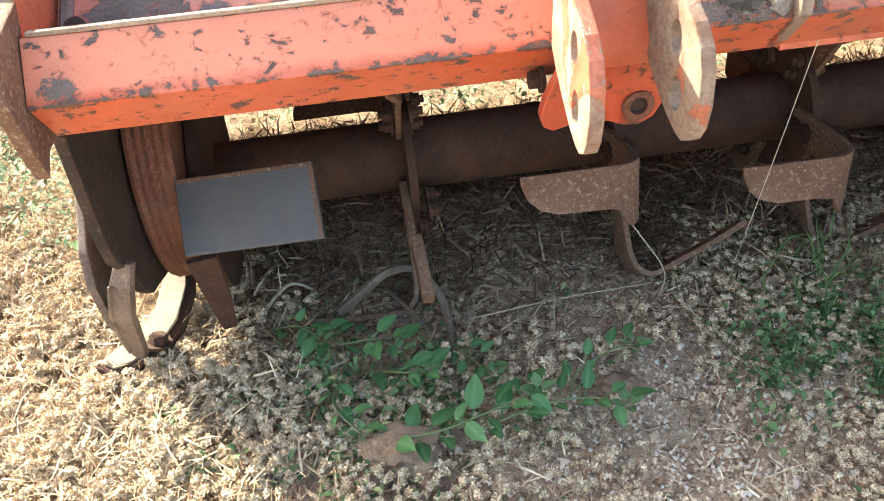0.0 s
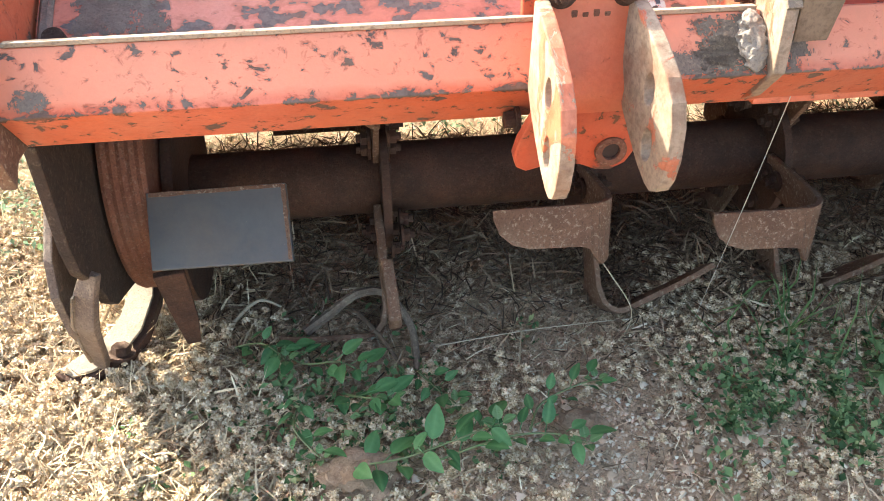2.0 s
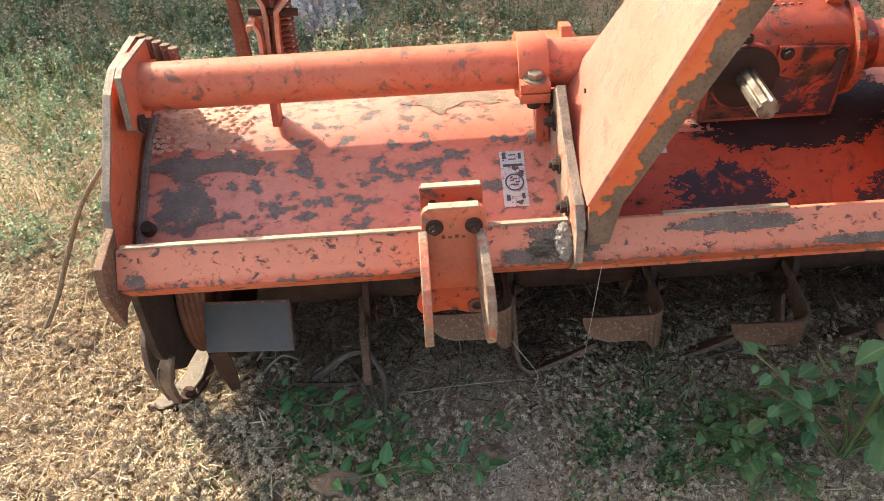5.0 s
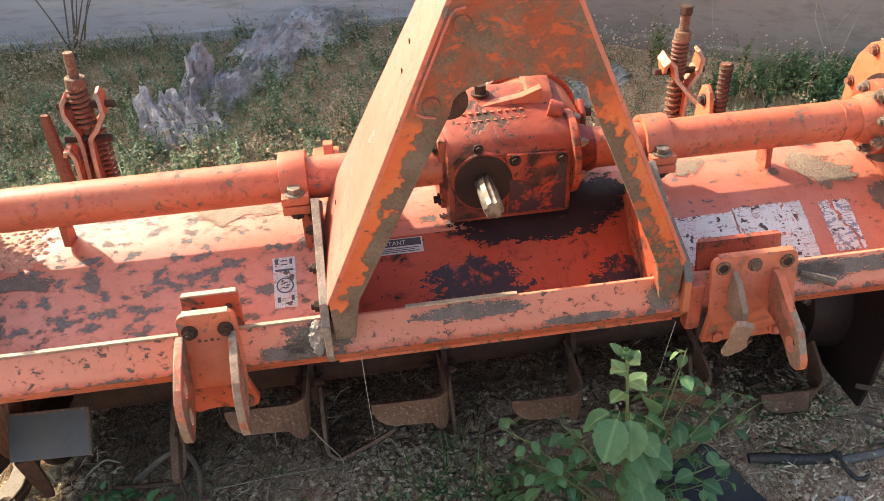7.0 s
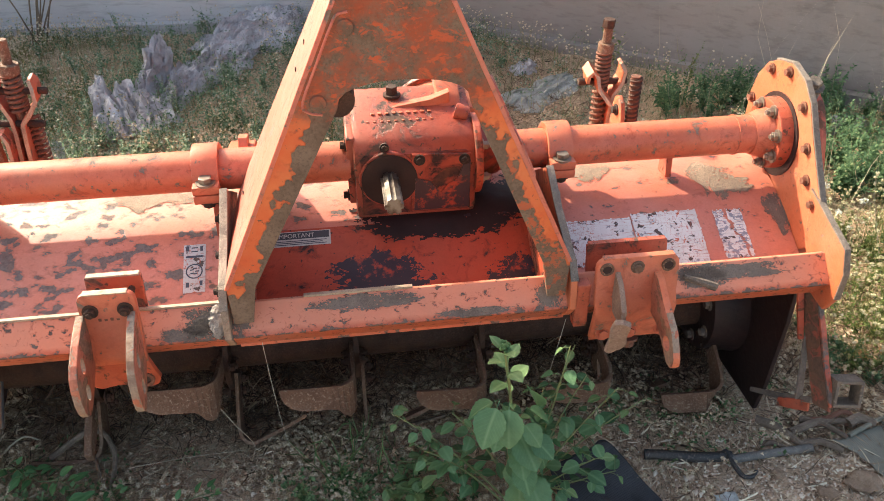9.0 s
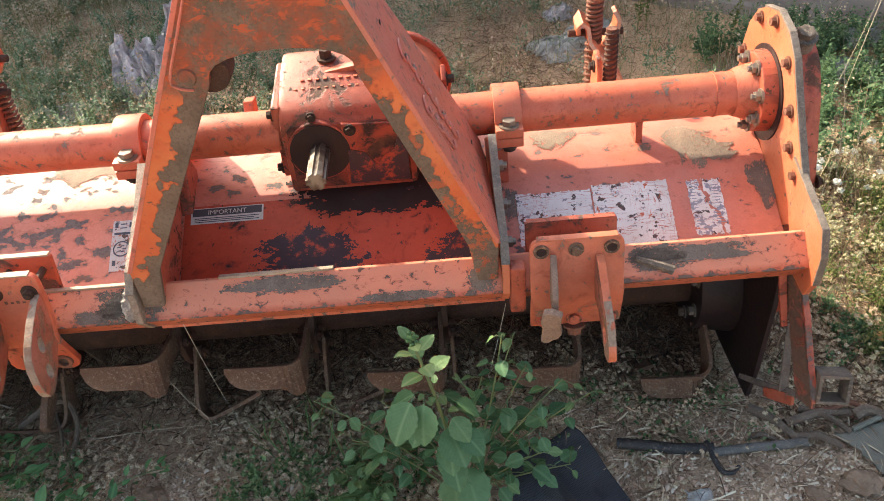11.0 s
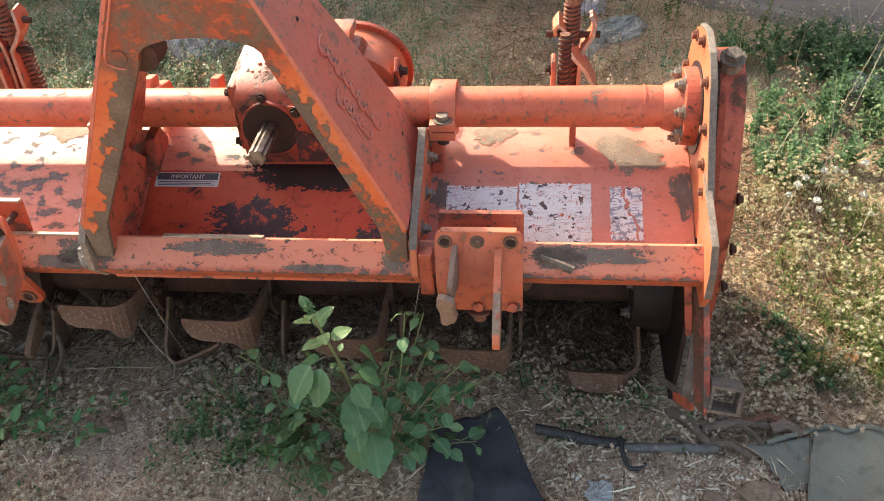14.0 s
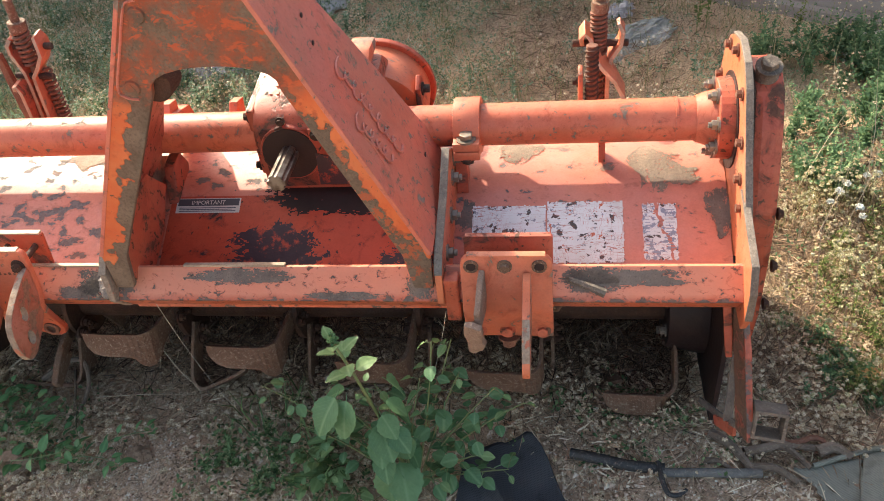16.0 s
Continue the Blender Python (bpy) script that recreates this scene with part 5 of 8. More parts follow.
part("hitch_lug", b2, LUG_RUST, bR, "bent and torn rusty hitch lug")
part("hanging_bolt", bolt((0.411, -0.292, 0.398), (0, -0.25, -1), 0.013, 0.014), RUST_RED, bR, "rusty bolt head below the bracket")

# right end: round bearing plate, beam end cap, chain case
rp = [(0.15, 0.60), (0.150, 0.668), (0.135, 0.715), (0.105, 0.752), (0.06, 0.775), (0.01, 0.782), (-0.035, 0.768), (-0.07, 0.738), (-0.10, 0.695), (-0.135, 0.648), (-0.172, 0.602), (-0.196, 0.572), (-0.20, 0.50), (-0.10, 0.42), (0.10, 0.42)]
rpl = part("bearing_plate", prism(rp, "x", 0.796, 0.808, 0.002), ORANGE_SOFT, tiller, "round-topped yellow-orange bearing plate")
for y, z in ((0.135, 0.66), (0.085, 0.745), (0.02, 0.765), (-0.055, 0.725), (-0.10, 0.66), (-0.125, 0.605), (-0.165, 0.575)):
    part("bolt", bolt((0.795, y, z), (-1, 0, 0), 0.0078, 0.008), RUST_RED, rpl)
part("worn_rim", strap([((0.802, y, z), 1) for y, z in [(0.08, 0.768), (0.02, 0.7835), (-0.035, 0.770), (-0.072, 0.741), (-0.102, 0.698), (-0.137, 0.651), (-0.174, 0.604), (-0.198, 0.574)]], 0.012, 0.004, (1, 0, 0)), EDGE, rpl, "bare worn rim")
rcap = [(-0.150, 0.600), (-0.292, 0.556), (-0.308, 0.515), (-0.306, 0.455), (-0.285, 0.415), (-0.236, 0.42), (-0.2, 0.47), (-0.175, 0.50)]
cp = part("beam_end_cap", prism(rcap, "x", 0.793, 0.804, 0.002), ORANGE_SOFT, tiller)
part("worn_rim", strap([((0.7985, y, z), 1) for y, z in [(-0.150, 0.602), (-0.22, 0.581), (-0.293, 0.559), (-0.310, 0.515), (-0.308, 0.457)]], 0.012, 0.003, (1, 0, 0)), EDGE, cp, "bare worn rim")
part("pipe_flange", rod((0.768, PIPE_Y, PIPE_Z), (0.796, PIPE_Y, PIPE_Z), 0.071, 36, 0.073, w=0.003), ORANGE_CASE, tiller)
# Black disc, showing as a dark ring in the gap behind the flange.
part("dark_flange_ring", rod((0.7935, PIPE_Y, PIPE_Z - 0.004), (0.7962, PIPE_Y, PIPE_Z - 0.004), 0.086, 36), OIL, rpl, "black disc behind the flange")
for a in (60, 110, 160, 205, 250, 300):
    y, z = PIPE_Y + 0.059 * math.cos(radians(a)), PIPE_Z + 0.059 * math.sin(radians(a))
    part("bolt", bolt((0.767, y, z), (-1, 0, 0), 0.0095, 0.009, shank=0.006), STEEL, tiller)
case = [(0.150, 0.66), (0.125, 0.70), (0.08, 0.722), (0.034, 0.720), (-0.005, 0.700), (-0.038, 0.644), (-0.066, 0.57), (-0.090, 0.50), (-0.099, 0.42), (-0.101, 0.36), (-0.102, 0.27), (-0.085, 0.18), (-0.03, 0.10), (0.05, 0.075), (0.13, 0.10), (0.19, 0.18), (0.20, 0.36), (0.18, 0.55)]
cc = part("chain_case", prism(case, "x", 0.826, 0.878, 0.014), ORANGE_CASE, tiller, "rust-red side chain case")
part("case_flange", prism([(y * 1.06 - 0.003, (z - 0.4) * 1.02 + 0.4) for y, z in case], "x", 0.809, 0.827, 0.003), RUST_DARK, tiller)
part("plug_neck", rod((0.848, 0.030, 0.700), (0.848, 0.016, 0.735), 0.021, 22, 0.019, w=0.002), SKID_GREY, cc, "grey filler neck")
part("filler_plug", bolt((0.848, 0.016, 0.735), (0, -0.38, 1), 0.0155, 0.012), WELD, cc, "worn hexagon filler plug")
for y, z in ((-0.105, 0.50), (-0.13, 0.40), (-0.125, 0.30)):
    part("bolt", bolt((0.879, y + 0.02, z), (1, 0, 0), 0.008, 0.006), RUST, cc)

# Assumed plate: rear outline shapes the ground shadow, black stands for interior shade.
rside = [(-0.190, 0.425), (-0.194, 0.30), (-0.186, 0.12), (-0.172, 0.03), (0.0, 0.020), (0.30, 0.025), (0.42, 0.06), (0.39, 0.20), (0.325, 0.32), (0.29, 0.42), (0.25, 0.47)]
part("side_plate", prism(rside, "x", 0.796, 0.806, 0.002), OIL, tiller, "assumed side plate, blackened for the shade inside the right end")

# parking stand at the right end
st = part("parking_stand", strap([((0.797, -0.222, 0.435), 0.9), ((0.8065, -0.263, 0.345), 1.0), ((0.8105, -0.305, 0.280), 1.0), ((0.8130, -0.352, 0.218), 1.1)], 0.036, 0.007, (0.34, -0.9, 0.2)), STAND_PAINT, tiller, "worn brown parking stand leg with a square foot tube")
part("stand_edge", strap([((0.808, -0.240, 0.428), 0.8), ((0.8155, -0.2830, 0.354), 1), ((0.8180, -0.3230, 0.292), 1), ((0.8205, -0.3680, 0.234), 1)], 0.0115, 0.006, (1, 0.1, 0.1)), STAND_EDGE, st, "orange folded front edge of the leg, scraped grey")
part("stand_strap", strap([((0.780, -0.222, 0.430), 1), ((0.786, -0.240, 0.37), 1), ((0.791, -0.258, 0.318), 0.8)], 0.014, 0.006, (1, 0.1, 0)), ORANGE_CASE, st, "short orange strap above the stand")
part("stand_web", strap([((0.800, -0.258, 0.325), 0.5), ((0.799, -0.280, 0.26), 1), ((0.797, -0.300, 0.195), 1.2)], 0.014, 0.006, (1, 0.2, 0)), SKID_GREY, st, "grey steel web")
part("foot_strip", strap([((0.784, -0.262, 0.150), 0.8), ((0.794, -0.290, 0.170), 1), ((0.806, -0.325, 0.196), 1)], 0.024, 0.007, (0, 0.3, 1)), STAND_EDGE, st, "flat orange strip at the stand's foot")
part("foot_strip", strap([((0.772, -0.180, 0.105), 0.8), ((0.790, -0.262, 0.162), 1), ((0.808, -0.325, 0.212), 1)], 0.013, 0.007, (0.3, 0.6, 0.7)), SKID_GREY, st, "grey steel strip at the stand's foot")
sq, si = 0.0275, 0.0215
cx, cz = 0.8515, 0.254
ring = resample([(cx - sq, cz - sq), (cx + sq, cz - sq), (cx + sq, cz + sq), (cx - sq, cz + sq)], 16)
hol = resample([(cx - si, cz - si), (cx + si, cz - si), (cx + si, cz + si), (cx - si, cz + si)], 16)
tube = plate_with_hole(ring, hol, "y", -0.368, -0.330, 0.001)
bmesh.ops.rotate(tube, verts=tube.verts, cent=(cx, -0.345, cz), matrix=Matrix.Rotation(0.06, 3, "Y") @ Matrix.Rotation(-0.12, 3, "Z") @ Matrix.Rotation(-0.35, 3, "X"))
part("foot_tube", tube, WELD, st, "open square steel tube")
# rotor
bm = rod((-0.90, ROT_Y, ROT_Z), (0.79, ROT_Y, ROT_Z), 0.049, 36)
rotor = part("rotor", bm, RUST, tiller, "rusty tine rotor with bolted blades", True)
hub = []
for i in range(11):
    hub.append((-0.966 + 0.0051 * i, 0.172 if i % 2 else 0.1695))
bm = bmesh.new()
rings = []
for x, r in [(-0.966, 0.02)] + hub + [(-0.915, 0.02)]:
    rings.append([bm.verts.new((x, ROT_Y - 0.005 + r * math.cos(2 * math.pi * k / 44), ROT_Z + 0.062 + r * math.sin(2 * math.pi * k / 44))) for k in range(44)])
for a, c in zip(rings, rings[1:]):
    for k in range(44):
        bm.faces.new((a[k], a[(k + 1) % 44], c[(k + 1) % 44], c[k]))
part("bearing_hub", bm, RUST_RED, rotor, "grooved rusty bearing drum")
part("end_flange", rod((-0.912, ROT_Y, ROT_Z), (-0.898, ROT_Y, ROT_Z), 0.150, 36, w=0.002), RUST, rotor)


def blade_mesh(side, legl=0.150, twist=11):
    """L-shaped tine: r outwards along -y, width along z. The leg leans back; on the other hand it is bent further in."""
    top, wid = 0.025, 0.050
    prof = [(0.0, 0.062, 0.8), (0.0, 0.11, 0.9), (0.0, 0.155, 1.0), (0.0, 0.182, 1.35), (0.005, 0.202, 1.6), (0.014, 0.212, 1.62), (0.024, 0.217, 1.40), (0.034, 0.218, 1.08), (0.045, 0.218, 1.0), (legl * 0.72, 0.216, 0.97), (legl * 0.86, 0.214, 0.84), (legl * 0.95, 0.212, 0.60), (legl, 0.211, 0.22)]
    if side > 0:
        prof = [(x, r - 0.045 * max(0.0, x - 0.03) / 0.12, f) for x, r, f in prof]
    bm = strap([((side * x, -r, top - wid * f / 2), f) for x, r, f in prof], 0.052, 0.008, (0, 0, 1))
    for v in bm.verts:
        k = min(1.0, max(0.0, (abs(v.co.x) - 0.012) / 0.03))
        if side < 0:
            v.co = Matrix.Translation((0, -0.215, top)) @ Matrix.Rotation(radians(-twist * k), 4, "X") @ Matrix.Translation((0, 0.215, -top)) @ v.co
        else:
            v.co.z += 0.05 * max(0.0, abs(v.co.x) - 0.03) / 0.12
    return bm


def hanging_bar():
    """A straight worn tine, stepped below its bolts."""
    bm = strap([((0, -0.058, 0.0), 1.0), ((0, -0.11, 0.0), 1.0), ((0, -0.150, 0.0), 0.95)], 0.034, 0.011, (0, 0, 1))
    strap([((0.004, -0.148, -0.002), 1.0), ((0.006, -0.19, -0.004), 0.9), ((0.008, -0.232, -0.008), 0.55)], 0.042, 0.016, (0, 0, 1), bm)
    return bm


first = {}


def blade(x, phi, side, legl=0.150, twist=11):
    key = (side, legl, twist)
    m = Matrix.Translation((x, ROT_Y, ROT_Z)) @ Matrix.Rotation(radians(-phi), 4, "X")
    if key not in first:
        o = part("blade", blade_mesh(side, legl, twist), RUST_BLADE, rotor)
        o.matrix_basis = m
        first[key] = o
    else:
        o = share("blade", first[key], m, rotor)
    return o


nut_first = None
for k, (phi, lead) in enumerate(((5, 1), (14, -1), (7, -1), (-3, -1), (-9, -1), (-32, -1))):
    x = -0.641 + 0.277 * k
    fl = part("flange", rod((x - 0.006, ROT_Y, ROT_Z), (x + 0.006, ROT_Y, ROT_Z), 0.098, 30, w=0.0015), RUST, rotor)
    for j in range(6):
        a = phi + 60 * j
        side = lead if j % 2 == 0 else -lead
        off = 0.0105 * side
        if k == 0 and j == 0:
            o = part("blade", hanging_bar(), RUST_BLADE, rotor, "straight worn tine")
            o.matrix_basis = Matrix.Translation((x - 0.012, ROT_Y, ROT_Z)) @ Matrix.Rotation(radians(18), 4, "X")
        elif k == 5:
            if side > 0:
                continue
            blade(x + off, a, side, 0.150, 45)
        else:
            blade(x + off, a, side)
        for rr in (0.074, 0.100):
            da = radians(-18 if k == 0 and j == 0 else a)
            p = (x + 0.018 * side, ROT_Y - rr * math.cos(da), ROT_Z + rr * math.sin(da))
            if nut_first is None:
                bb = bolt((0, 0, 0), (1, 0, 0), 0.010, 0.009, shank=0.006)
                nut_first = part("bolt", bb, RUST, rotor)
                nut_first.matrix_basis = Matrix.Translation(p) @ Matrix.Rotation(0 if side > 0 else math.pi, 4, "Z")
            else:
                share("bolt", nut_first, Matrix.Translation(p) @ Matrix.Rotation(0 if side > 0 else math.pi, 4, "Z"), rotor)
            p2 = (x - 0.007 * side, p[1], p[2])
            share("bolt", nut_first, Matrix.Translation(p2) @ Matrix.Rotation(math.pi if side > 0 else 0, 4, "Z"), rotor)

# Black drum added to fill the shaded interior at the right end.
part("dark_end_drum", rod((0.715, ROT_Y, ROT_Z + 0.015), (0.7955, ROT_Y, ROT_Z + 0.015), 0.118, 40, 0.132, w=0.004), OIL, rotor, "black drum added for the shade at the rotor's end", True)
for a in (150, 200, 250):
    part("bolt", bolt((0.7145, ROT_Y + 0.09 * math.cos(radians(a)), ROT_Z + 0.015 + 0.09 * math.sin(radians(a))), (-1, 0, 0), 0.010, 0.010), SKID_GREY, rotor)
# grey plate in front of the rotor's end
pc = [Vector(p) for p in ((-0.917, -0.118, 0.282), (-0.760, -0.142, 0.299), (-0.757, -0.208, 0.240), (-0.914, -0.184, 0.223))]
bm = bmesh.new()
n = (pc[1] - pc[0]).cross(pc[3] - pc[0]).normalized() * 0.004
f0 = [bm.verts.new(p + n) for p in pc]
f1 = [bm.verts.new(p - n) for p in pc]
bm.faces.new(f0)
bm.faces.new(f1[::-1])
for i in range(4):
    bm.faces.new((f0[i], f1[i], f1[(i + 1) % 4], f0[(i + 1) % 4]))
bmesh.ops.recalc_face_normals(bm, faces=bm.faces)
soften(bm, 0.0015)
part("grey_plate", bm, GREYPLATE, rotor, "dark grey flat steel plate")
for pa, pb in ((0, 1), (1, 2)):
    a_, b_ = pc[pa], pc[pb]
    inward = (pc[3] - pc[0] if pa == 0 else pc[0] - pc[1]).normalized()
    nn = (pc[1] - pc[0]).cross(pc[3] - pc[0]).normalized()
    nn = nn if nn.y < 0 else -nn
    w_ = [(a_.lerp(b_, t) + inward * 0.003 + nn * 0.0042, 0.6 + 0.8 * abs(noise.noise(Vector((t * 7, pa, 0))))) for t in np.linspace(0.02, 0.98, 12)]
    part("rusty_edge", strap(w_, 0.006, 0.0012, inward), RUST_BLADE, rotor, "rusty worn edge")
part("plate_arm", strap([((-0.86, -0.13, 0.25), 1), ((-0.87, -0.05, 0.21), 1), ((-0.88, 0.03, 0.18), 1)], 0.05, 0.008, (1, 0, 0)), RUST, rotor)

# depth skid at the left end
sk = part("depth_skid", strap([((-1.070, -0.143, 0.019), 0.75), ((-1.046, -0.134, 0.022), 0.95), ((-1.012, -0.112, 0.027), 1.05), ((-0.990, -0.075, 0.034), 1.05), ((-0.978, -0.02, 0.048), 1.05), ((-0.975, 0.03, 0.075), 1), ((-0.978, 0.06, 0.13), 0.9)], 0.044, 0.019, (-0.8, 0.5, 0.12)), RUST, tiller, "curved rusty depth skid")
# Pale top strip: dusty worn steel, with sunlight put into its tone.
part("skid_top_face", strap([((-1.066, -0.140, 0.0310), 0.6), ((-1.046, -0.132, 0.0345), 0.9), ((-1.014, -0.111, 0.0400), 1.0), ((-0.993, -0.075, 0.0470), 1.0), ((-0.982, -0.024, 0.0605), 1.0), ((-0.979, 0.022, 0.088), 0.9)], 0.036, 0.005, (-0.8, 0.5, 0.12)), SKIDFACE, sk, "dusty worn top face, paler for the sun on it")
SKIDLEG = rusty("grey_brown_worn_steel", (0.095, 0.062, 0.050), (0.20, 0.145, 0.115), 0.75, 0.3, 0.1)
part("skid_leg", strap([((-0.972, -0.205, 0.245), 0.8), ((-0.984, -0.206, 0.215), 1.05), ((-1.000, -0.194, 0.16), 1.15), ((-1.010, -0.168, 0.10), 1.1), ((-1.018, -0.142, 0.055), 0.85), ((-1.024, -0.130, 0.030), 0.7)], 0.0275, 0.010, (0.86, -0.5, 0.0)), SKIDLEG, sk, "curved grey-brown skid leg")
part("skid_leg_rim", strap([((-0.996, -0.203, 0.215), 0.6), ((-1.013, -0.187, 0.16), 1), ((-1.023, -0.161, 0.10), 1), ((-1.029, -0.137, 0.05), 0.8)], 0.006, 0.013, (0.86, -0.5, 0)), EDGE, sk, "pale worn edge")
part("skid_leg", strap([((-1.0, -0.12, 0.26), 0.8), ((-1.03, -0.10, 0.21), 1), ((-1.035, -0.09, 0.13), 0.8)], 0.05, 0.008, (0.3, -1, 0)), RUST_BLADE, sk)
part("bolt", bolt((-0.997, -0.128, 0.045), (0.1, 0.3, 1), 0.012, 0.012), RUST, sk, "rusty bolt head")
# Mostly unseen plate, added to cast the ground shadow beside the skid.
part("skid_shade_plate", prism([(-0.130, 0.285), (-0.180, 0.245), (-0.196, 0.205), (-0.186, 0.140), (-0.160, 0.092), (-0.118, 0.082), (-0.070, 0.128), (0.05, 0.140), (0.13, 0.20), (0.13, 0.28)], "x", -1.026, -1.016, 0.002), SKIDLEG, sk, "curved plate behind the skid leg, added to shade the ground")
part("skid_brace", strap([((-0.905, -0.16, 0.20), 1), ((-0.90, -0.15, 0.12), 0.8), ((-0.90, -0.14, 0.07), 0.5)], 0.035, 0.010, (1, 0.2, 0)), RUST, sk)


# spring rods at the back
def coil(x, y, z0, z1, r, turns, wire, mat, parent):
    pts = []
    n = int(turns * 10)
    for i in range(n + 1):
        a = 2 * math.pi * turns * i / n
        pts.append((x + r * math.cos(a), y + r * math.sin(a), z0 + (z1 - z0) * i / n))
    return part("coil_spring", cable(pts, wire, 6, sub=1), mat, parent, "rusty coil spring", True)


def fork(points, width, parent, mat):
    """A curved plate with its worn pale edge turned to the front."""
    f = part("fork_plate", strap(points, width, 0.010, (0.0, 1, 0.12)), [mat, BARE], parent, "curved orange fork plate")
    for p in f.data.polygons:
        p.material_index = 1 if p.normal.y < -0.75 else 0
    return f


# left unit
x, y = -0.797, 0.44
sl = part("spring_rod", rod((x - 0.020, y, 0.24), (x + 0.006, y, 0.757), 0.0105, 16, w=0.002), RUST_BLADE, tiller, "rusty spring rod")
part("collar", rod((x + 0.002, y, 0.678), (x + 0.004, y, 0.702), 0.0215, 22, w=0.003), RUST_BLADE, sl)
coil(x, y, 0.585, 0.680, 0.0185, 8, 0.0045, RUST_RED, sl)
fork([((-0.823, y, 0.662), 0.7), ((-0.833, y, 0.648), 1), ((-0.835, y, 0.628), 1), ((-0.826, y, 0.603), 1.1), ((-0.817, y, 0.580), 1.2), ((-0.816, y, 0.545), 1.2), ((-0.822, y, 0.47), 1.2), ((-0.83, y, 0.36), 1)], 0.040, sl, ORANGE_CASE)
fork([((-0.757, y, 0.668), 0.7), ((-0.752, y, 0.650), 1), ((-0.752, y, 0.622), 1.1), ((-0.772, y, 0.592), 1.2), ((-0.792, y, 0.570), 1.2), ((-0.796, y, 0.53), 1.2), ((-0.802, y, 0.44), 1.2), ((-0.806, y, 0.36), 1)], 0.052, sl, ORANGE)
fork([((-0.853, y - 0.03, 0.535), 0.5), ((-0.848, y - 0.03, 0.549), 0.8), ((-0.838, y - 0.03, 0.553), 1), ((-0.830, y - 0.03, 0.535), 1.1), ((-0.832, y - 0.03, 0.47), 1.1), ((-0.838, y - 0.03, 0.36), 1)], 0.040, sl, ORANGE_CASE)
part("cross_pin", rod((-0.848, y, 0.640), (-0.728, y, 0.634), 0.0085, 12, w=0.002), RUST_DARK, sl)
part("cross_pin", rod((-0.85, y - 0.01, 0.565), (-0.75, y - 0.01, 0.558), 0.008, 12, w=0.002), RUST_DARK, sl)
coil(-0.778, y + 0.005, 0.36, 0.575, 0.0135, 17, 0.0036, RUST_RED, sl)
part("side_lever", strap([((-0.880, y, 0.622), 0.7), ((-0.879, y, 0.55), 1), ((-0.877, y, 0.46), 1.1), ((-0.87, y, 0.34), 1)], 0.028, 0.012, (0.9, -0.3, 0)), RUST_RED, sl)
# right unit
x, y = 0.584, 0.50
sr = part("spring_rod", rod((x - 0.004, y, 0.24), (x + 0.004, y, 0.706), 0.0115, 16, w=0.002), RUST_BLADE, tiller, "rusty spring rod")
part("cap", rod((x + 0.003, y, 0.690), (x + 0.004, y, 0.712), 0.016, 6, w=0.003), RUST, sr)
part("collar", rod((x + 0.002, y, 0.628), (x + 0.003, y, 0.652), 0.0200, 22, w=0.003), RUST_BLADE, sr)
coil(x, y, 0.535, 0.630, 0.0170, 9, 0.0042, RUST_RED, sr)
coil(x, y, 0.30, 0.530, 0.0165, 15, 0.004, RUST_RED, sr)
fork([((0.547, y, 0.552), 0.5), ((0.544, y, 0.575), 0.9), ((0.553, y, 0.588), 1), ((0.566, y, 0.576), 1.1), ((0.570, y - 0.01, 0.545), 1.15), ((0.590, y - 0.03, 0.520), 1.15), ((0.620, y - 0.045, 0.490), 1.1), ((0.640, y - 0.055, 0.455), 1.05), ((0.648, y - 0.06, 0.36), 1)], 0.058, sr, ORANGE_SOFT)
fork([((0.628, y, 0.602), 0.6), ((0.638, y, 0.585), 1), ((0.634, y, 0.555), 1.1), ((0.612, y, 0.520), 1.1), ((0.606, y, 0.47), 1.1), ((0.604, y, 0.36), 1)], 0.045, sr, ORANGE_SOFT)
part("cross_pin", rod((0.524, y, 0.552), (0.652, y, 0.548), 0.0085, 12, w=0.002), RUST_DARK, sr)
part("threaded_rod", rod((0.561, 0.205, 0.47), (0.561, 0.215, 0.688), 0.0115, 14, w=0.001), RUST_RED, sr)
coil(0.561, 0.211, 0.50, 0.684, 0.0120, 17, 0.0026, RUST, sr)
part("side_lever", prism([(0.18, 0.50), (0.28, 0.47), (0.265, 0.60), (0.255, 0.625), (0.235, 0.635), (0.215, 0.625), (0.205, 0.60)], "x", 0.534, 0.544, 0.003), ORANGE_SOFT, sr)
part("bolt", bolt((0.533, 0.235, 0.60), (-1, 0, 0), 0.009, 0.008), RUST_DARK, sr)
for sx in (-0.797, 0.58):
    part("rod_anchor", prism([(0.33, 0.33), (0.36, 0.33), (0.53, 0.27), (0.52, 0.24), (0.36, 0.24)], "x", sx - 0.05, sx + 0.05, 0.003), ORANGE_CASE, tiller)


# ---- litter and growth on the ground ----
rng = np.random.default_rng(11)


def dens_mask(x, y, seed, s=2.2):
    """Smooth patchiness from 0 to 1."""
    r = np.random.default_rng(seed)
    v = np.zeros_like(x)
    for k in range(5):
        a, p, q = r.uniform(0, 6.28, 3)
        f = s * 1.7 ** k
        v += np.sin(f * (x * math.cos(a) + y * math.sin(a)) + p) * np.cos(f * 0.8 * (y * math.cos(a) - x * math.sin(a)) + q) / 1.3 ** k
    return 1 / (1 + np.exp(-2.2 * v))


def scatter(n, x0, x1, y0, y1, keep=None):
    x, y = rng.uniform(x0, x1, n), rng.uniform(y0, y1, n)
    if keep is not None:
        m = rng.uniform(0, 1, n) < keep(x, y)
        x, y = x[m], y[m]
    return x, y


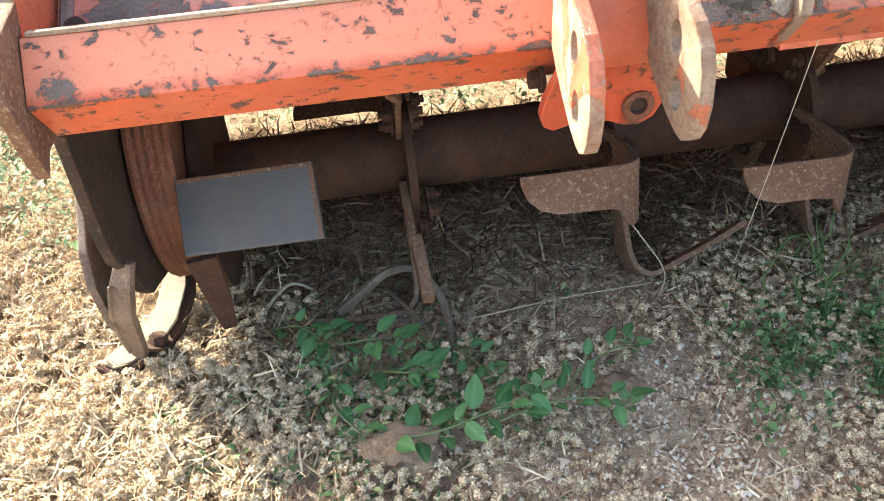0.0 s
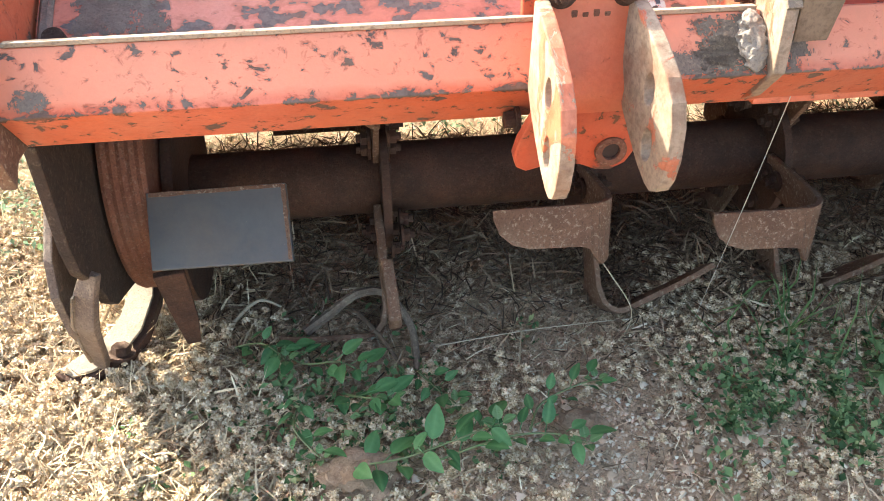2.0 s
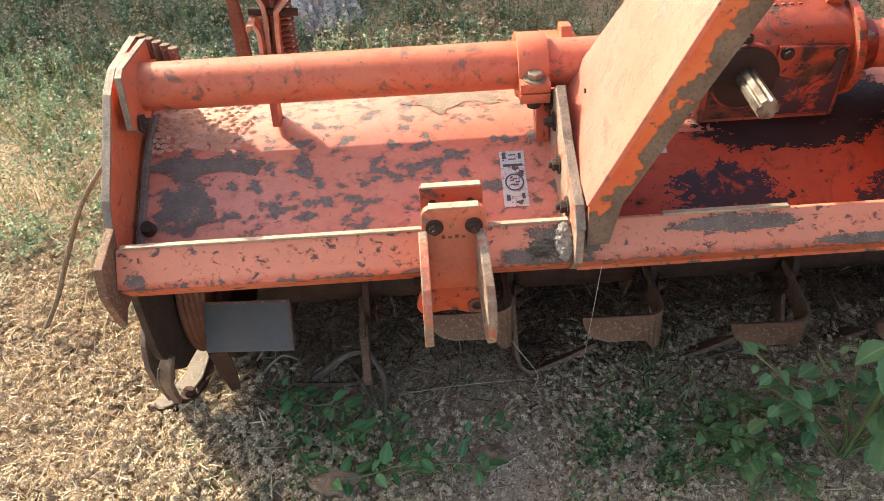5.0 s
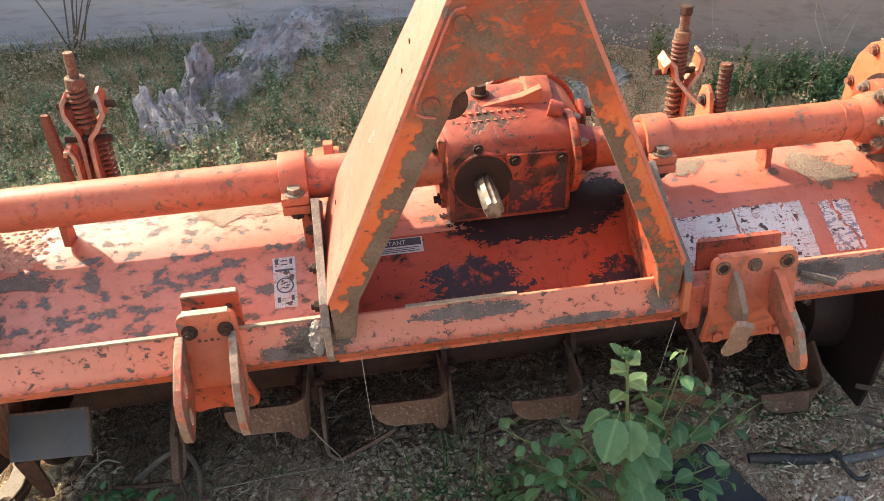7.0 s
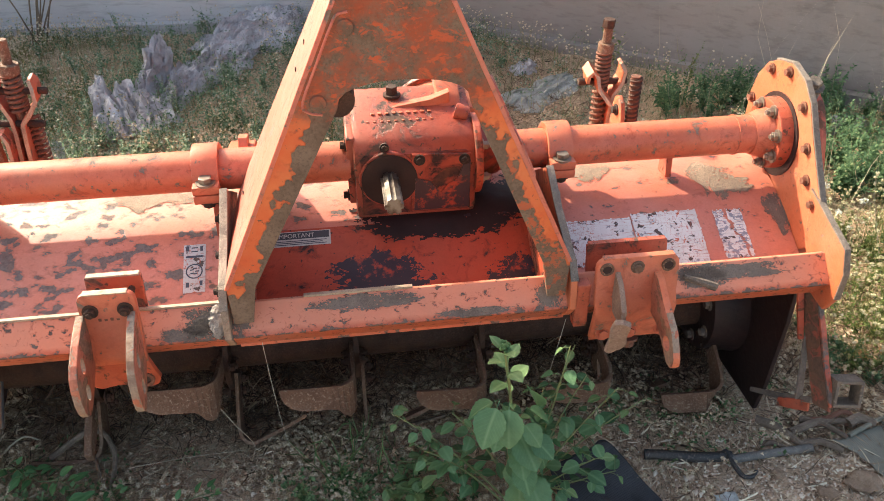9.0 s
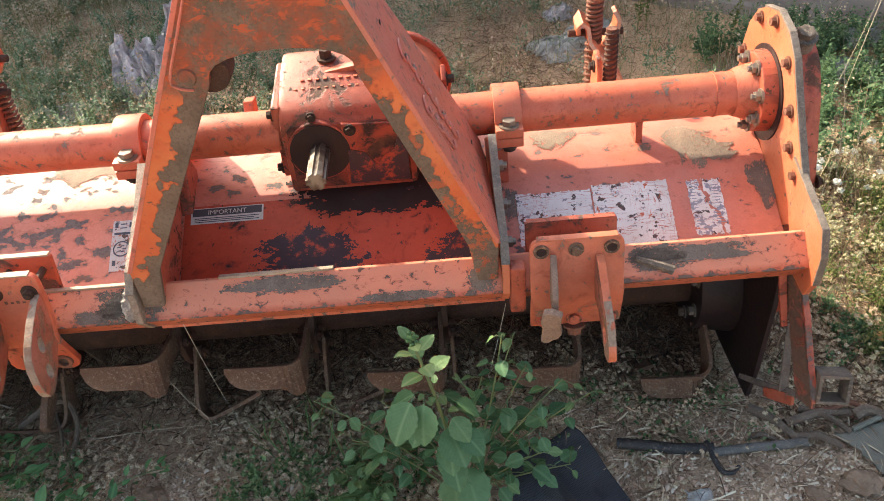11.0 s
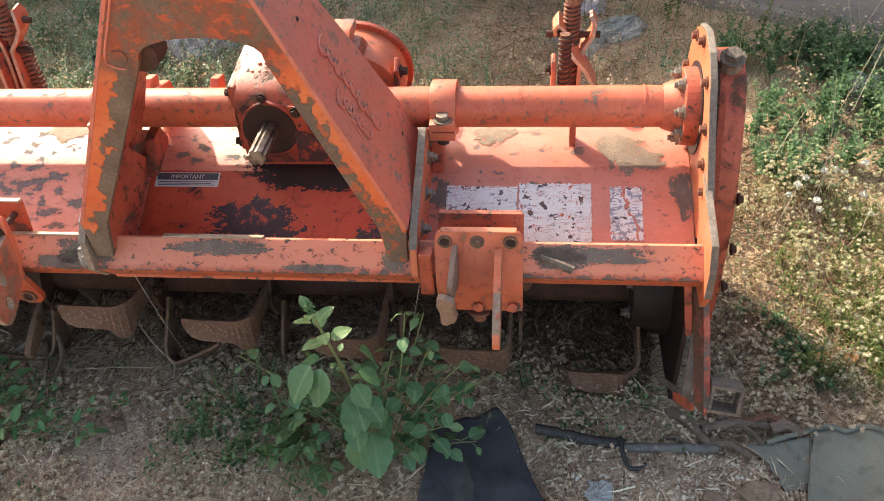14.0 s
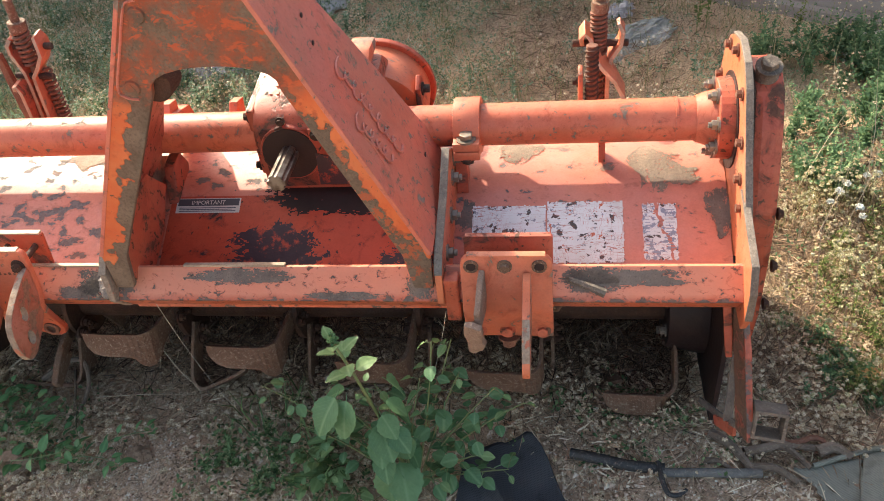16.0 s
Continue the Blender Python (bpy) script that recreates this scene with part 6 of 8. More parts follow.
def strips(name, x, y, z, length, width, rise, mat, label, category, bend=0.3):
    """Flat bent stalks: two quads each."""
    n = len(x)
    a = rng.uniform(0, 2 * np.pi, n)
    d = np.stack([np.cos(a) * np.cos(rise), np.sin(a) * np.cos(rise), np.sin(rise)], 1)
    s = np.stack([-np.sin(a), np.cos(a), rng.normal(0, 0.5, n)], 1) * width[:, None] / 2
    p0 = np.stack([x, y, z], 1)
    mid = p0 + d * length[:, None] * 0.5 + rng.normal(0, bend, (n, 3)) * length[:, None] * 0.15
    end = p0 + d * length[:, None]
    end[:, 2] -= bend * length * 0.25 * (rise > 0.3)
    V = np.stack([p0 - s, p0 + s, mid - s * 0.9, mid + s * 0.9, end], 1).reshape(-1, 3)
    V[:, 2] = np.maximum(V[:, 2], 0.001)
    o = np.arange(n)[:, None] * 5
    Tt = np.concatenate([o + np.array([[0, 1, 3]]), o + np.array([[0, 3, 2]]), o + np.array([[2, 3, 4]])], 1).reshape(-1, 3)
    return tagged(quick_mesh(name, V, Tt, mat), label, category, kind="stuff")


def puffs(name, x, y, z, r, mat, label, category, spikes=34, wide=0.19):
    """Small fluffy flower heads: many thin petals from one centre."""
    n = len(x)
    d = rng.normal(0, 1, (n, spikes, 3))
    d[:, :, 2] = np.abs(d[:, :, 2]) * 0.8 - 0.25
    d /= np.linalg.norm(d, axis=2, keepdims=True)
    s = np.cross(d, rng.normal(0, 1, (n, spikes, 3)))
    s /= np.linalg.norm(s, axis=2, keepdims=True)
    R = r[:, None, None]
    c = np.stack([x, y, z], 1)[:, None]
    tip = c + d * R * rng.uniform(0.85, 1.06, (n, spikes, 1))
    V = np.stack([c - s * R * 0.10 + d * R * 0.15, tip - s * R * wide, tip + s * R * wide, c + s * R * 0.10 + d * R * 0.15], 2).reshape(-1, 3)
    o = np.arange(n * spikes)[:, None] * 4
    Tt = np.concatenate([o + np.array([[0, 1, 2]]), o + np.array([[0, 2, 3]])], 1).reshape(-1, 3)
    core = np.array([(1, 0, 0), (0, 1, 0), (-1, 0, 0), (0, -1, 0), (0, 0, 1), (0, 0, -1)]) * 0.72
    V2 = (c + core[None] * R * rng.uniform(0.8, 1.1, (n, 6, 1))).reshape(-1, 3)
    faces = np.array([(0, 1, 4), (1, 2, 4), (2, 3, 4), (3, 0, 4), (1, 0, 5), (2, 1, 5), (3, 2, 5), (0, 3, 5)])
    T2 = (np.arange(n)[:, None, None] * 6 + faces[None]).reshape(-1, 3) + len(V)
    return tagged(quick_mesh(name, np.concatenate([V, V2]), np.concatenate([Tt, T2]), mat), label, category, kind="stuff")


def leaflets(name, x, y, z, size, mat, label, category, tilt=0.5):
    """Small folded oval leaves: four triangles each."""
    n = len(x)
    a = rng.uniform(0, 2 * np.pi, n)
    e = rng.normal(0.25, tilt, n)
    d = np.stack([np.cos(a) * np.cos(e), np.sin(a) * np.cos(e), np.sin(e)], 1) * size[:, None]
    s = np.stack([-np.sin(a), np.cos(a), rng.normal(0, 0.25, n)], 1) * size[:, None] * rng.uniform(0.2, 0.34, n)[:, None]
    up = np.array([0, 0, 1.0])[None] * size[:, None] * 0.10
    p = np.stack([x, y, z], 1)
    V = np.stack([p, p + d * 0.5 + s + up, p + d * 0.5, p + d * 0.5 - s + up, p + d], 1).reshape(-1, 3)
    V[:, 2] = np.maximum(V[:, 2], 0.001)
    o = np.arange(n)[:, None] * 5
    Tt = np.concatenate([o + np.array([[0, 2, 1]]), o + np.array([[0, 3, 2]]), o + np.array([[1, 2, 4]]), o + np.array([[2, 3, 4]])], 1).reshape(-1, 3)
    return tagged(quick_mesh(name, V, Tt, mat), label, category, kind="stuff")


def herbs(name, x, y, high, mat, label, stems=7, leaves=11, size=0.016, lean=0.45):
    """Branching herbs: stems leaning out from one root, with leaves set along them."""
    n = len(x)
    m = n * stems
    px, py, hh = np.repeat(x, stems), np.repeat(y, stems), np.repeat(high, stems) * rng.uniform(0.55, 1.1, m)
    az, tl = rng.uniform(0, 2 * np.pi, m), np.abs(rng.normal(0, lean, m))
    dx, dy = np.cos(az) * np.sin(tl) * hh, np.sin(az) * np.sin(tl) * hh
    up = np.cos(tl) * hh
    stems_ob = strips(name + "_stems", px, py, lump(px, py), hh, np.full(m, 0.0016), np.full(m, 0.0), mat, "thin stems of " + label, "weeds", 0.0)
    root = np.stack([px, py, lump(px, py)], 1)
    tip = root + np.stack([dx, dy, up], 1)
    mid = root + np.stack([dx * 0.35, dy * 0.35, up * 0.58], 1)
    wide = np.stack([-np.sin(az), np.cos(az), np.zeros(m)], 1) * 0.0009
    co = np.stack([root - wide, root + wide, mid - wide, mid + wide, tip], 1).reshape(-1).astype(np.float32)
    stems_ob.data.vertices.foreach_set("co", co)
    stems_ob.data.update()
    t = rng.uniform(0.22, 1.0, (m, leaves))
    bow = t ** 1.6
    lx, ly = px[:, None] + dx[:, None] * bow, py[:, None] + dy[:, None] * bow
    lz = lump(px, py)[:, None] + up[:, None] * (t + 0.16 * t * (1 - t))
    sz = size * rng.uniform(0.55, 1.25, (m, leaves)) * (1.15 - 0.55 * t)
    return leaflets(name, lx.ravel(), ly.ravel(), lz.ravel(), sz.ravel(), mat, label, "weeds", 0.45)


def left_open(x, y):
    """1 on the open ground beside the left end."""
    return 1 / (1 + np.exp((x + 0.90) * 22))


def bare_path(x, y):
    """1 where the trodden bare soil lies in front of the machine and at the right corner."""
    a = np.exp(-(((x + 0.35) / 0.27) ** 2 + ((y + 0.36) / 0.17) ** 2) ** 2)
    b = np.exp(-(((x - 0.80) / 0.34) ** 2 + ((y + 0.40) / 0.14) ** 2))
    c = 0.85 * np.exp(-(((x - 0.60) / 0.45) ** 2 + ((y - 1.55) / 0.50) ** 2) ** 2)
    return np.clip(a * 1.1 + b * 1.1 + c, 0, 1)


def off_net(x, y):
    """0 where the black shade net covers the ground."""
    return 1.0 - ((x > 0.265) & (y < -0.215) & (x < 0.455 + 0.43 * (-0.21 - y)))


def straw_keep(x, y):
    return off_net(x, y) * np.clip((0.35 + 0.65 * dens_mask(x, y, 1)) * (1 - 0.85 * bare_path(x, y)) + 0.5 * left_open(x, y), 0, 1) * np.where((x > 0.93) & (y > 0.5), 0.4, 1.0) * np.where((x > -0.85) & (x < 1.4) & (y < 0.1), 0.48, 1.0)


x, y = scatter(25000, -1.0, 1.1, -0.62, 0.35, lambda x, y: 0.45 + 0.55 * dens_mask(x, y, 21, 4) - 0.55 * bare_path(x, y))
n = len(x)
strips("fine_brown_litter", x, y, lump(x, y) + rng.uniform(0.001, 0.010, n), rng.uniform(0.006, 0.035, n), rng.uniform(0.0007, 0.0016, n), np.abs(rng.normal(0.05, 0.25, n)), BROWN_BITS, "fine brown litter trodden into the soil", "litter")
gx_, gy_ = scatter(90000, -1.0, 1.5, -0.66, 0.2, lambda x, y: 0.28 + 0.72 * bare_path(x, y))
n = len(gx_)
sz = rng.uniform(0.0014, 0.0046, n) * np.where(rng.uniform(0, 1, n) > 0.96, 2.2, 1.0)
base = np.array([(1, 0, 0), (-0.5, 0.87, 0), (-0.5, -0.87, 0), (0.1, 0.0, 0.9)])
V = (base[None] * sz[:, None, None] * rng.uniform(0.6, 1.3, (n, 4, 1)) + np.stack([gx_, gy_, lump(gx_, gy_)], 1)[:, None]).reshape(-1, 3)
Tt = (np.arange(n)[:, None, None] * 4 + np.array([(0, 1, 3), (1, 2, 3), (2, 0, 3)])[None]).reshape(-1, 3)
tagged(quick_mesh("fine_gravel", V, Tt, GRAVEL), "fine gravel and crumbs of dry soil", "gravel", kind="stuff")
# Stalk mat whose dark tones also stand for shade under the machine.
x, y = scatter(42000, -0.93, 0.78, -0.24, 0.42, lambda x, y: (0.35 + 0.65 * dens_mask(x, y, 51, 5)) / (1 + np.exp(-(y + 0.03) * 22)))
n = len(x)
strips("dead_stalk_mat", x, y, lump(x, y) + rng.uniform(0.001, 0.022, n), rng.uniform(0.015, 0.07, n), rng.uniform(0.0012, 0.0030, n), np.abs(rng.normal(0.10, 0.3, n)), SHADED_STALK, "mat of dead brown stalks under the machine, darkened for its shade", "litter")
x, y = scatter(16000, 0.88, 1.75, -0.26, 0.95, lambda x, y: (0.35 + 0.65 * dens_mask(x, y, 88, 5)) / (1 + np.exp((x - 1.22 - 0.2 * y) * 9)))
n = len(x)
strips("dead_stalks", x, y, lump(x, y) + rng.uniform(0.001, 0.020, n), rng.uniform(0.02, 0.10, n), rng.uniform(0.0012, 0.0030, n), np.abs(rng.normal(0.12, 0.3, n)), DEAD_STALK, "dead brown stalks beside the machine's end", "litter")
x, y = scatter(15000, -0.1, 1.25, 0.75, 2.3, lambda x, y: (0.25 + 0.75 * dens_mask(x, y, 93, 5)) * np.clip(1.3 * bare_path(x, y), 0, 1))
n = len(x)
strips("trodden_stalks", x, y, lump(x, y) + rng.uniform(0.001, 0.016, n), rng.uniform(0.02, 0.09, n), rng.uniform(0.0012, 0.0028, n), np.abs(rng.normal(0.10, 0.25, n)), DEAD_STALK, "trodden brown stalks on the bare patch behind", "litter")
x, y = scatter(1300, 0.25, 1.5, -0.62, -0.02, lambda x, y: (0.3 + 0.7 * dens_mask(x, y, 41, 4)) * off_net(x, y))
n = len(x)
strips("twig_litter", x, y, lump(x, y) + rng.uniform(0.002, 0.012, n), rng.uniform(0.015, 0.07, n), rng.uniform(0.0012, 0.0034, n), np.abs(rng.normal(0.05, 0.15, n)), BROWN_BITS, "broken brown twigs and dead leaves on soil", "litter")
x, y = scatter(15000, -0.35, 1.35, -0.60, 0.12, lambda x, y: (0.2 + 0.8 * dens_mask(x, y, 71, 6)) * (1 - 0.5 * bare_path(x, y)) * off_net(x, y))
n = len(x)
strips("leaf_crumbs", x, y, lump(x, y) + rng.uniform(0.002, 0.009, n), rng.uniform(0.004, 0.014, n), rng.uniform(0.0018, 0.0045, n), np.abs(rng.normal(0.15, 0.35, n)), BROWN_BITS, "pale crumbs of dead leaves on dark soil", "litter")
x, y = scatter(95000, -2.1, 2.3, -0.75, 2.5, straw_keep)
n = len(x)
strips("dry_straw_litter", x, y, lump(x, y) + rng.uniform(0.001, 0.014, n), rng.uniform(0.015, 0.075, n), rng.uniform(0.0008, 0.0022, n), np.abs(rng.normal(0.05, 0.22, n)), STRAW, "dry straw and dead stalks lying on soil", "litter")
x, y = scatter(42000, -2.0, -0.72, -0.75, 0.55, lambda x, y: left_open(x, y) / (1 + np.exp((y - 0.32) * 14)) * (0.55 + 0.45 * dens_mask(x, y, 2)))
n = len(x)
strips("dry_straw_litter", x, y, lump(x, y) + rng.uniform(0.003, 0.025, n), rng.uniform(0.015, 0.055, n), rng.uniform(0.001, 0.0026, n), np.abs(rng.normal(0.25, 0.4, n)), STRAW, "dense dry straw mat beside the machine", "litter")


def clumps(n, per, spread, x0, x1, y0, y1, keep):
    """Points in rounded clumps, and how near each lies to its clump's middle."""
    cx, cy = scatter(n, x0, x1, y0, y1, keep)
    m = len(cx)
    k = rng.poisson(per, m) + 1
    idx = np.repeat(np.arange(m), k)
    size = rng.uniform(0.6, 1.5, m)[idx] * spread
    a, q = rng.uniform(0, 2 * np.pi, len(idx)), np.sqrt(rng.uniform(0, 1, len(idx)))
    return cx[idx] + np.cos(a) * q * size, cy[idx] + np.sin(a) * q * size, 1 - q, size


def front_heads(x, y):
    return (0.25 + 0.75 * dens_mask(x, y, 3, 3.0)) * (1 - 0.85 * bare_path(x, y)) * off_net(x, y) * (x < 0.95) / (1 + np.exp((x - 0.35) * 6)) ** 0.7


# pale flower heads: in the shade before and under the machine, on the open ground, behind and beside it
# Heads under the machine take darker browns than those in front.
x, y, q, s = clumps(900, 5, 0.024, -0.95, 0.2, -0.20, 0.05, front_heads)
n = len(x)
puffs("brown_seed_heads", x, y, lump(x, y) + 0.003 + rng.uniform(0, 0.014, n), rng.uniform(0.0028, 0.0050, n), HEADS_DARK, "small brown seed heads under the machine", "flowers", 38)
x, y, q, s = clumps(1050, 5, 0.026, -1.0, -0.12, -0.6, -0.17, front_heads)
n = len(x)
puffs("pale_seed_heads", x, y, lump(x, y) + 0.004 + rng.uniform(0, 0.022, n), rng.uniform(0.0036, 0.0072, n), HEADS, "small pale dried flower heads on trodden soil", "flowers", 38)
x, y, q, s = clumps(2300, 4, 0.024, -0.3, 1.0, -0.6, 0.02, front_heads)
n = len(x)
puffs("dried_flower_heads", x, y, lump(x, y) + 0.004 + rng.uniform(0, 0.020, n), rng.uniform(0.0032, 0.0064, n), HEADS, "small pale dried flower heads before the machine", "flowers")
x, y, q, s = clumps(130, 4, 0.02, 0.35, 0.95, -0.3, -0.05, lambda x, y: np.exp(-(((x - 0.66) / 0.20) ** 2 + ((y + 0.17) / 0.09) ** 2)))
n = len(x)
puffs("white_weed_flowers", x, y, lump(x, y) + 0.02 + rng.uniform(0, 0.035, n), rng.uniform(0.0028, 0.0045, n), HEADS, "tiny white flowers on low weeds", "flowers", 20)
x, y, q, s = clumps(3400, 5, 0.024, -2.0, -0.80, -0.7, 0.6, lambda x, y: left_open(x, y) / (1 + np.exp((y - 0.36) * 12)) * (0.35 + 0.65 * dens_mask(x, y, 2, 2.5)))
n = len(x)
puffs("sunlit_flower_heads", x, y, lump(x, y) + 0.008 + 0.02 * q + rng.uniform(0, 0.015, n), rng.uniform(0.0045, 0.0080, n), HEADS, "dense dried flower heads on open ground", "flowers")
x, y, q, s = clumps(5200, 6, 0.035, -2.2, 2.4, 0.45, 2.5, lambda x, y: dens_mask(x, y, 5, 2.0) * (1 - bare_path(x, y)) * np.where(x > 0.9, 0.3, np.where(x > -0.2, 0.6, 1.0)))
n = len(x)
tall = rng.uniform(0.02, 0.13, n)
puffs("weed_flower_heads", x, y, lump(x, y) + tall, rng.uniform(0.0032, 0.0062, n), HEADS, "small pale flower heads in the weeds behind", "flowers", 12, 0.28)
strips("flower_stalks", x, y, lump(x, y), tall, np.full(n, 0.0012), np.full(n, 1.45), WEED_DRY, "thin flower stalks", "weeds", 0.12)
x, y, q, s = clumps(300, 5, 0.03, 0.90, 1.25, -0.22, 0.60, lambda x, y: 0.25 + 0.75 * dens_mask(x, y, 97, 5))
n = len(x)
puffs("shaded_flower_heads", x, y, lump(x, y) + rng.uniform(0.006, 0.045, n), rng.uniform(0.0035, 0.0062, n), HEADS, "pale flower heads in the shade beside the machine", "flowers", 30)
x, y, q, s = clumps(800, 8, 0.042, 0.95, 2.3, -0.12, 0.62, lambda x, y: (0.25 + 0.75 * dens_mask(x, y, 12, 4)) / (1 + np.exp(-(x - 1.07 + 0.1 * y) * 16)))
n = len(x)
tall = rng.uniform(0.02, 0.15, n) * np.clip((x - 0.93) * 5, 0.15, 1)
puffs("roadside_flower_heads", x, y, lump(x, y) + tall, rng.uniform(0.0038, 0.0070, n), HEADS_SUN, "pale flower heads in sunlit weeds", "flowers")
strips("flower_stalks", x, y, lump(x, y), tall, np.full(n, 0.0013), np.full(n, 1.45), WEED_DRY, "thin flower stalks", "weeds", 0.12)


def weed_keep(x, y):
    back = dens_mask(x, y, 7, 1.6) * (0.95 / (1 + np.exp(-(y - 0.55) * 7))) * (1 - 0.85 * bare_path(x, y))
    right = (0.55 * dens_mask(x, y, 8, 2.6) + 0.45 / (1 + np.exp(-(y - 0.35) * 12))) / (1 + np.exp(-(x - 0.98) * 14)) * (y > -0.05)
    far_left = (0.3 + 0.7 * dens_mask(x, y, 9, 2.5)) * (x < -1.04) / (1 + np.exp(-(y - 0.28) * 14))
    return np.clip(np.maximum.reduce([back, right, far_left]), 0, 1)


x, y, q, s = clumps(4600, 44, 0.055, -2.4, 2.6, 0.0, 2.55, weed_keep)
n = len(x)
h = (0.012 + 0.085 * q * rng.uniform(0.5, 1.2, n)) * np.where(x > 1.0, 1.5, 1.0)
thin = (x < 1.0) | (rng.uniform(0, 1, n) < 0.30)
x, y, h = x[thin], y[thin], h[thin]
side = x > 1.0
leaflets("leafy_weeds", x[side], y[side], (lump(x, y) + h)[side], rng.uniform(0.004, 0.012, side.sum()), BUSH, "dark green leafy weeds beside the machine", "weeds")
x, y, h = x[~side], y[~side], h[~side]
n = len(x)
leaflets("low_weeds", x, y, lump(x, y) + h, rng.uniform(0.006, 0.016, n), WEED_BACK, "clumps of low green weeds growing through litter", "weeds")


def front_weeds(x, y):
    return 0.75 * np.exp(-(((x + 0.68) / 0.15) ** 2 + ((y + 0.24) / 0.12) ** 2)) + 0.8 * np.exp(-(((x + 0.08) / 0.16) ** 2 + ((y + 0.30) / 0.10) ** 2)) + 0.22 * np.exp(-(((x - 0.66) / 0.20) ** 2 + ((y + 0.16) / 0.09) ** 2))


x, y, q, s = clumps(1900, 16, 0.03, -1.0, 1.0, -0.55, 0.0, front_weeds)
n = len(x)
leaflets("front_weeds", x, y, lump(x, y) + 0.006 + 0.035 * q * rng.uniform(0.4, 1.2, n), rng.uniform(0.006, 0.016, n), WEED, "small green weeds in the shade before the machine", "weeds")
x, y = scatter(46, -0.26, 0.06, -0.40, -0.20, lambda x, y: np.exp(-(((x + 0.10) / 0.11) ** 2 + ((y + 0.29) / 0.08) ** 2)))
herbs("bright_herbs", x, y, rng.uniform(0.03, 0.075, len(x)), WEED, "bright green small weeds beside the plant", 6, 9, 0.014, 0.7)
x, y, q, s = clumps(90, 16, 0.028, 0.40, 0.92, -0.32, 0.02, lambda x, y: np.exp(-(((x - 0.63) / 0.15) ** 2 + ((y + 0.16) / 0.10) ** 2)))
n = len(x)
leaflets("front_weeds", x, y, lump(x, y) + 0.006 + 0.03 * q * rng.uniform(0.4, 1.2, n), rng.uniform(0.006, 0.013, n), WEED, "small green weeds in the shade beside the stand", "weeds")
x, y = scatter(70, 0.97, 1.18, -0.14, 0.14, lambda x, y: np.exp(-(((x - 1.07) / 0.09) ** 2 + ((y - 0.02 + 0.8 * (x - 1.07)) / 0.12) ** 2)))
herbs("shaded_herbs", x, y, rng.uniform(0.03, 0.065, len(x)), BUSH, "low blue-green weeds in the machine's shade", 7, 9, 0.013, 0.9)
x, y = scatter(400, 1.14, 2.4, 0.62, 1.45, lambda x, y: 0.30 + 0.70 * dens_mask(x, y, 17, 3))
herbs("leafy_bushes", x, y, rng.uniform(0.08, 0.19, len(x)), BUSH, "clumps of taller blue-green leafy weeds", 9, 20, 0.021, 0.5)
x, y = scatter(620, 1.06, 2.3, -0.10, 0.52, lambda x, y: (0.15 + 0.75 * dens_mask(x, y, 61, 4)) / (1 + np.exp(-(x - 1.16) * 18)))
herbs("sunlit_herbs", x, y, rng.uniform(0.05, 0.13, len(x)), WEED_SUN, "low green weeds among the flower heads", 6, 9, 0.014, 0.7)
x, y, q, s = clumps(110, 30, 0.05, 0.98, 2.5, -0.1, 0.35, lambda x, y: 0.3 + 0.7 * dens_mask(x, y, 12, 3))
n = len(x)
leaflets("yellow_weeds", x, y, lump(x, y) + 0.01 + 0.10 * q * rng.uniform(0.4, 1.2, n), rng.uniform(0.004, 0.012, n), WEED_DRY, "yellowing dry weeds in the sun", "weeds")
x, y, q, s = clumps(330, 22, 0.05, 0.99, 2.2, -0.14, 0.42, lambda x, y: (0.2 + 0.8 * dens_mask(x, y, 61, 4)) / (1 + np.exp(-(x - 1.14) * 18)))
n = len(x)
leaflets("flowering_weeds", x, y, lump(x, y) + 0.008 + 0.075 * q * rng.uniform(0.4, 1.2, n), rng.uniform(0.005, 0.013, n), WEED_SUN, "low green weeds under the flower heads", "weeds")
x, y = scatter(820, -2.4, 1.1, 0.75, 2.5, lambda x, y: np.where(x > -0.2, 0.14, 1.0) * dens_mask(x, y, 7, 1.6) * (1 - 0.9 * bare_path(x, y)))
herbs("back_herbs", x, y, rng.uniform(0.07, 0.18, len(x)), WEED_BACK, "green leafy weeds between the machine and the wall", 7, 14, 0.017, 0.6)
x, y = scatter(30, -2.5, -1.85, 2.3, 2.85)
herbs("wall_bushes", x, y, rng.uniform(0.3, 0.55, len(x)), BUSH, "taller green weeds against the wall", 9, 26, 0.026, 0.4)
x, y = np.array([0.98, 1.02, 1.30]), np.array([1.62, 1.66, 1.50])
herbs("upright_weeds", x, y, np.array([0.30, 0.24, 0.26]), WEED_SUN, "slender yellow-green upright weeds near the wall", 4, 22, 0.020, 0.15)
x, y = scatter(14000, -2.3, 2.6, 0.5, 2.5, lambda x, y: dens_mask(x, y, 14, 1.7) * np.where(x > 0.9, 0.5, 1.0) * (1 - 0.7 * bare_path(x, y)))
n = len(x)
strips("weed_stems", x, y, lump(x, y), rng.uniform(0.05, 0.20, n), rng.uniform(0.0012, 0.0022, n), rng.uniform(0.7, 1.5, n), WEED_DRY, "thin upright weed stems", "weeds", 0.5)
x, y = scatter(120, 1.0, 2.2, 0.1, 1.5)
n = len(x)
strips("tall_dry_stems", x, y, lump(x, y), rng.uniform(0.25, 0.6, n), rng.uniform(0.0012, 0.002, n), rng.uniform(1.0, 1.45, n), PALE_STRAW, "tall thin dry grass stems", "weeds", 0.3)
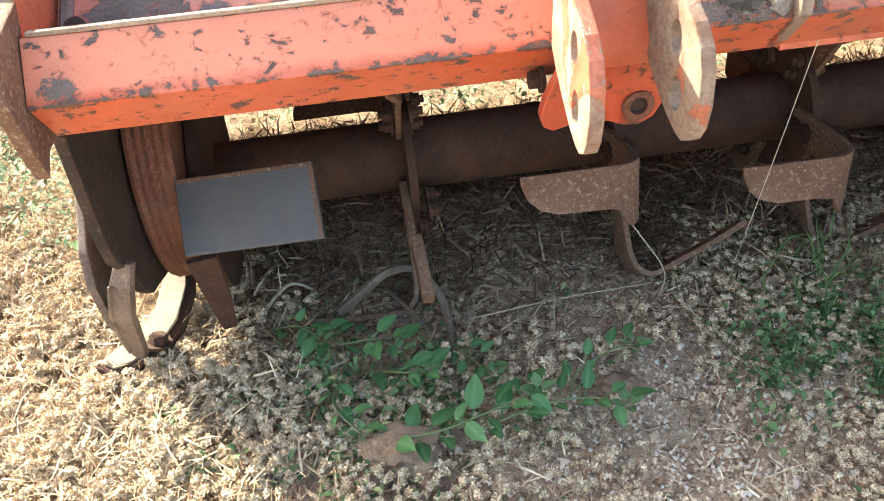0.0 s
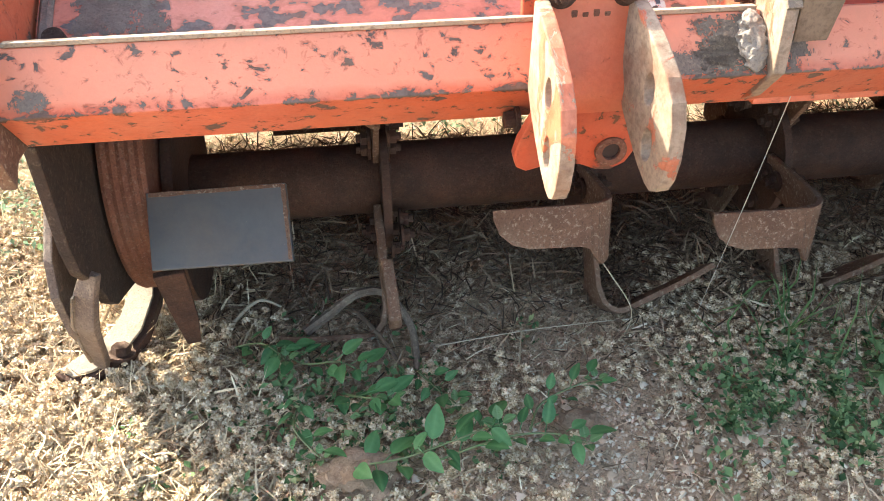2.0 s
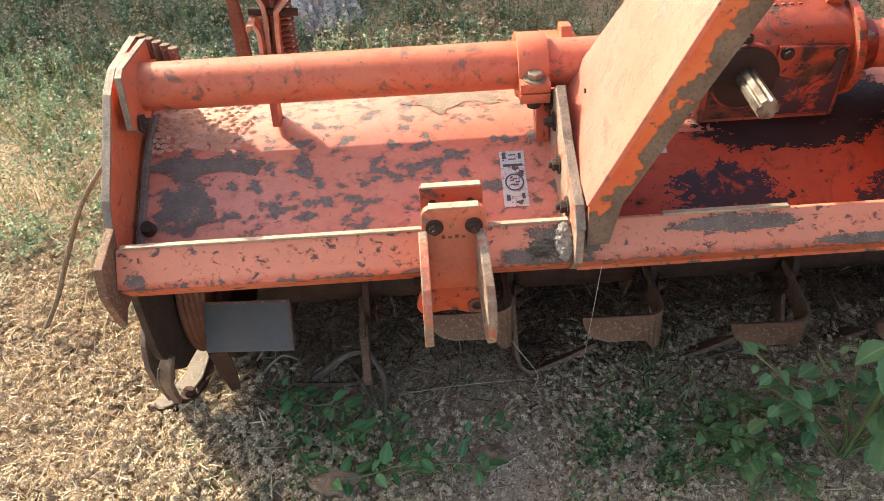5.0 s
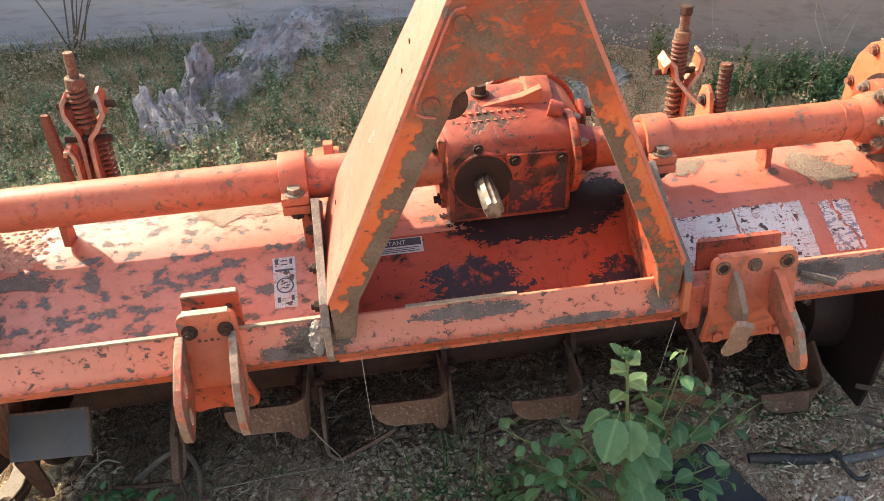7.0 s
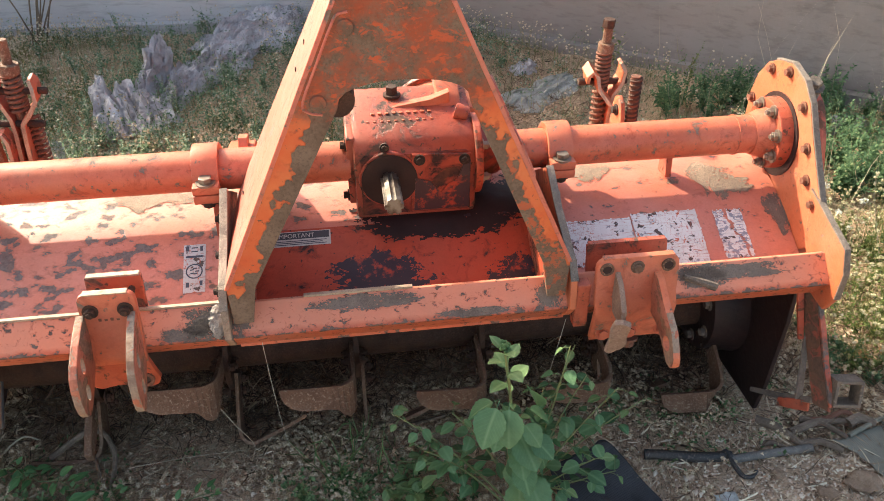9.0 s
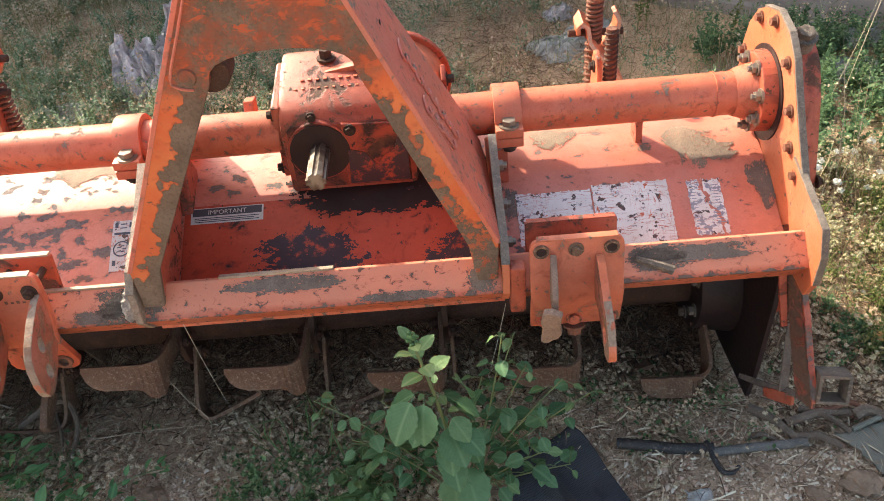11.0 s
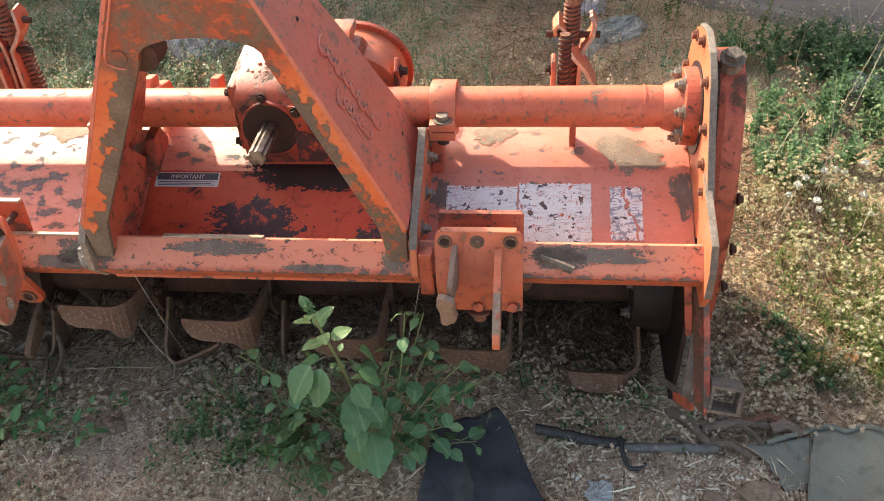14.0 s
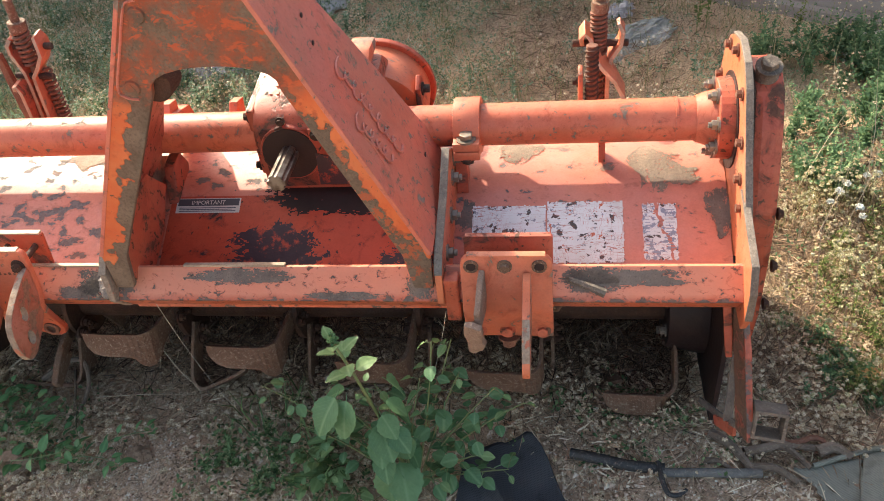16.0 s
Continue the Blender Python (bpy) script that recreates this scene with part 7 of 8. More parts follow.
x = np.array([1.35, 1.29, 1.32, 1.41, 1.23, 1.17, 1.19, 1.24, 1.25, 1.33, 1.36, 1.37, 1.46, 1.50])
y = np.array([0.62, 0.60, 0.61, 0.65, 0.56, 0.48, 0.49, 0.47, 0.46, 0.48, 0.49, 0.44, 0.52, 0.58])
n = len(x)
tall = rng.uniform(0.05, 0.12, n)
puffs("white_daisies", x, y, lump(x, y) + tall, rng.uniform(0.009, 0.013, n), DAISY, "round white flowers standing in weeds", "flowers", 40)
strips("flower_stalks", x, y, lump(x, y), tall, np.full(n, 0.0018), np.full(n, 1.5), WEED_DRY, "thin flower stalks", "weeds", 0.05)
# grass tufts near the front
gxs, gys = [], []
for cx, cy, k, s in ((-0.13, -0.19, 22, 0.03), (-0.07, -0.16, 16, 0.035), (-0.02, -0.23, 14, 0.05), (0.04, -0.29, 16, 0.06), (-0.03, -0.33, 12, 0.06)):
    gxs.append(rng.normal(cx, s, k))
    gys.append(rng.normal(cy, s, k))
x, y = np.concatenate(gxs), np.concatenate(gys)
n = len(x)
strips("grass_tufts", x, y, lump(x, y), rng.uniform(0.05, 0.17, n), rng.uniform(0.0022, 0.0042, n), rng.uniform(0.5, 1.4, n), GRASS, "thin green grass tufts", "grass", 0.6)


def fade(x, y):
    d = np.maximum(np.abs(x) - 2.1, 0) + np.maximum(-0.7 - y, 0)
    return np.where(d > 0, 0.9 * np.exp(-d * 0.9), 0.0) * (y < 2.9 - 0.75 * np.maximum(x - 0.2, 0))


x, y = scatter(120000, -5, 4, -3.5, 2.7, fade)
n = len(x)
strips("sparse_straw", x, y, lump(x, y) + rng.uniform(0.001, 0.012, n), rng.uniform(0.02, 0.09, n), rng.uniform(0.001, 0.003, n), np.abs(rng.normal(0.05, 0.22, n)), STRAW, "sparse dry straw on open ground", "litter")
x, y, q, s = clumps(900, 26, 0.06, -5, 4, -3.5, 2.7, fade)
n = len(x)
leaflets("scattered_weeds", x, y, lump(x, y) + 0.01 + 0.07 * q * rng.uniform(0.4, 1.2, n), rng.uniform(0.008, 0.02, n), WEED_BACK, "scattered low weeds on open ground", "weeds")


# ---- leafy plants ----
def leaf_bm(length, width, teeth, fold=0.22, droop=0.25):
    bm = bmesh.new()
    k = 13
    rows = []
    for i in range(k + 1):
        t = i / k
        w = width * (math.sin(math.pi * min(1, t * 0.93 + 0.05)) ** 0.8) * (1 - 0.35 * t) * 0.62
        if 0 < i < k and teeth:
            w *= 1 + (0.06 if i % 2 else -0.05)
        w = 0.0008 if i in (0, k) else w
        y = t * length
        z = -droop * length * t * t
        rows.append((bm.verts.new((-w, y, z + fold * w)), bm.verts.new((0, y + 0.0, z)), bm.verts.new((w, y, z + fold * w))))
    for a, b in zip(rows, rows[1:]):
        bm.faces.new((a[0], a[1], b[1], b[0]))
        bm.faces.new((a[1], a[2], b[2], b[1]))
    cable([(0, -0.014, 0.002), (0, -0.006, 0.001), (0, 0.0, 0)], 0.0009, 4, bm, sub=2)
    for f in bm.faces:
        f.smooth = True
    return bm


PROTO = {}


def leaf_at(kind, p, heading, pitch, roll, scale, parent):
    m = Matrix.Translation(p) @ Euler((pitch, roll, heading), "YXZ").to_matrix().to_4x4() @ Matrix.Scale(scale, 4)
    if kind not in PROTO:
        L, w, t, mat = {"broad": (0.066, 0.052, True, LEAF), "pale": (0.04, 0.028, True, LEAF_PALE), "low": (0.034, 0.019, False, LEAF_LOW), "oval": (0.036, 0.028, False, LEAF)}[kind]
        o = part("leaf", leaf_bm(L, w, t), mat, parent)
        o.matrix_basis = m
        PROTO[kind] = o
        return o
    return share("leaf", PROTO[kind], m, parent)


def tall_plant():
    r = random.Random(5)
    pl = tagged(new("broadleaf_weed"), "tall green broad-leaved weed with toothed leaves before the machine", "plant")
    base = Vector((0.205, -0.345, 0.0))
    # main spire with opposite pairs of toothed leaves
    tip = Vector((0.148, -0.426, 0.520))
    mid = Vector((0.190, -0.385, 0.27))
    spine = lambda t: base * (1 - t) ** 2 + mid * 2 * t * (1 - t) + tip * t * t
    part("stem", cable([spine(k / 6) for k in range(7)], 0.0046, 7, taper=0.5, sub=3), STEM, pl)
    for i in range(13):
        t = 0.30 + 0.70 * (i + 1) / 13
        p = spine(t)
        top = i >= 9
        for k in (0, 1):
            ang = i * 1.62 + k * math.pi + r.uniform(-0.35, 0.35)
            low = not top and t < 0.80
            if low and r.random() < 0.75:
                ang = math.pi + r.uniform(-1.25, 1.25) + 0.35 * (k * 2 - 1)
            sc = (0.95 - 0.10 * (i - 9) if top else r.uniform(0.75, 1.25) * (1.2 - 0.45 * t))
            reach = 0.008 if top else r.uniform(0.016, 0.050)
            off = Vector((-math.sin(ang), math.cos(ang), 0)) * reach
            leaf_at("pale" if top else "broad", p + off, ang, (0.35 + 0.12 * (i - 9) if top else (r.uniform(-1.0, -0.35) if low else r.uniform(-0.5, 0.1))), r.uniform(-0.3, 0.3), sc, pl)
        if not top and i % 2:
            for k in range(3):
                ang = r.uniform(0, 6.28)
                leaf_at("pale", p + Vector((-math.sin(ang), math.cos(ang), 0.3)) * 0.014, ang, 0.5, 0.0, r.uniform(0.3, 0.5), pl)
    # lower side stems with oval leaves on long stalks
    tips = [(-0.035, -0.36, 0.335), (0.075, -0.35, 0.31), (0.02, -0.38, 0.25), (0.285, -0.345, 0.44), (0.325, -0.34, 0.36), (0.385, -0.35, 0.33), (0.430, -0.36, 0.30), (0.400, -0.37, 0.12), (0.34, -0.40, 0.20), (0.27, -0.43, 0.16), (0.25, -0.33, 0.33), (0.31, -0.30, 0.40), (0.16, -0.32, 0.30)]
    for n_, tip2 in enumerate(tips):
        tip2 = Vector(tip2)
        b0 = base + Vector((r.uniform(-0.015, 0.015), r.uniform(-0.012, 0.012), 0.02))
        m2 = b0.lerp(tip2, 0.5) + Vector((r.uniform(-0.02, 0.02), r.uniform(-0.02, 0.02), 0.03))
        curve = lambda t: b0 * (1 - t) ** 2 + m2 * 2 * t * (1 - t) + tip2 * t * t
        part("stem", cable([curve(k / 5) for k in range(6)], 0.0022, 5, taper=0.5, sub=3), STEM, pl)
        nl = 11 if n_ < 9 else 8
        for i in range(nl):
            t = 0.35 + 0.65 * (i + 0.8) / nl
            p = curve(min(t, 1.0))
            ang = i * 2.4 + n_ + r.uniform(-0.5, 0.5)
            reach = r.uniform(0.012, 0.026)
            off = Vector((-math.sin(ang), math.cos(ang), r.uniform(-0.1, 0.3))) * reach
            last = i >= nl - 2
            leaf_at("oval" if not last else "pale", p + off, ang, r.uniform(-0.7, 0.25), r.uniform(-0.4, 0.4), r.uniform(0.55, 1.1) if not last else r.uniform(0.4, 0.65), pl)
            part("leaf_stalk", cable([p, p + off * 0.5 + Vector((0, 0, 0.002)), p + off], 0.0008, 4, sub=2), STEM, pl)
    # bud spike at the tip
    bm = bmesh.new()
    for i in range(16):
        a, q = i * 2.4, 0.004 + 0.004 * r.random()
        b2 = bmesh.new()
        bmesh.ops.create_icosphere(b2, subdivisions=1, radius=0.0035)
        absorb(bm, b2, Matrix.Translation((tip.x + q * math.cos(a), tip.y + q * math.sin(a), tip.z + 0.0011 * i)))
    part("flower_spike", bm, LEAF_PALE, pl, "pale green bud spike")
    return pl


tall_plant()


def runner(path, n, seed, size=1.0, kind="low", label="creeping green weed with small oval leaves"):
    r = random.Random(seed)
    pl = tagged(new("creeping_weed"), label, "plant", "creeping weeds in front of the machine")
    P = [Vector((x, y, gz(x, y) + h)) for x, y, h in path]
    part("stem", cable(P, 0.0016, 5, taper=0.6, sub=5), STEM, pl)
    L = len(P) - 1
    for i in range(n):
        t = (i + 0.5) / n * L
        k = min(int(t), L - 1)
        p = P[k].lerp(P[k + 1], t - k)
        d = (P[k + 1] - P[k])
        a = math.atan2(-d.x, d.y) + (1 if i % 2 else -1) * r.uniform(0.5, 1.3)
        leaf_at(kind, p + Vector((-math.sin(a), math.cos(a), 0)) * 0.012 + Vector((0, 0, r.uniform(0, 0.012))), a, r.uniform(-0.15, 0.9), r.uniform(-0.6, 0.6), size * r.uniform(0.5, 0.95), pl)
    for k in range(4):
        a = k * 1.6
        leaf_at("pale", P[-1] + Vector((-math.sin(a), math.cos(a), 0)) * 0.005, a, 0.7, 0, 0.35 * size, pl)
    return pl


runner([(-0.86, -0.10, 0.02), (-0.82, -0.12, 0.045), (-0.79, -0.15, 0.04)], 9, 1, 1.1)
runner([(-0.80, -0.11, 0.03), (-0.77, -0.15, 0.03), (-0.72, -0.17, 0.05), (-0.69, -0.19, 0.04)], 12, 2)
runner([(-0.72, -0.20, 0.02), (-0.69, -0.24, 0.045), (-0.66, -0.25, 0.05)], 11, 3, 1.05)
runner([(-0.62, -0.18, 0.02), (-0.60, -0.22, 0.03), (-0.58, -0.25, 0.03)], 7, 4)
runner([(-0.72, -0.33, 0.03), (-0.66, -0.34, 0.045), (-0.60, -0.33, 0.05), (-0.54, -0.315, 0.06)], 14, 5, 1.25)
runner([(-0.62, -0.34, 0.03), (-0.54, -0.33, 0.05), (-0.48, -0.325, 0.05), (-0.44, -0.34, 0.045)], 12, 6, 1.2)
runner([(-0.50, -0.31, 0.04), (-0.48, -0.28, 0.05), (-0.43, -0.255, 0.045), (-0.40, -0.245, 0.04)], 9, 7, 0.9)
runner([(-0.77, -0.20, 0.02), (-0.78, -0.26, 0.03), (-0.75, -0.31, 0.03)], 8, 8, 0.9)
runner([(-0.02, -0.22, 0.03), (0.02, -0.25, 0.06), (0.03, -0.28, 0.08)], 10, 9, 0.9, "pale", "bright green young weed with narrow leaves")
runner([(0.00, -0.30, 0.02), (0.05, -0.34, 0.05), (0.04, -0.37, 0.06)], 10, 10, 0.8, "pale", "bright green young weed with narrow leaves")
runner([(-0.05, -0.27, 0.02), (-0.02, -0.31, 0.05), (0.01, -0.34, 0.07)], 18, 21, 1.0, "pale", "bright green young weed with narrow leaves")
runner([(0.05, -0.31, 0.02), (0.03, -0.35, 0.05), (-0.01, -0.39, 0.06)], 18, 22, 1.0, "pale", "bright green young weed with narrow leaves")
runner([(0.08, -0.36, 0.02), (0.10, -0.40, 0.04), (0.08, -0.44, 0.05)], 14, 23, 0.9, "pale", "bright green young weed with narrow leaves")
runner([(0.06, -0.24, 0.02), (0.10, -0.27, 0.05), (0.13, -0.30, 0.06)], 9, 11, 1.1)
runner([(-1.16, 0.16, 0.02), (-1.12, 0.12, 0.06), (-1.09, 0.08, 0.09)], 10, 12, 0.9, "pale", "small bright green weed beside the end plate")
runner([(-1.20, 0.36, 0.02), (-1.14, 0.33, 0.07), (-1.08, 0.29, 0.10)], 10, 13, 0.9, "pale", "small bright green weed beside the end plate")
runner([(0.24, -0.26, 0.03), (0.30, -0.24, 0.08), (0.36, -0.25, 0.12)], 9, 14, 1.2)


# ---- loose things ----
def rock(name, x, y, r, squash, seed, mat, label, category):
    bm = bmesh.new()
    bmesh.ops.create_icosphere(bm, subdivisions=4, radius=r)
    for v in bm.verts:
        k = 1 + 0.45 * noise.noise(v.co * (1.6 / r) + Vector((seed * 7.1, 0, 0))) + 0.22 * noise.noise(v.co * (4.5 / r) + Vector((0, seed, 0))) + 0.08 * noise.noise(v.co * (11 / r))
        v.co = Vector((v.co.x * k, v.co.y * k * 0.8, v.co.z * k * squash))
    bmesh.ops.translate(bm, verts=bm.verts, vec=(x, y, gz(x, y) + r * squash * 0.45))
    return tagged(link(name, bm, mat, smooth=True), label, category)


tagged(rock("stone", -0.425, -0.285, 0.028, 0.45, 1, STONE, "", ""), "flat pale brown stone half sunk in soil", "stone")
tagged(rock("stone", -0.705, -0.335, 0.045, 0.6, 2, STONE, "", ""), "brown clod of earth among weeds", "stone")
for i, (x, y, r) in enumerate(((-0.67, -0.37, 0.03), (-0.745, -0.36, 0.025), (0.86, -0.40, 0.022), (0.95, -0.38, 0.035), (1.02, -0.42, 0.028), (0.90, -0.46, 0.032), (0.78, -0.34, 0.016), (1.06, -0.30, 0.022), (0.99, -0.30, 0.018), (1.10, -0.16, 0.02))):
    tagged(rock("soil_clod", x, y, r, 0.5, 10 + i, STONE, "", ""), "crumbled brown soil clod", "clod", "soil clods")


def stick(pts, r, label, mat=TWIG, name="twig"):
    return tagged(link(name, cable(pts, r, 7, taper=0.6), mat, smooth=True), label, "twig")


stick([(-0.765, -0.075, 0.004), (-0.73, -0.064, 0.024), (-0.69, -0.050, 0.044), (-0.650, -0.056, 0.046), (-0.622, -0.100, 0.028), (-0.618, -0.150, 0.012), (-0.622, -0.19, 0.006)], 0.0075, "bent brown root arching out of the soil", BARK)
stick([(-0.69, -0.05, 0.008), (-0.66, -0.11, 0.01), (-0.64, -0.16, 0.008)], 0.004, "thin dry twig on the ground")
stick([(-0.06, -0.08, 0.012), (0.02, -0.10, 0.02), (0.10, -0.09, 0.025)], 0.006, "crooked dry twig under the rotor")
stick([(-0.87, -0.06, 0.012), (-0.83, -0.03, 0.03), (-0.80, -0.025, 0.012)], 0.0032, "pale split twig catching the sun", PALE_STRAW)
stick([(-0.59, -0.14, 0.018), (-0.45, -0.13, 0.022), (-0.30, -0.125, 0.02)], 0.0011, "long pale straw stalk on the soil", PALE_STRAW, "straw_stalk")
stick([(-0.40, -0.10, 0.17), (-0.355, -0.13, 0.11), (-0.32, -0.14, 0.05), (-0.33, -0.15, 0.01)], 0.0011, "pale dry stem caught on a blade", PALE_STRAW, "straw_stalk")
stick([(-0.252, -0.247, 0.428), (-0.250, -0.222, 0.29), (-0.246, -0.190, 0.14), (-0.238, -0.155, 0.004)], 0.0006, "white thread hanging from the beam to the ground", THREAD, "hanging_thread")
stick([(0.30, -0.262, 0.43), (0.285, -0.27, 0.36), (0.26, -0.29, 0.27)], 0.0006, "pale thread hanging under the beam", THREAD, "hanging_thread")
stick([(-1.36, 0.09, 0.01), (-1.30, 0.10, 0.10), (-1.22, 0.08, 0.25), (-1.12, 0.02, 0.42), (-1.01, -0.03, 0.56)], 0.006, "bent dry grey stalk leaning on the end plate")
stick([(-1.46, 0.08, 0.012), (-1.37, 0.06, 0.02), (-1.29, 0.03, 0.014), (-1.26, 0.06, 0.012)], 0.009, "broken dry stick on the straw")
for i, (x0, y0, x1, y1, r) in enumerate(((0.80, -0.19, 0.87, -0.28, 0.012), (0.86, -0.235, 1.02, -0.225, 0.011), (0.90, -0.20, 0.98, -0.265, 0.009), (0.87, -0.27, 0.95, -0.30, 0.010), (1.00, -0.23, 1.06, -0.24, 0.014), (0.78, -0.255, 0.84, -0.29, 0.007))):
    stick([(x0, y0, r), ((x0 + x1) / 2, (y0 + y1) / 2 + 0.012, r + 0.006), (x1, y1, r)], r, "piece of dry brown bark", BARK, "bark_piece")

def dead_leaf(x, y, size, turn, label):
    lf = leaf_bm(size, size * 0.75, True, 0.5, 0.35)
    bmesh.ops.transform(lf, matrix=Matrix.Translation((x, y, gz(x, y) + 0.03)) @ Matrix.Rotation(turn, 4, "Z") @ Matrix.Rotation(0.25, 4, "X"), verts=lf.verts)
    return tagged(link("dead_leaf", lf, DRY_LEAF), label, "leaf", "dead leaves on the ground")


dead_leaf(1.165, -0.045, 0.045, 1.2, "curled orange-brown dead leaf on weeds")
dead_leaf(1.215, -0.02, 0.038, 2.6, "curled orange-brown dead leaf on weeds")

tagged(link("hose", cable([(0.515, -0.252, 0.013), (0.57, -0.264, 0.015), (0.63, -0.277, 0.014), (0.70, -0.283, 0.014)], 0.0115, 10), HOSE, smooth=True), "flattened black rubber hose lying on soil", "hose")
PIPEGREY = rusty("dusty_grey_pipe", (0.10, 0.095, 0.09), (0.20, 0.185, 0.17), 0.8, 0.4, 0.0)
tagged(link("pipe", cable([(0.695, -0.290, 0.012), (0.78, -0.288, 0.014), (0.885, -0.284, 0.012)], 0.0095, 10), PIPEGREY, smooth=True), "dusty grey plastic pipe lying on soil", "pipe")
stick([(0.688, -0.272, 0.022), (0.692, -0.310, 0.020), (0.702, -0.338, 0.014), (0.722, -0.340, 0.012), (0.738, -0.326, 0.010)], 0.0062, "bent offcut of black hose", HOSE, "hose_offcut")
stick([(0.915, -0.205, 0.012), (0.955, -0.215, 0.020), (0.995, -0.205, 0.026), (1.015, -0.214, 0.022), (1.010, -0.228, 0.012), (0.995, -0.228, 0.010)], 0.0072, "curled rusty iron hook on the soil", RUST_RED, "iron_hook")


def sheet(name, fn, nu, nv, mat, label, category):
    """A crumpled sheet: fn(u, v) gives its points."""
    bm = bmesh.new()
    g = [[bm.verts.new(fn(i / nu, j / nv)) for i in range(nu + 1)] for j in range(nv + 1)]
    for j in range(nv):
        for i in range(nu):
            bm.faces.new((g[j][i], g[j][i + 1], g[j + 1][i + 1], g[j + 1][i]))
    bmesh.ops.recalc_face_normals(bm, faces=bm.faces)
    ob = tagged(link(name, bm, mat, smooth=True), label, category)
    md = ob.modifiers.new("thickness", "SOLIDIFY")
    md.thickness = 0.0025
    return ob


def quad(a, b, c, d, u, v):
    """A point of the four-cornered patch a, b (top), c, d (bottom)."""
    top, low = Vector(a).lerp(Vector(b), u), Vector(c).lerp(Vector(d), u)
    return top.lerp(low, v)


def black_net(u, v):
    p = quad((0.300, -0.265), (0.440, -0.212), (0.275, -0.68), (0.635, -0.66), u, v)
    x, y = p.x + 0.016 * noise.noise(Vector((u * 4, v * 4, 1))), p.y + 0.016 * noise.noise(Vector((u * 4, v * 4, 2)))
    ridge = 0.028 * max(0, 1 - abs(u - 0.42 - 0.25 * (v - 0.4)) / 0.16) * min(1, 3 * v)
    z = gz(x, y) + 0.017 + ridge + 0.009 * noise.noise(Vector((x * 12, y * 12, 3)))
    return (x, y, max(z, 0.004))


sheet("shade_net", black_net, 44, 44, BLACKMESH, "black perforated plastic shade net lying on the ground", "net")


def grey_net(u, v):
    p = quad((1.085, -0.222), (1.245, -0.226), (0.995, -0.52), (1.46, -0.53), u, v)
    x, y = p.x + 0.018 * noise.noise(Vector((u * 4, v * 4, 5))), p.y + 0.012 * noise.noise(Vector((u * 4, v * 4, 6)))
    z = gz(x, y) + 0.022 + 0.014 * noise.noise(Vector((x * 7, y * 7, 9))) + 0.007 * noise.noise(Vector((x * 21, y * 19, 9)))
    return (x, y, max(z, 0.004))


net = sheet("ground_net", grey_net, 50, 40, GREYTARP, "dusty grey-green woven net lying on soil", "net")
hem = [Vector(grey_net(k / 8, 0.0)) + Vector((0, 0, 0.004)) for k in range(9)]
part("hem", cable([(0.985, -0.262, 0.012), (1.04, -0.243, 0.016)] + hem, 0.0055, 7, sub=4), GREYTARP, net, "rolled hem", True)
part("hem", cable([Vector(grey_net(1.0, k / 8)) + Vector((0, 0, 0.004)) for k in range(9)], 0.006, 7, sub=4), GREYTARP, net, "rolled hem", True)


def net_corner(u, v):
    p = quad((0.950, -0.262), (1.090, -0.236), (1.010, -0.372), (1.075, -0.352), u, v)
    x, y = p.x + 0.02 * noise.noise(Vector((u * 4, v * 4, 15))), p.y + 0.014 * noise.noise(Vector((u * 4, v * 4, 16)))
    return (x, y, max(0.004, gz(x, y) + 0.009 + 0.014 * noise.noise(Vector((x * 16, y * 16, 19)))))


sheet("net_scrap", net_corner, 26, 20, GREYTARP, "torn corner of dusty net on soil", "net")


def scrap(u, v):
    x, y = 0.618 + 0.050 * u, -0.372 - 0.060 * v
    return (x + 0.010 * noise.noise(Vector((u * 3, v * 3, 11))), y + 0.010 * noise.noise(Vector((u * 3, v * 3, 12))), max(0.006, gz(x, y) + 0.008 + 0.010 * noise.noise(Vector((u * 4, v * 4, 13)))))


sheet("plastic_scrap", scrap, 12, 12, WHITERAG, "crumpled white plastic scrap", "litter")


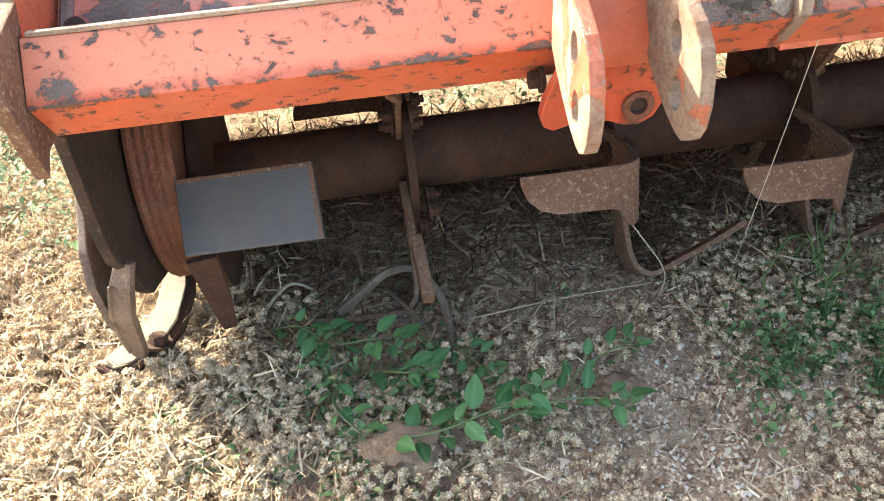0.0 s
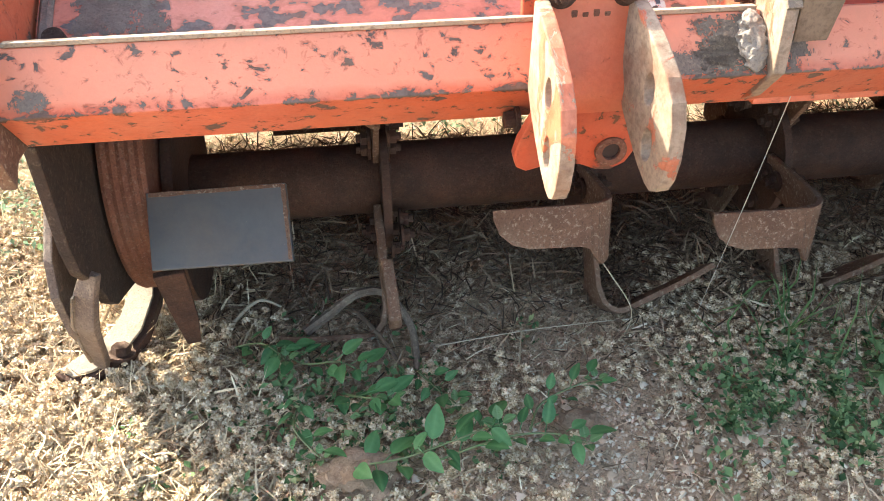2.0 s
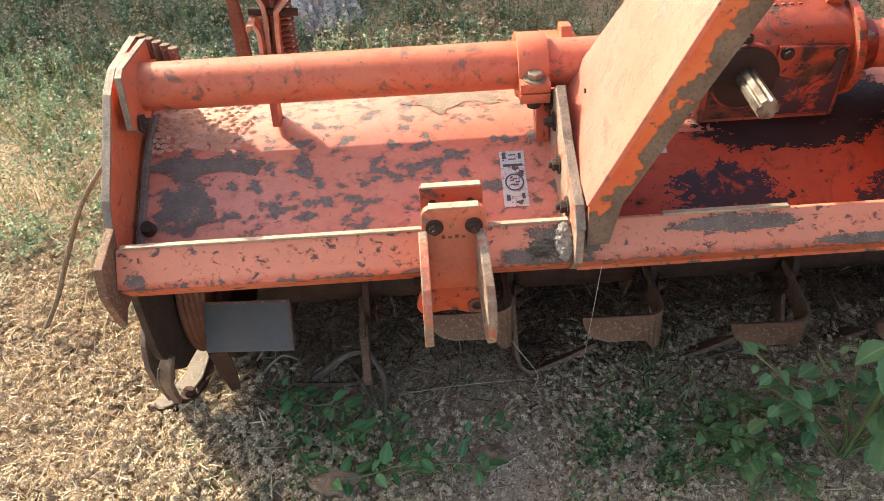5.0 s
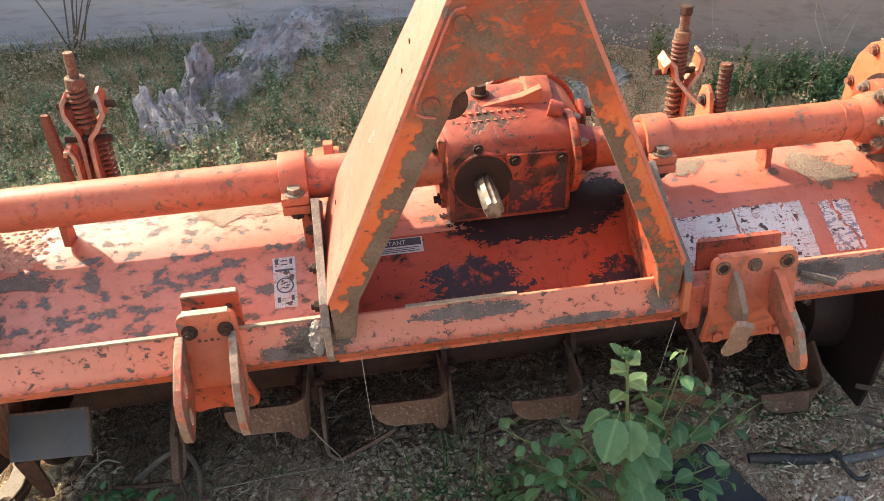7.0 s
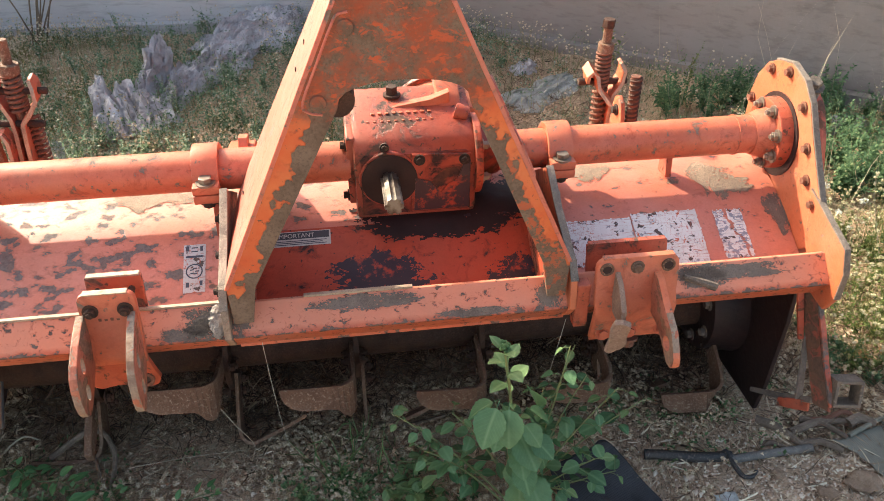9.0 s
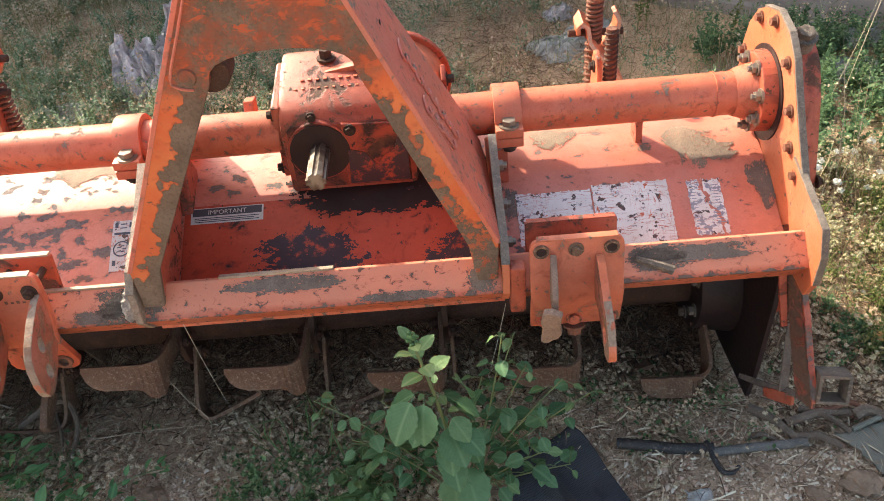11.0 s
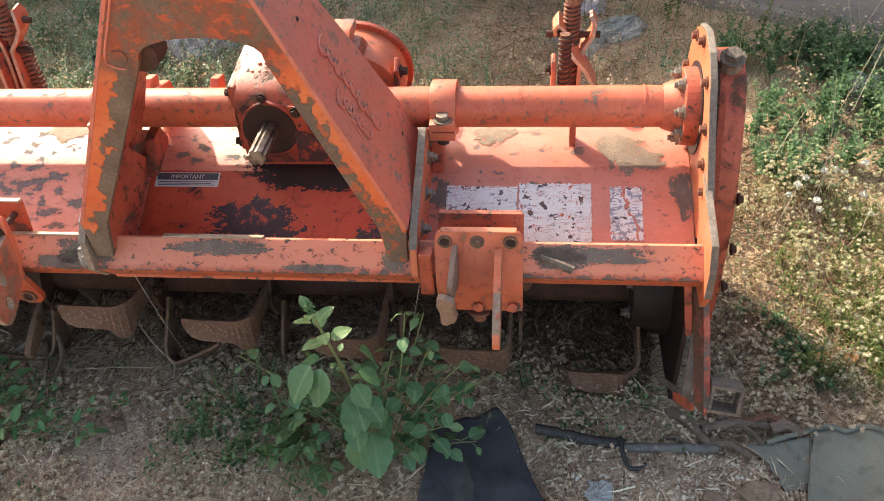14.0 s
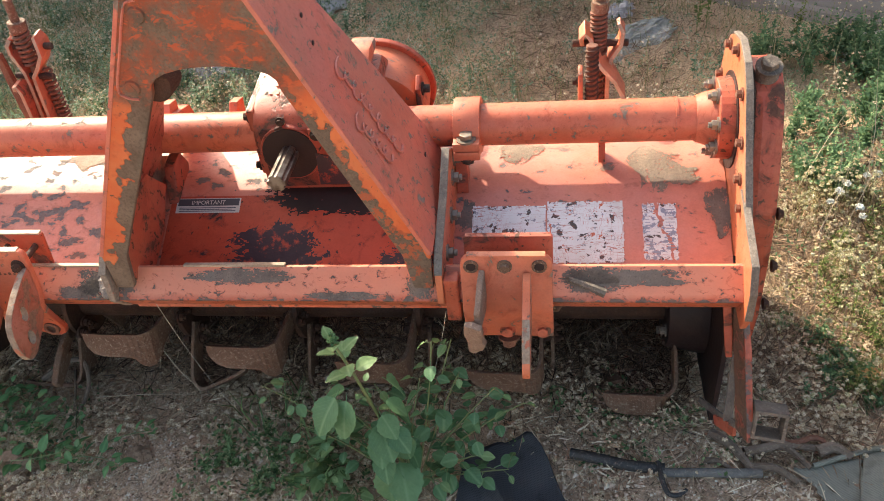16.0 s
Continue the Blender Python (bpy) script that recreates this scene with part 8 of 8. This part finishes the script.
def sacking(path, wide, folds, amp, seed, mat, label, category, peak=0.0):
    """Limp folded sacking along a path of points: sharp lengthwise folds that open, close and slump, with ragged ends."""
    pts = [Vector(p) for p in path]
    nu, per = 46, 4
    nv = folds * 2 * per
    r = random.Random(seed)
    ridge = [r.uniform(0.45, 1.3) for _ in range(folds * 2 + 1)]
    bm = bmesh.new()
    g = []
    for j in range(nv + 1):
        row = []
        for i in range(nu + 1):
            u = i / nu
            f = u * (len(pts) - 1)
            k = min(int(f), len(pts) - 2)
            c = pts[k].lerp(pts[k + 1], f - k)
            d = pts[k + 1] - pts[k]
            side = Vector((-d.y, d.x, 0)).normalized()
            v = j / nv * 2 - 1
            shift = 0.22 * noise.noise(Vector((u * 2.2, v * 1.5, seed))) + 0.08 * noise.noise(Vector((u * 6, v * 3, seed + 3)))
            w = wide * (0.72 + 0.5 * noise.noise(Vector((u * 2.4, seed, 1.0))) + 0.25 * math.sin(math.pi * u))
            q = (v + shift + 1) * folds
            m = int(math.floor(q)) % len(ridge)
            saw = 1 - abs((q % 1.0) * 2 - 1)
            fold = amp * ridge[m] * saw * (0.35 + 0.9 * abs(noise.noise(Vector((u * 3.5, m * 2.3, seed)))) * 2)
            pleat = 0.18 * amp * (1 - min(1.0, 3 * abs(noise.noise(Vector((u * 8 + v, v * 5 - u * 3, seed + 9))))))
            dome = max(0.0, 1 - v * v) ** 0.6
            end = min(1.0, 9 * u, 9 * (1 - u)) ** 0.5
            horn = peak * max(0.0, 1 - abs(v - 0.55) / 0.35) * max(0.0, u - 0.6) / 0.4
            z = c.z * dome + (fold * end + pleat) * (0.35 + 0.65 * dome) + horn
            rag = 0.03 * noise.noise(Vector((v * 7, u * 3, seed + 5)))
            p = c + side * (v * w + 0.02 * noise.noise(Vector((u * 9, v * 6, seed)))) + d.normalized() * rag * (1 if 0.1 < u < 0.9 else 2)
            row.append(bm.verts.new((p.x, p.y, max(0.004, 0.006 + z))))
        g.append(row)
    for j in range(nv):
        for i in range(nu):
            bm.faces.new((g[j][i], g[j][i + 1], g[j + 1][i + 1], g[j + 1][i]))
    bmesh.ops.recalc_face_normals(bm, faces=bm.faces)
    ob = tagged(link("old_sack", bm, mat, smooth=False), label, category)
    md = ob.modifiers.new("thickness", "SOLIDIFY")
    md.thickness = 0.002
    return ob


# a bare twiggy shrub by the wall
shrub = tagged(new("dry_shrub"), "bare twiggy dry shrub standing against the wall", "shrub")
sr_ = random.Random(31)
for i in range(9):
    a = sr_.uniform(0, 6.28)
    tip_ = Vector((-1.42 + 0.22 * math.cos(a), 2.45 + 0.16 * math.sin(a), sr_.uniform(0.35, 0.62)))
    root_ = Vector((-1.40 + sr_.uniform(-0.03, 0.03), 2.42, 0.0))
    part("branch", cable([root_, root_.lerp(tip_, 0.5) + Vector((sr_.uniform(-0.03, 0.03), 0, 0.04)), tip_], 0.0045, 5, taper=0.35, sub=3), TWIG, shrub)

sacking([(-0.80, 1.42, 0.02), (-0.86, 1.55, 0.05), (-0.93, 1.70, 0.07)], 0.13, 3, 0.075, 2, SACK, "crumpled grey sack with a stiff upright corner in weeds", "sack", 0.11)
sacking([(-0.83, 1.72, 0.04), (-0.80, 1.85, 0.12), (-0.77, 1.98, 0.16)], 0.055, 2, 0.05, 5, SACK, "narrow folded grey sack leaning up among weeds", "sack", 0.03)
sacking([(-0.74, 1.66, 0.02), (-0.69, 1.80, 0.07), (-0.62, 1.98, 0.06), (-0.60, 2.06, 0.03)], 0.085, 3, 0.055, 6, SACK, "arched grey sack with deep dark folds", "sack")
sacking([(-0.82, 1.66, 0.05), (-0.76, 1.58, 0.04), (-0.70, 1.50, 0.02)], 0.055, 2, 0.04, 9, SACK, "torn grey sack flap among weeds", "sack")
sacking([(-0.64, 2.12, 0.05), (-0.50, 2.28, 0.09), (-0.34, 2.42, 0.09), (-0.20, 2.48, 0.06)], 0.17, 4, 0.055, 12, SACK, "long crumpled grey sacking by the wall", "sack", 0.05)
sacking([(-0.66, 1.84, 0.01), (-0.56, 1.97, 0.02), (-0.45, 2.10, 0.03)], 0.06, 2, 0.03, 21, SACK, "flat grey sack edge beside the folds", "sack")
sacking([(0.58, 1.50, 0.004), (0.70, 1.56, 0.01), (0.88, 1.72, 0.02)], 0.10, 2, 0.022, 14, SHEET, "small flat torn sheet behind the machine", "sheet")
sacking([(0.66, 1.82, 0.01), (0.75, 1.84, 0.02)], 0.04, 2, 0.03, 13, SACK, "small pale crumpled bag behind the machine", "sack")
sacking([(1.44, 1.46, 0.01), (1.62, 1.44, 0.04), (1.86, 1.42, 0.02)], 0.12, 2, 0.035, 15, SHEET, "greenish grey plastic sheet heaped by the wall", "sheet")
sacking([(1.50, 1.22, 0.01), (1.68, 1.18, 0.02), (1.86, 1.16, 0.02)], 0.09, 2, 0.022, 16, SHEET, "flattened pale plastic sheet near the wall", "sheet")
sacking([(-1.24, 1.36, 0.004), (-1.12, 1.37, 0.01), (-1.00, 1.36, 0.004)], 0.08, 2, 0.014, 18, SHEET, "flat pale grey slab of sheeting in weeds", "sheet")
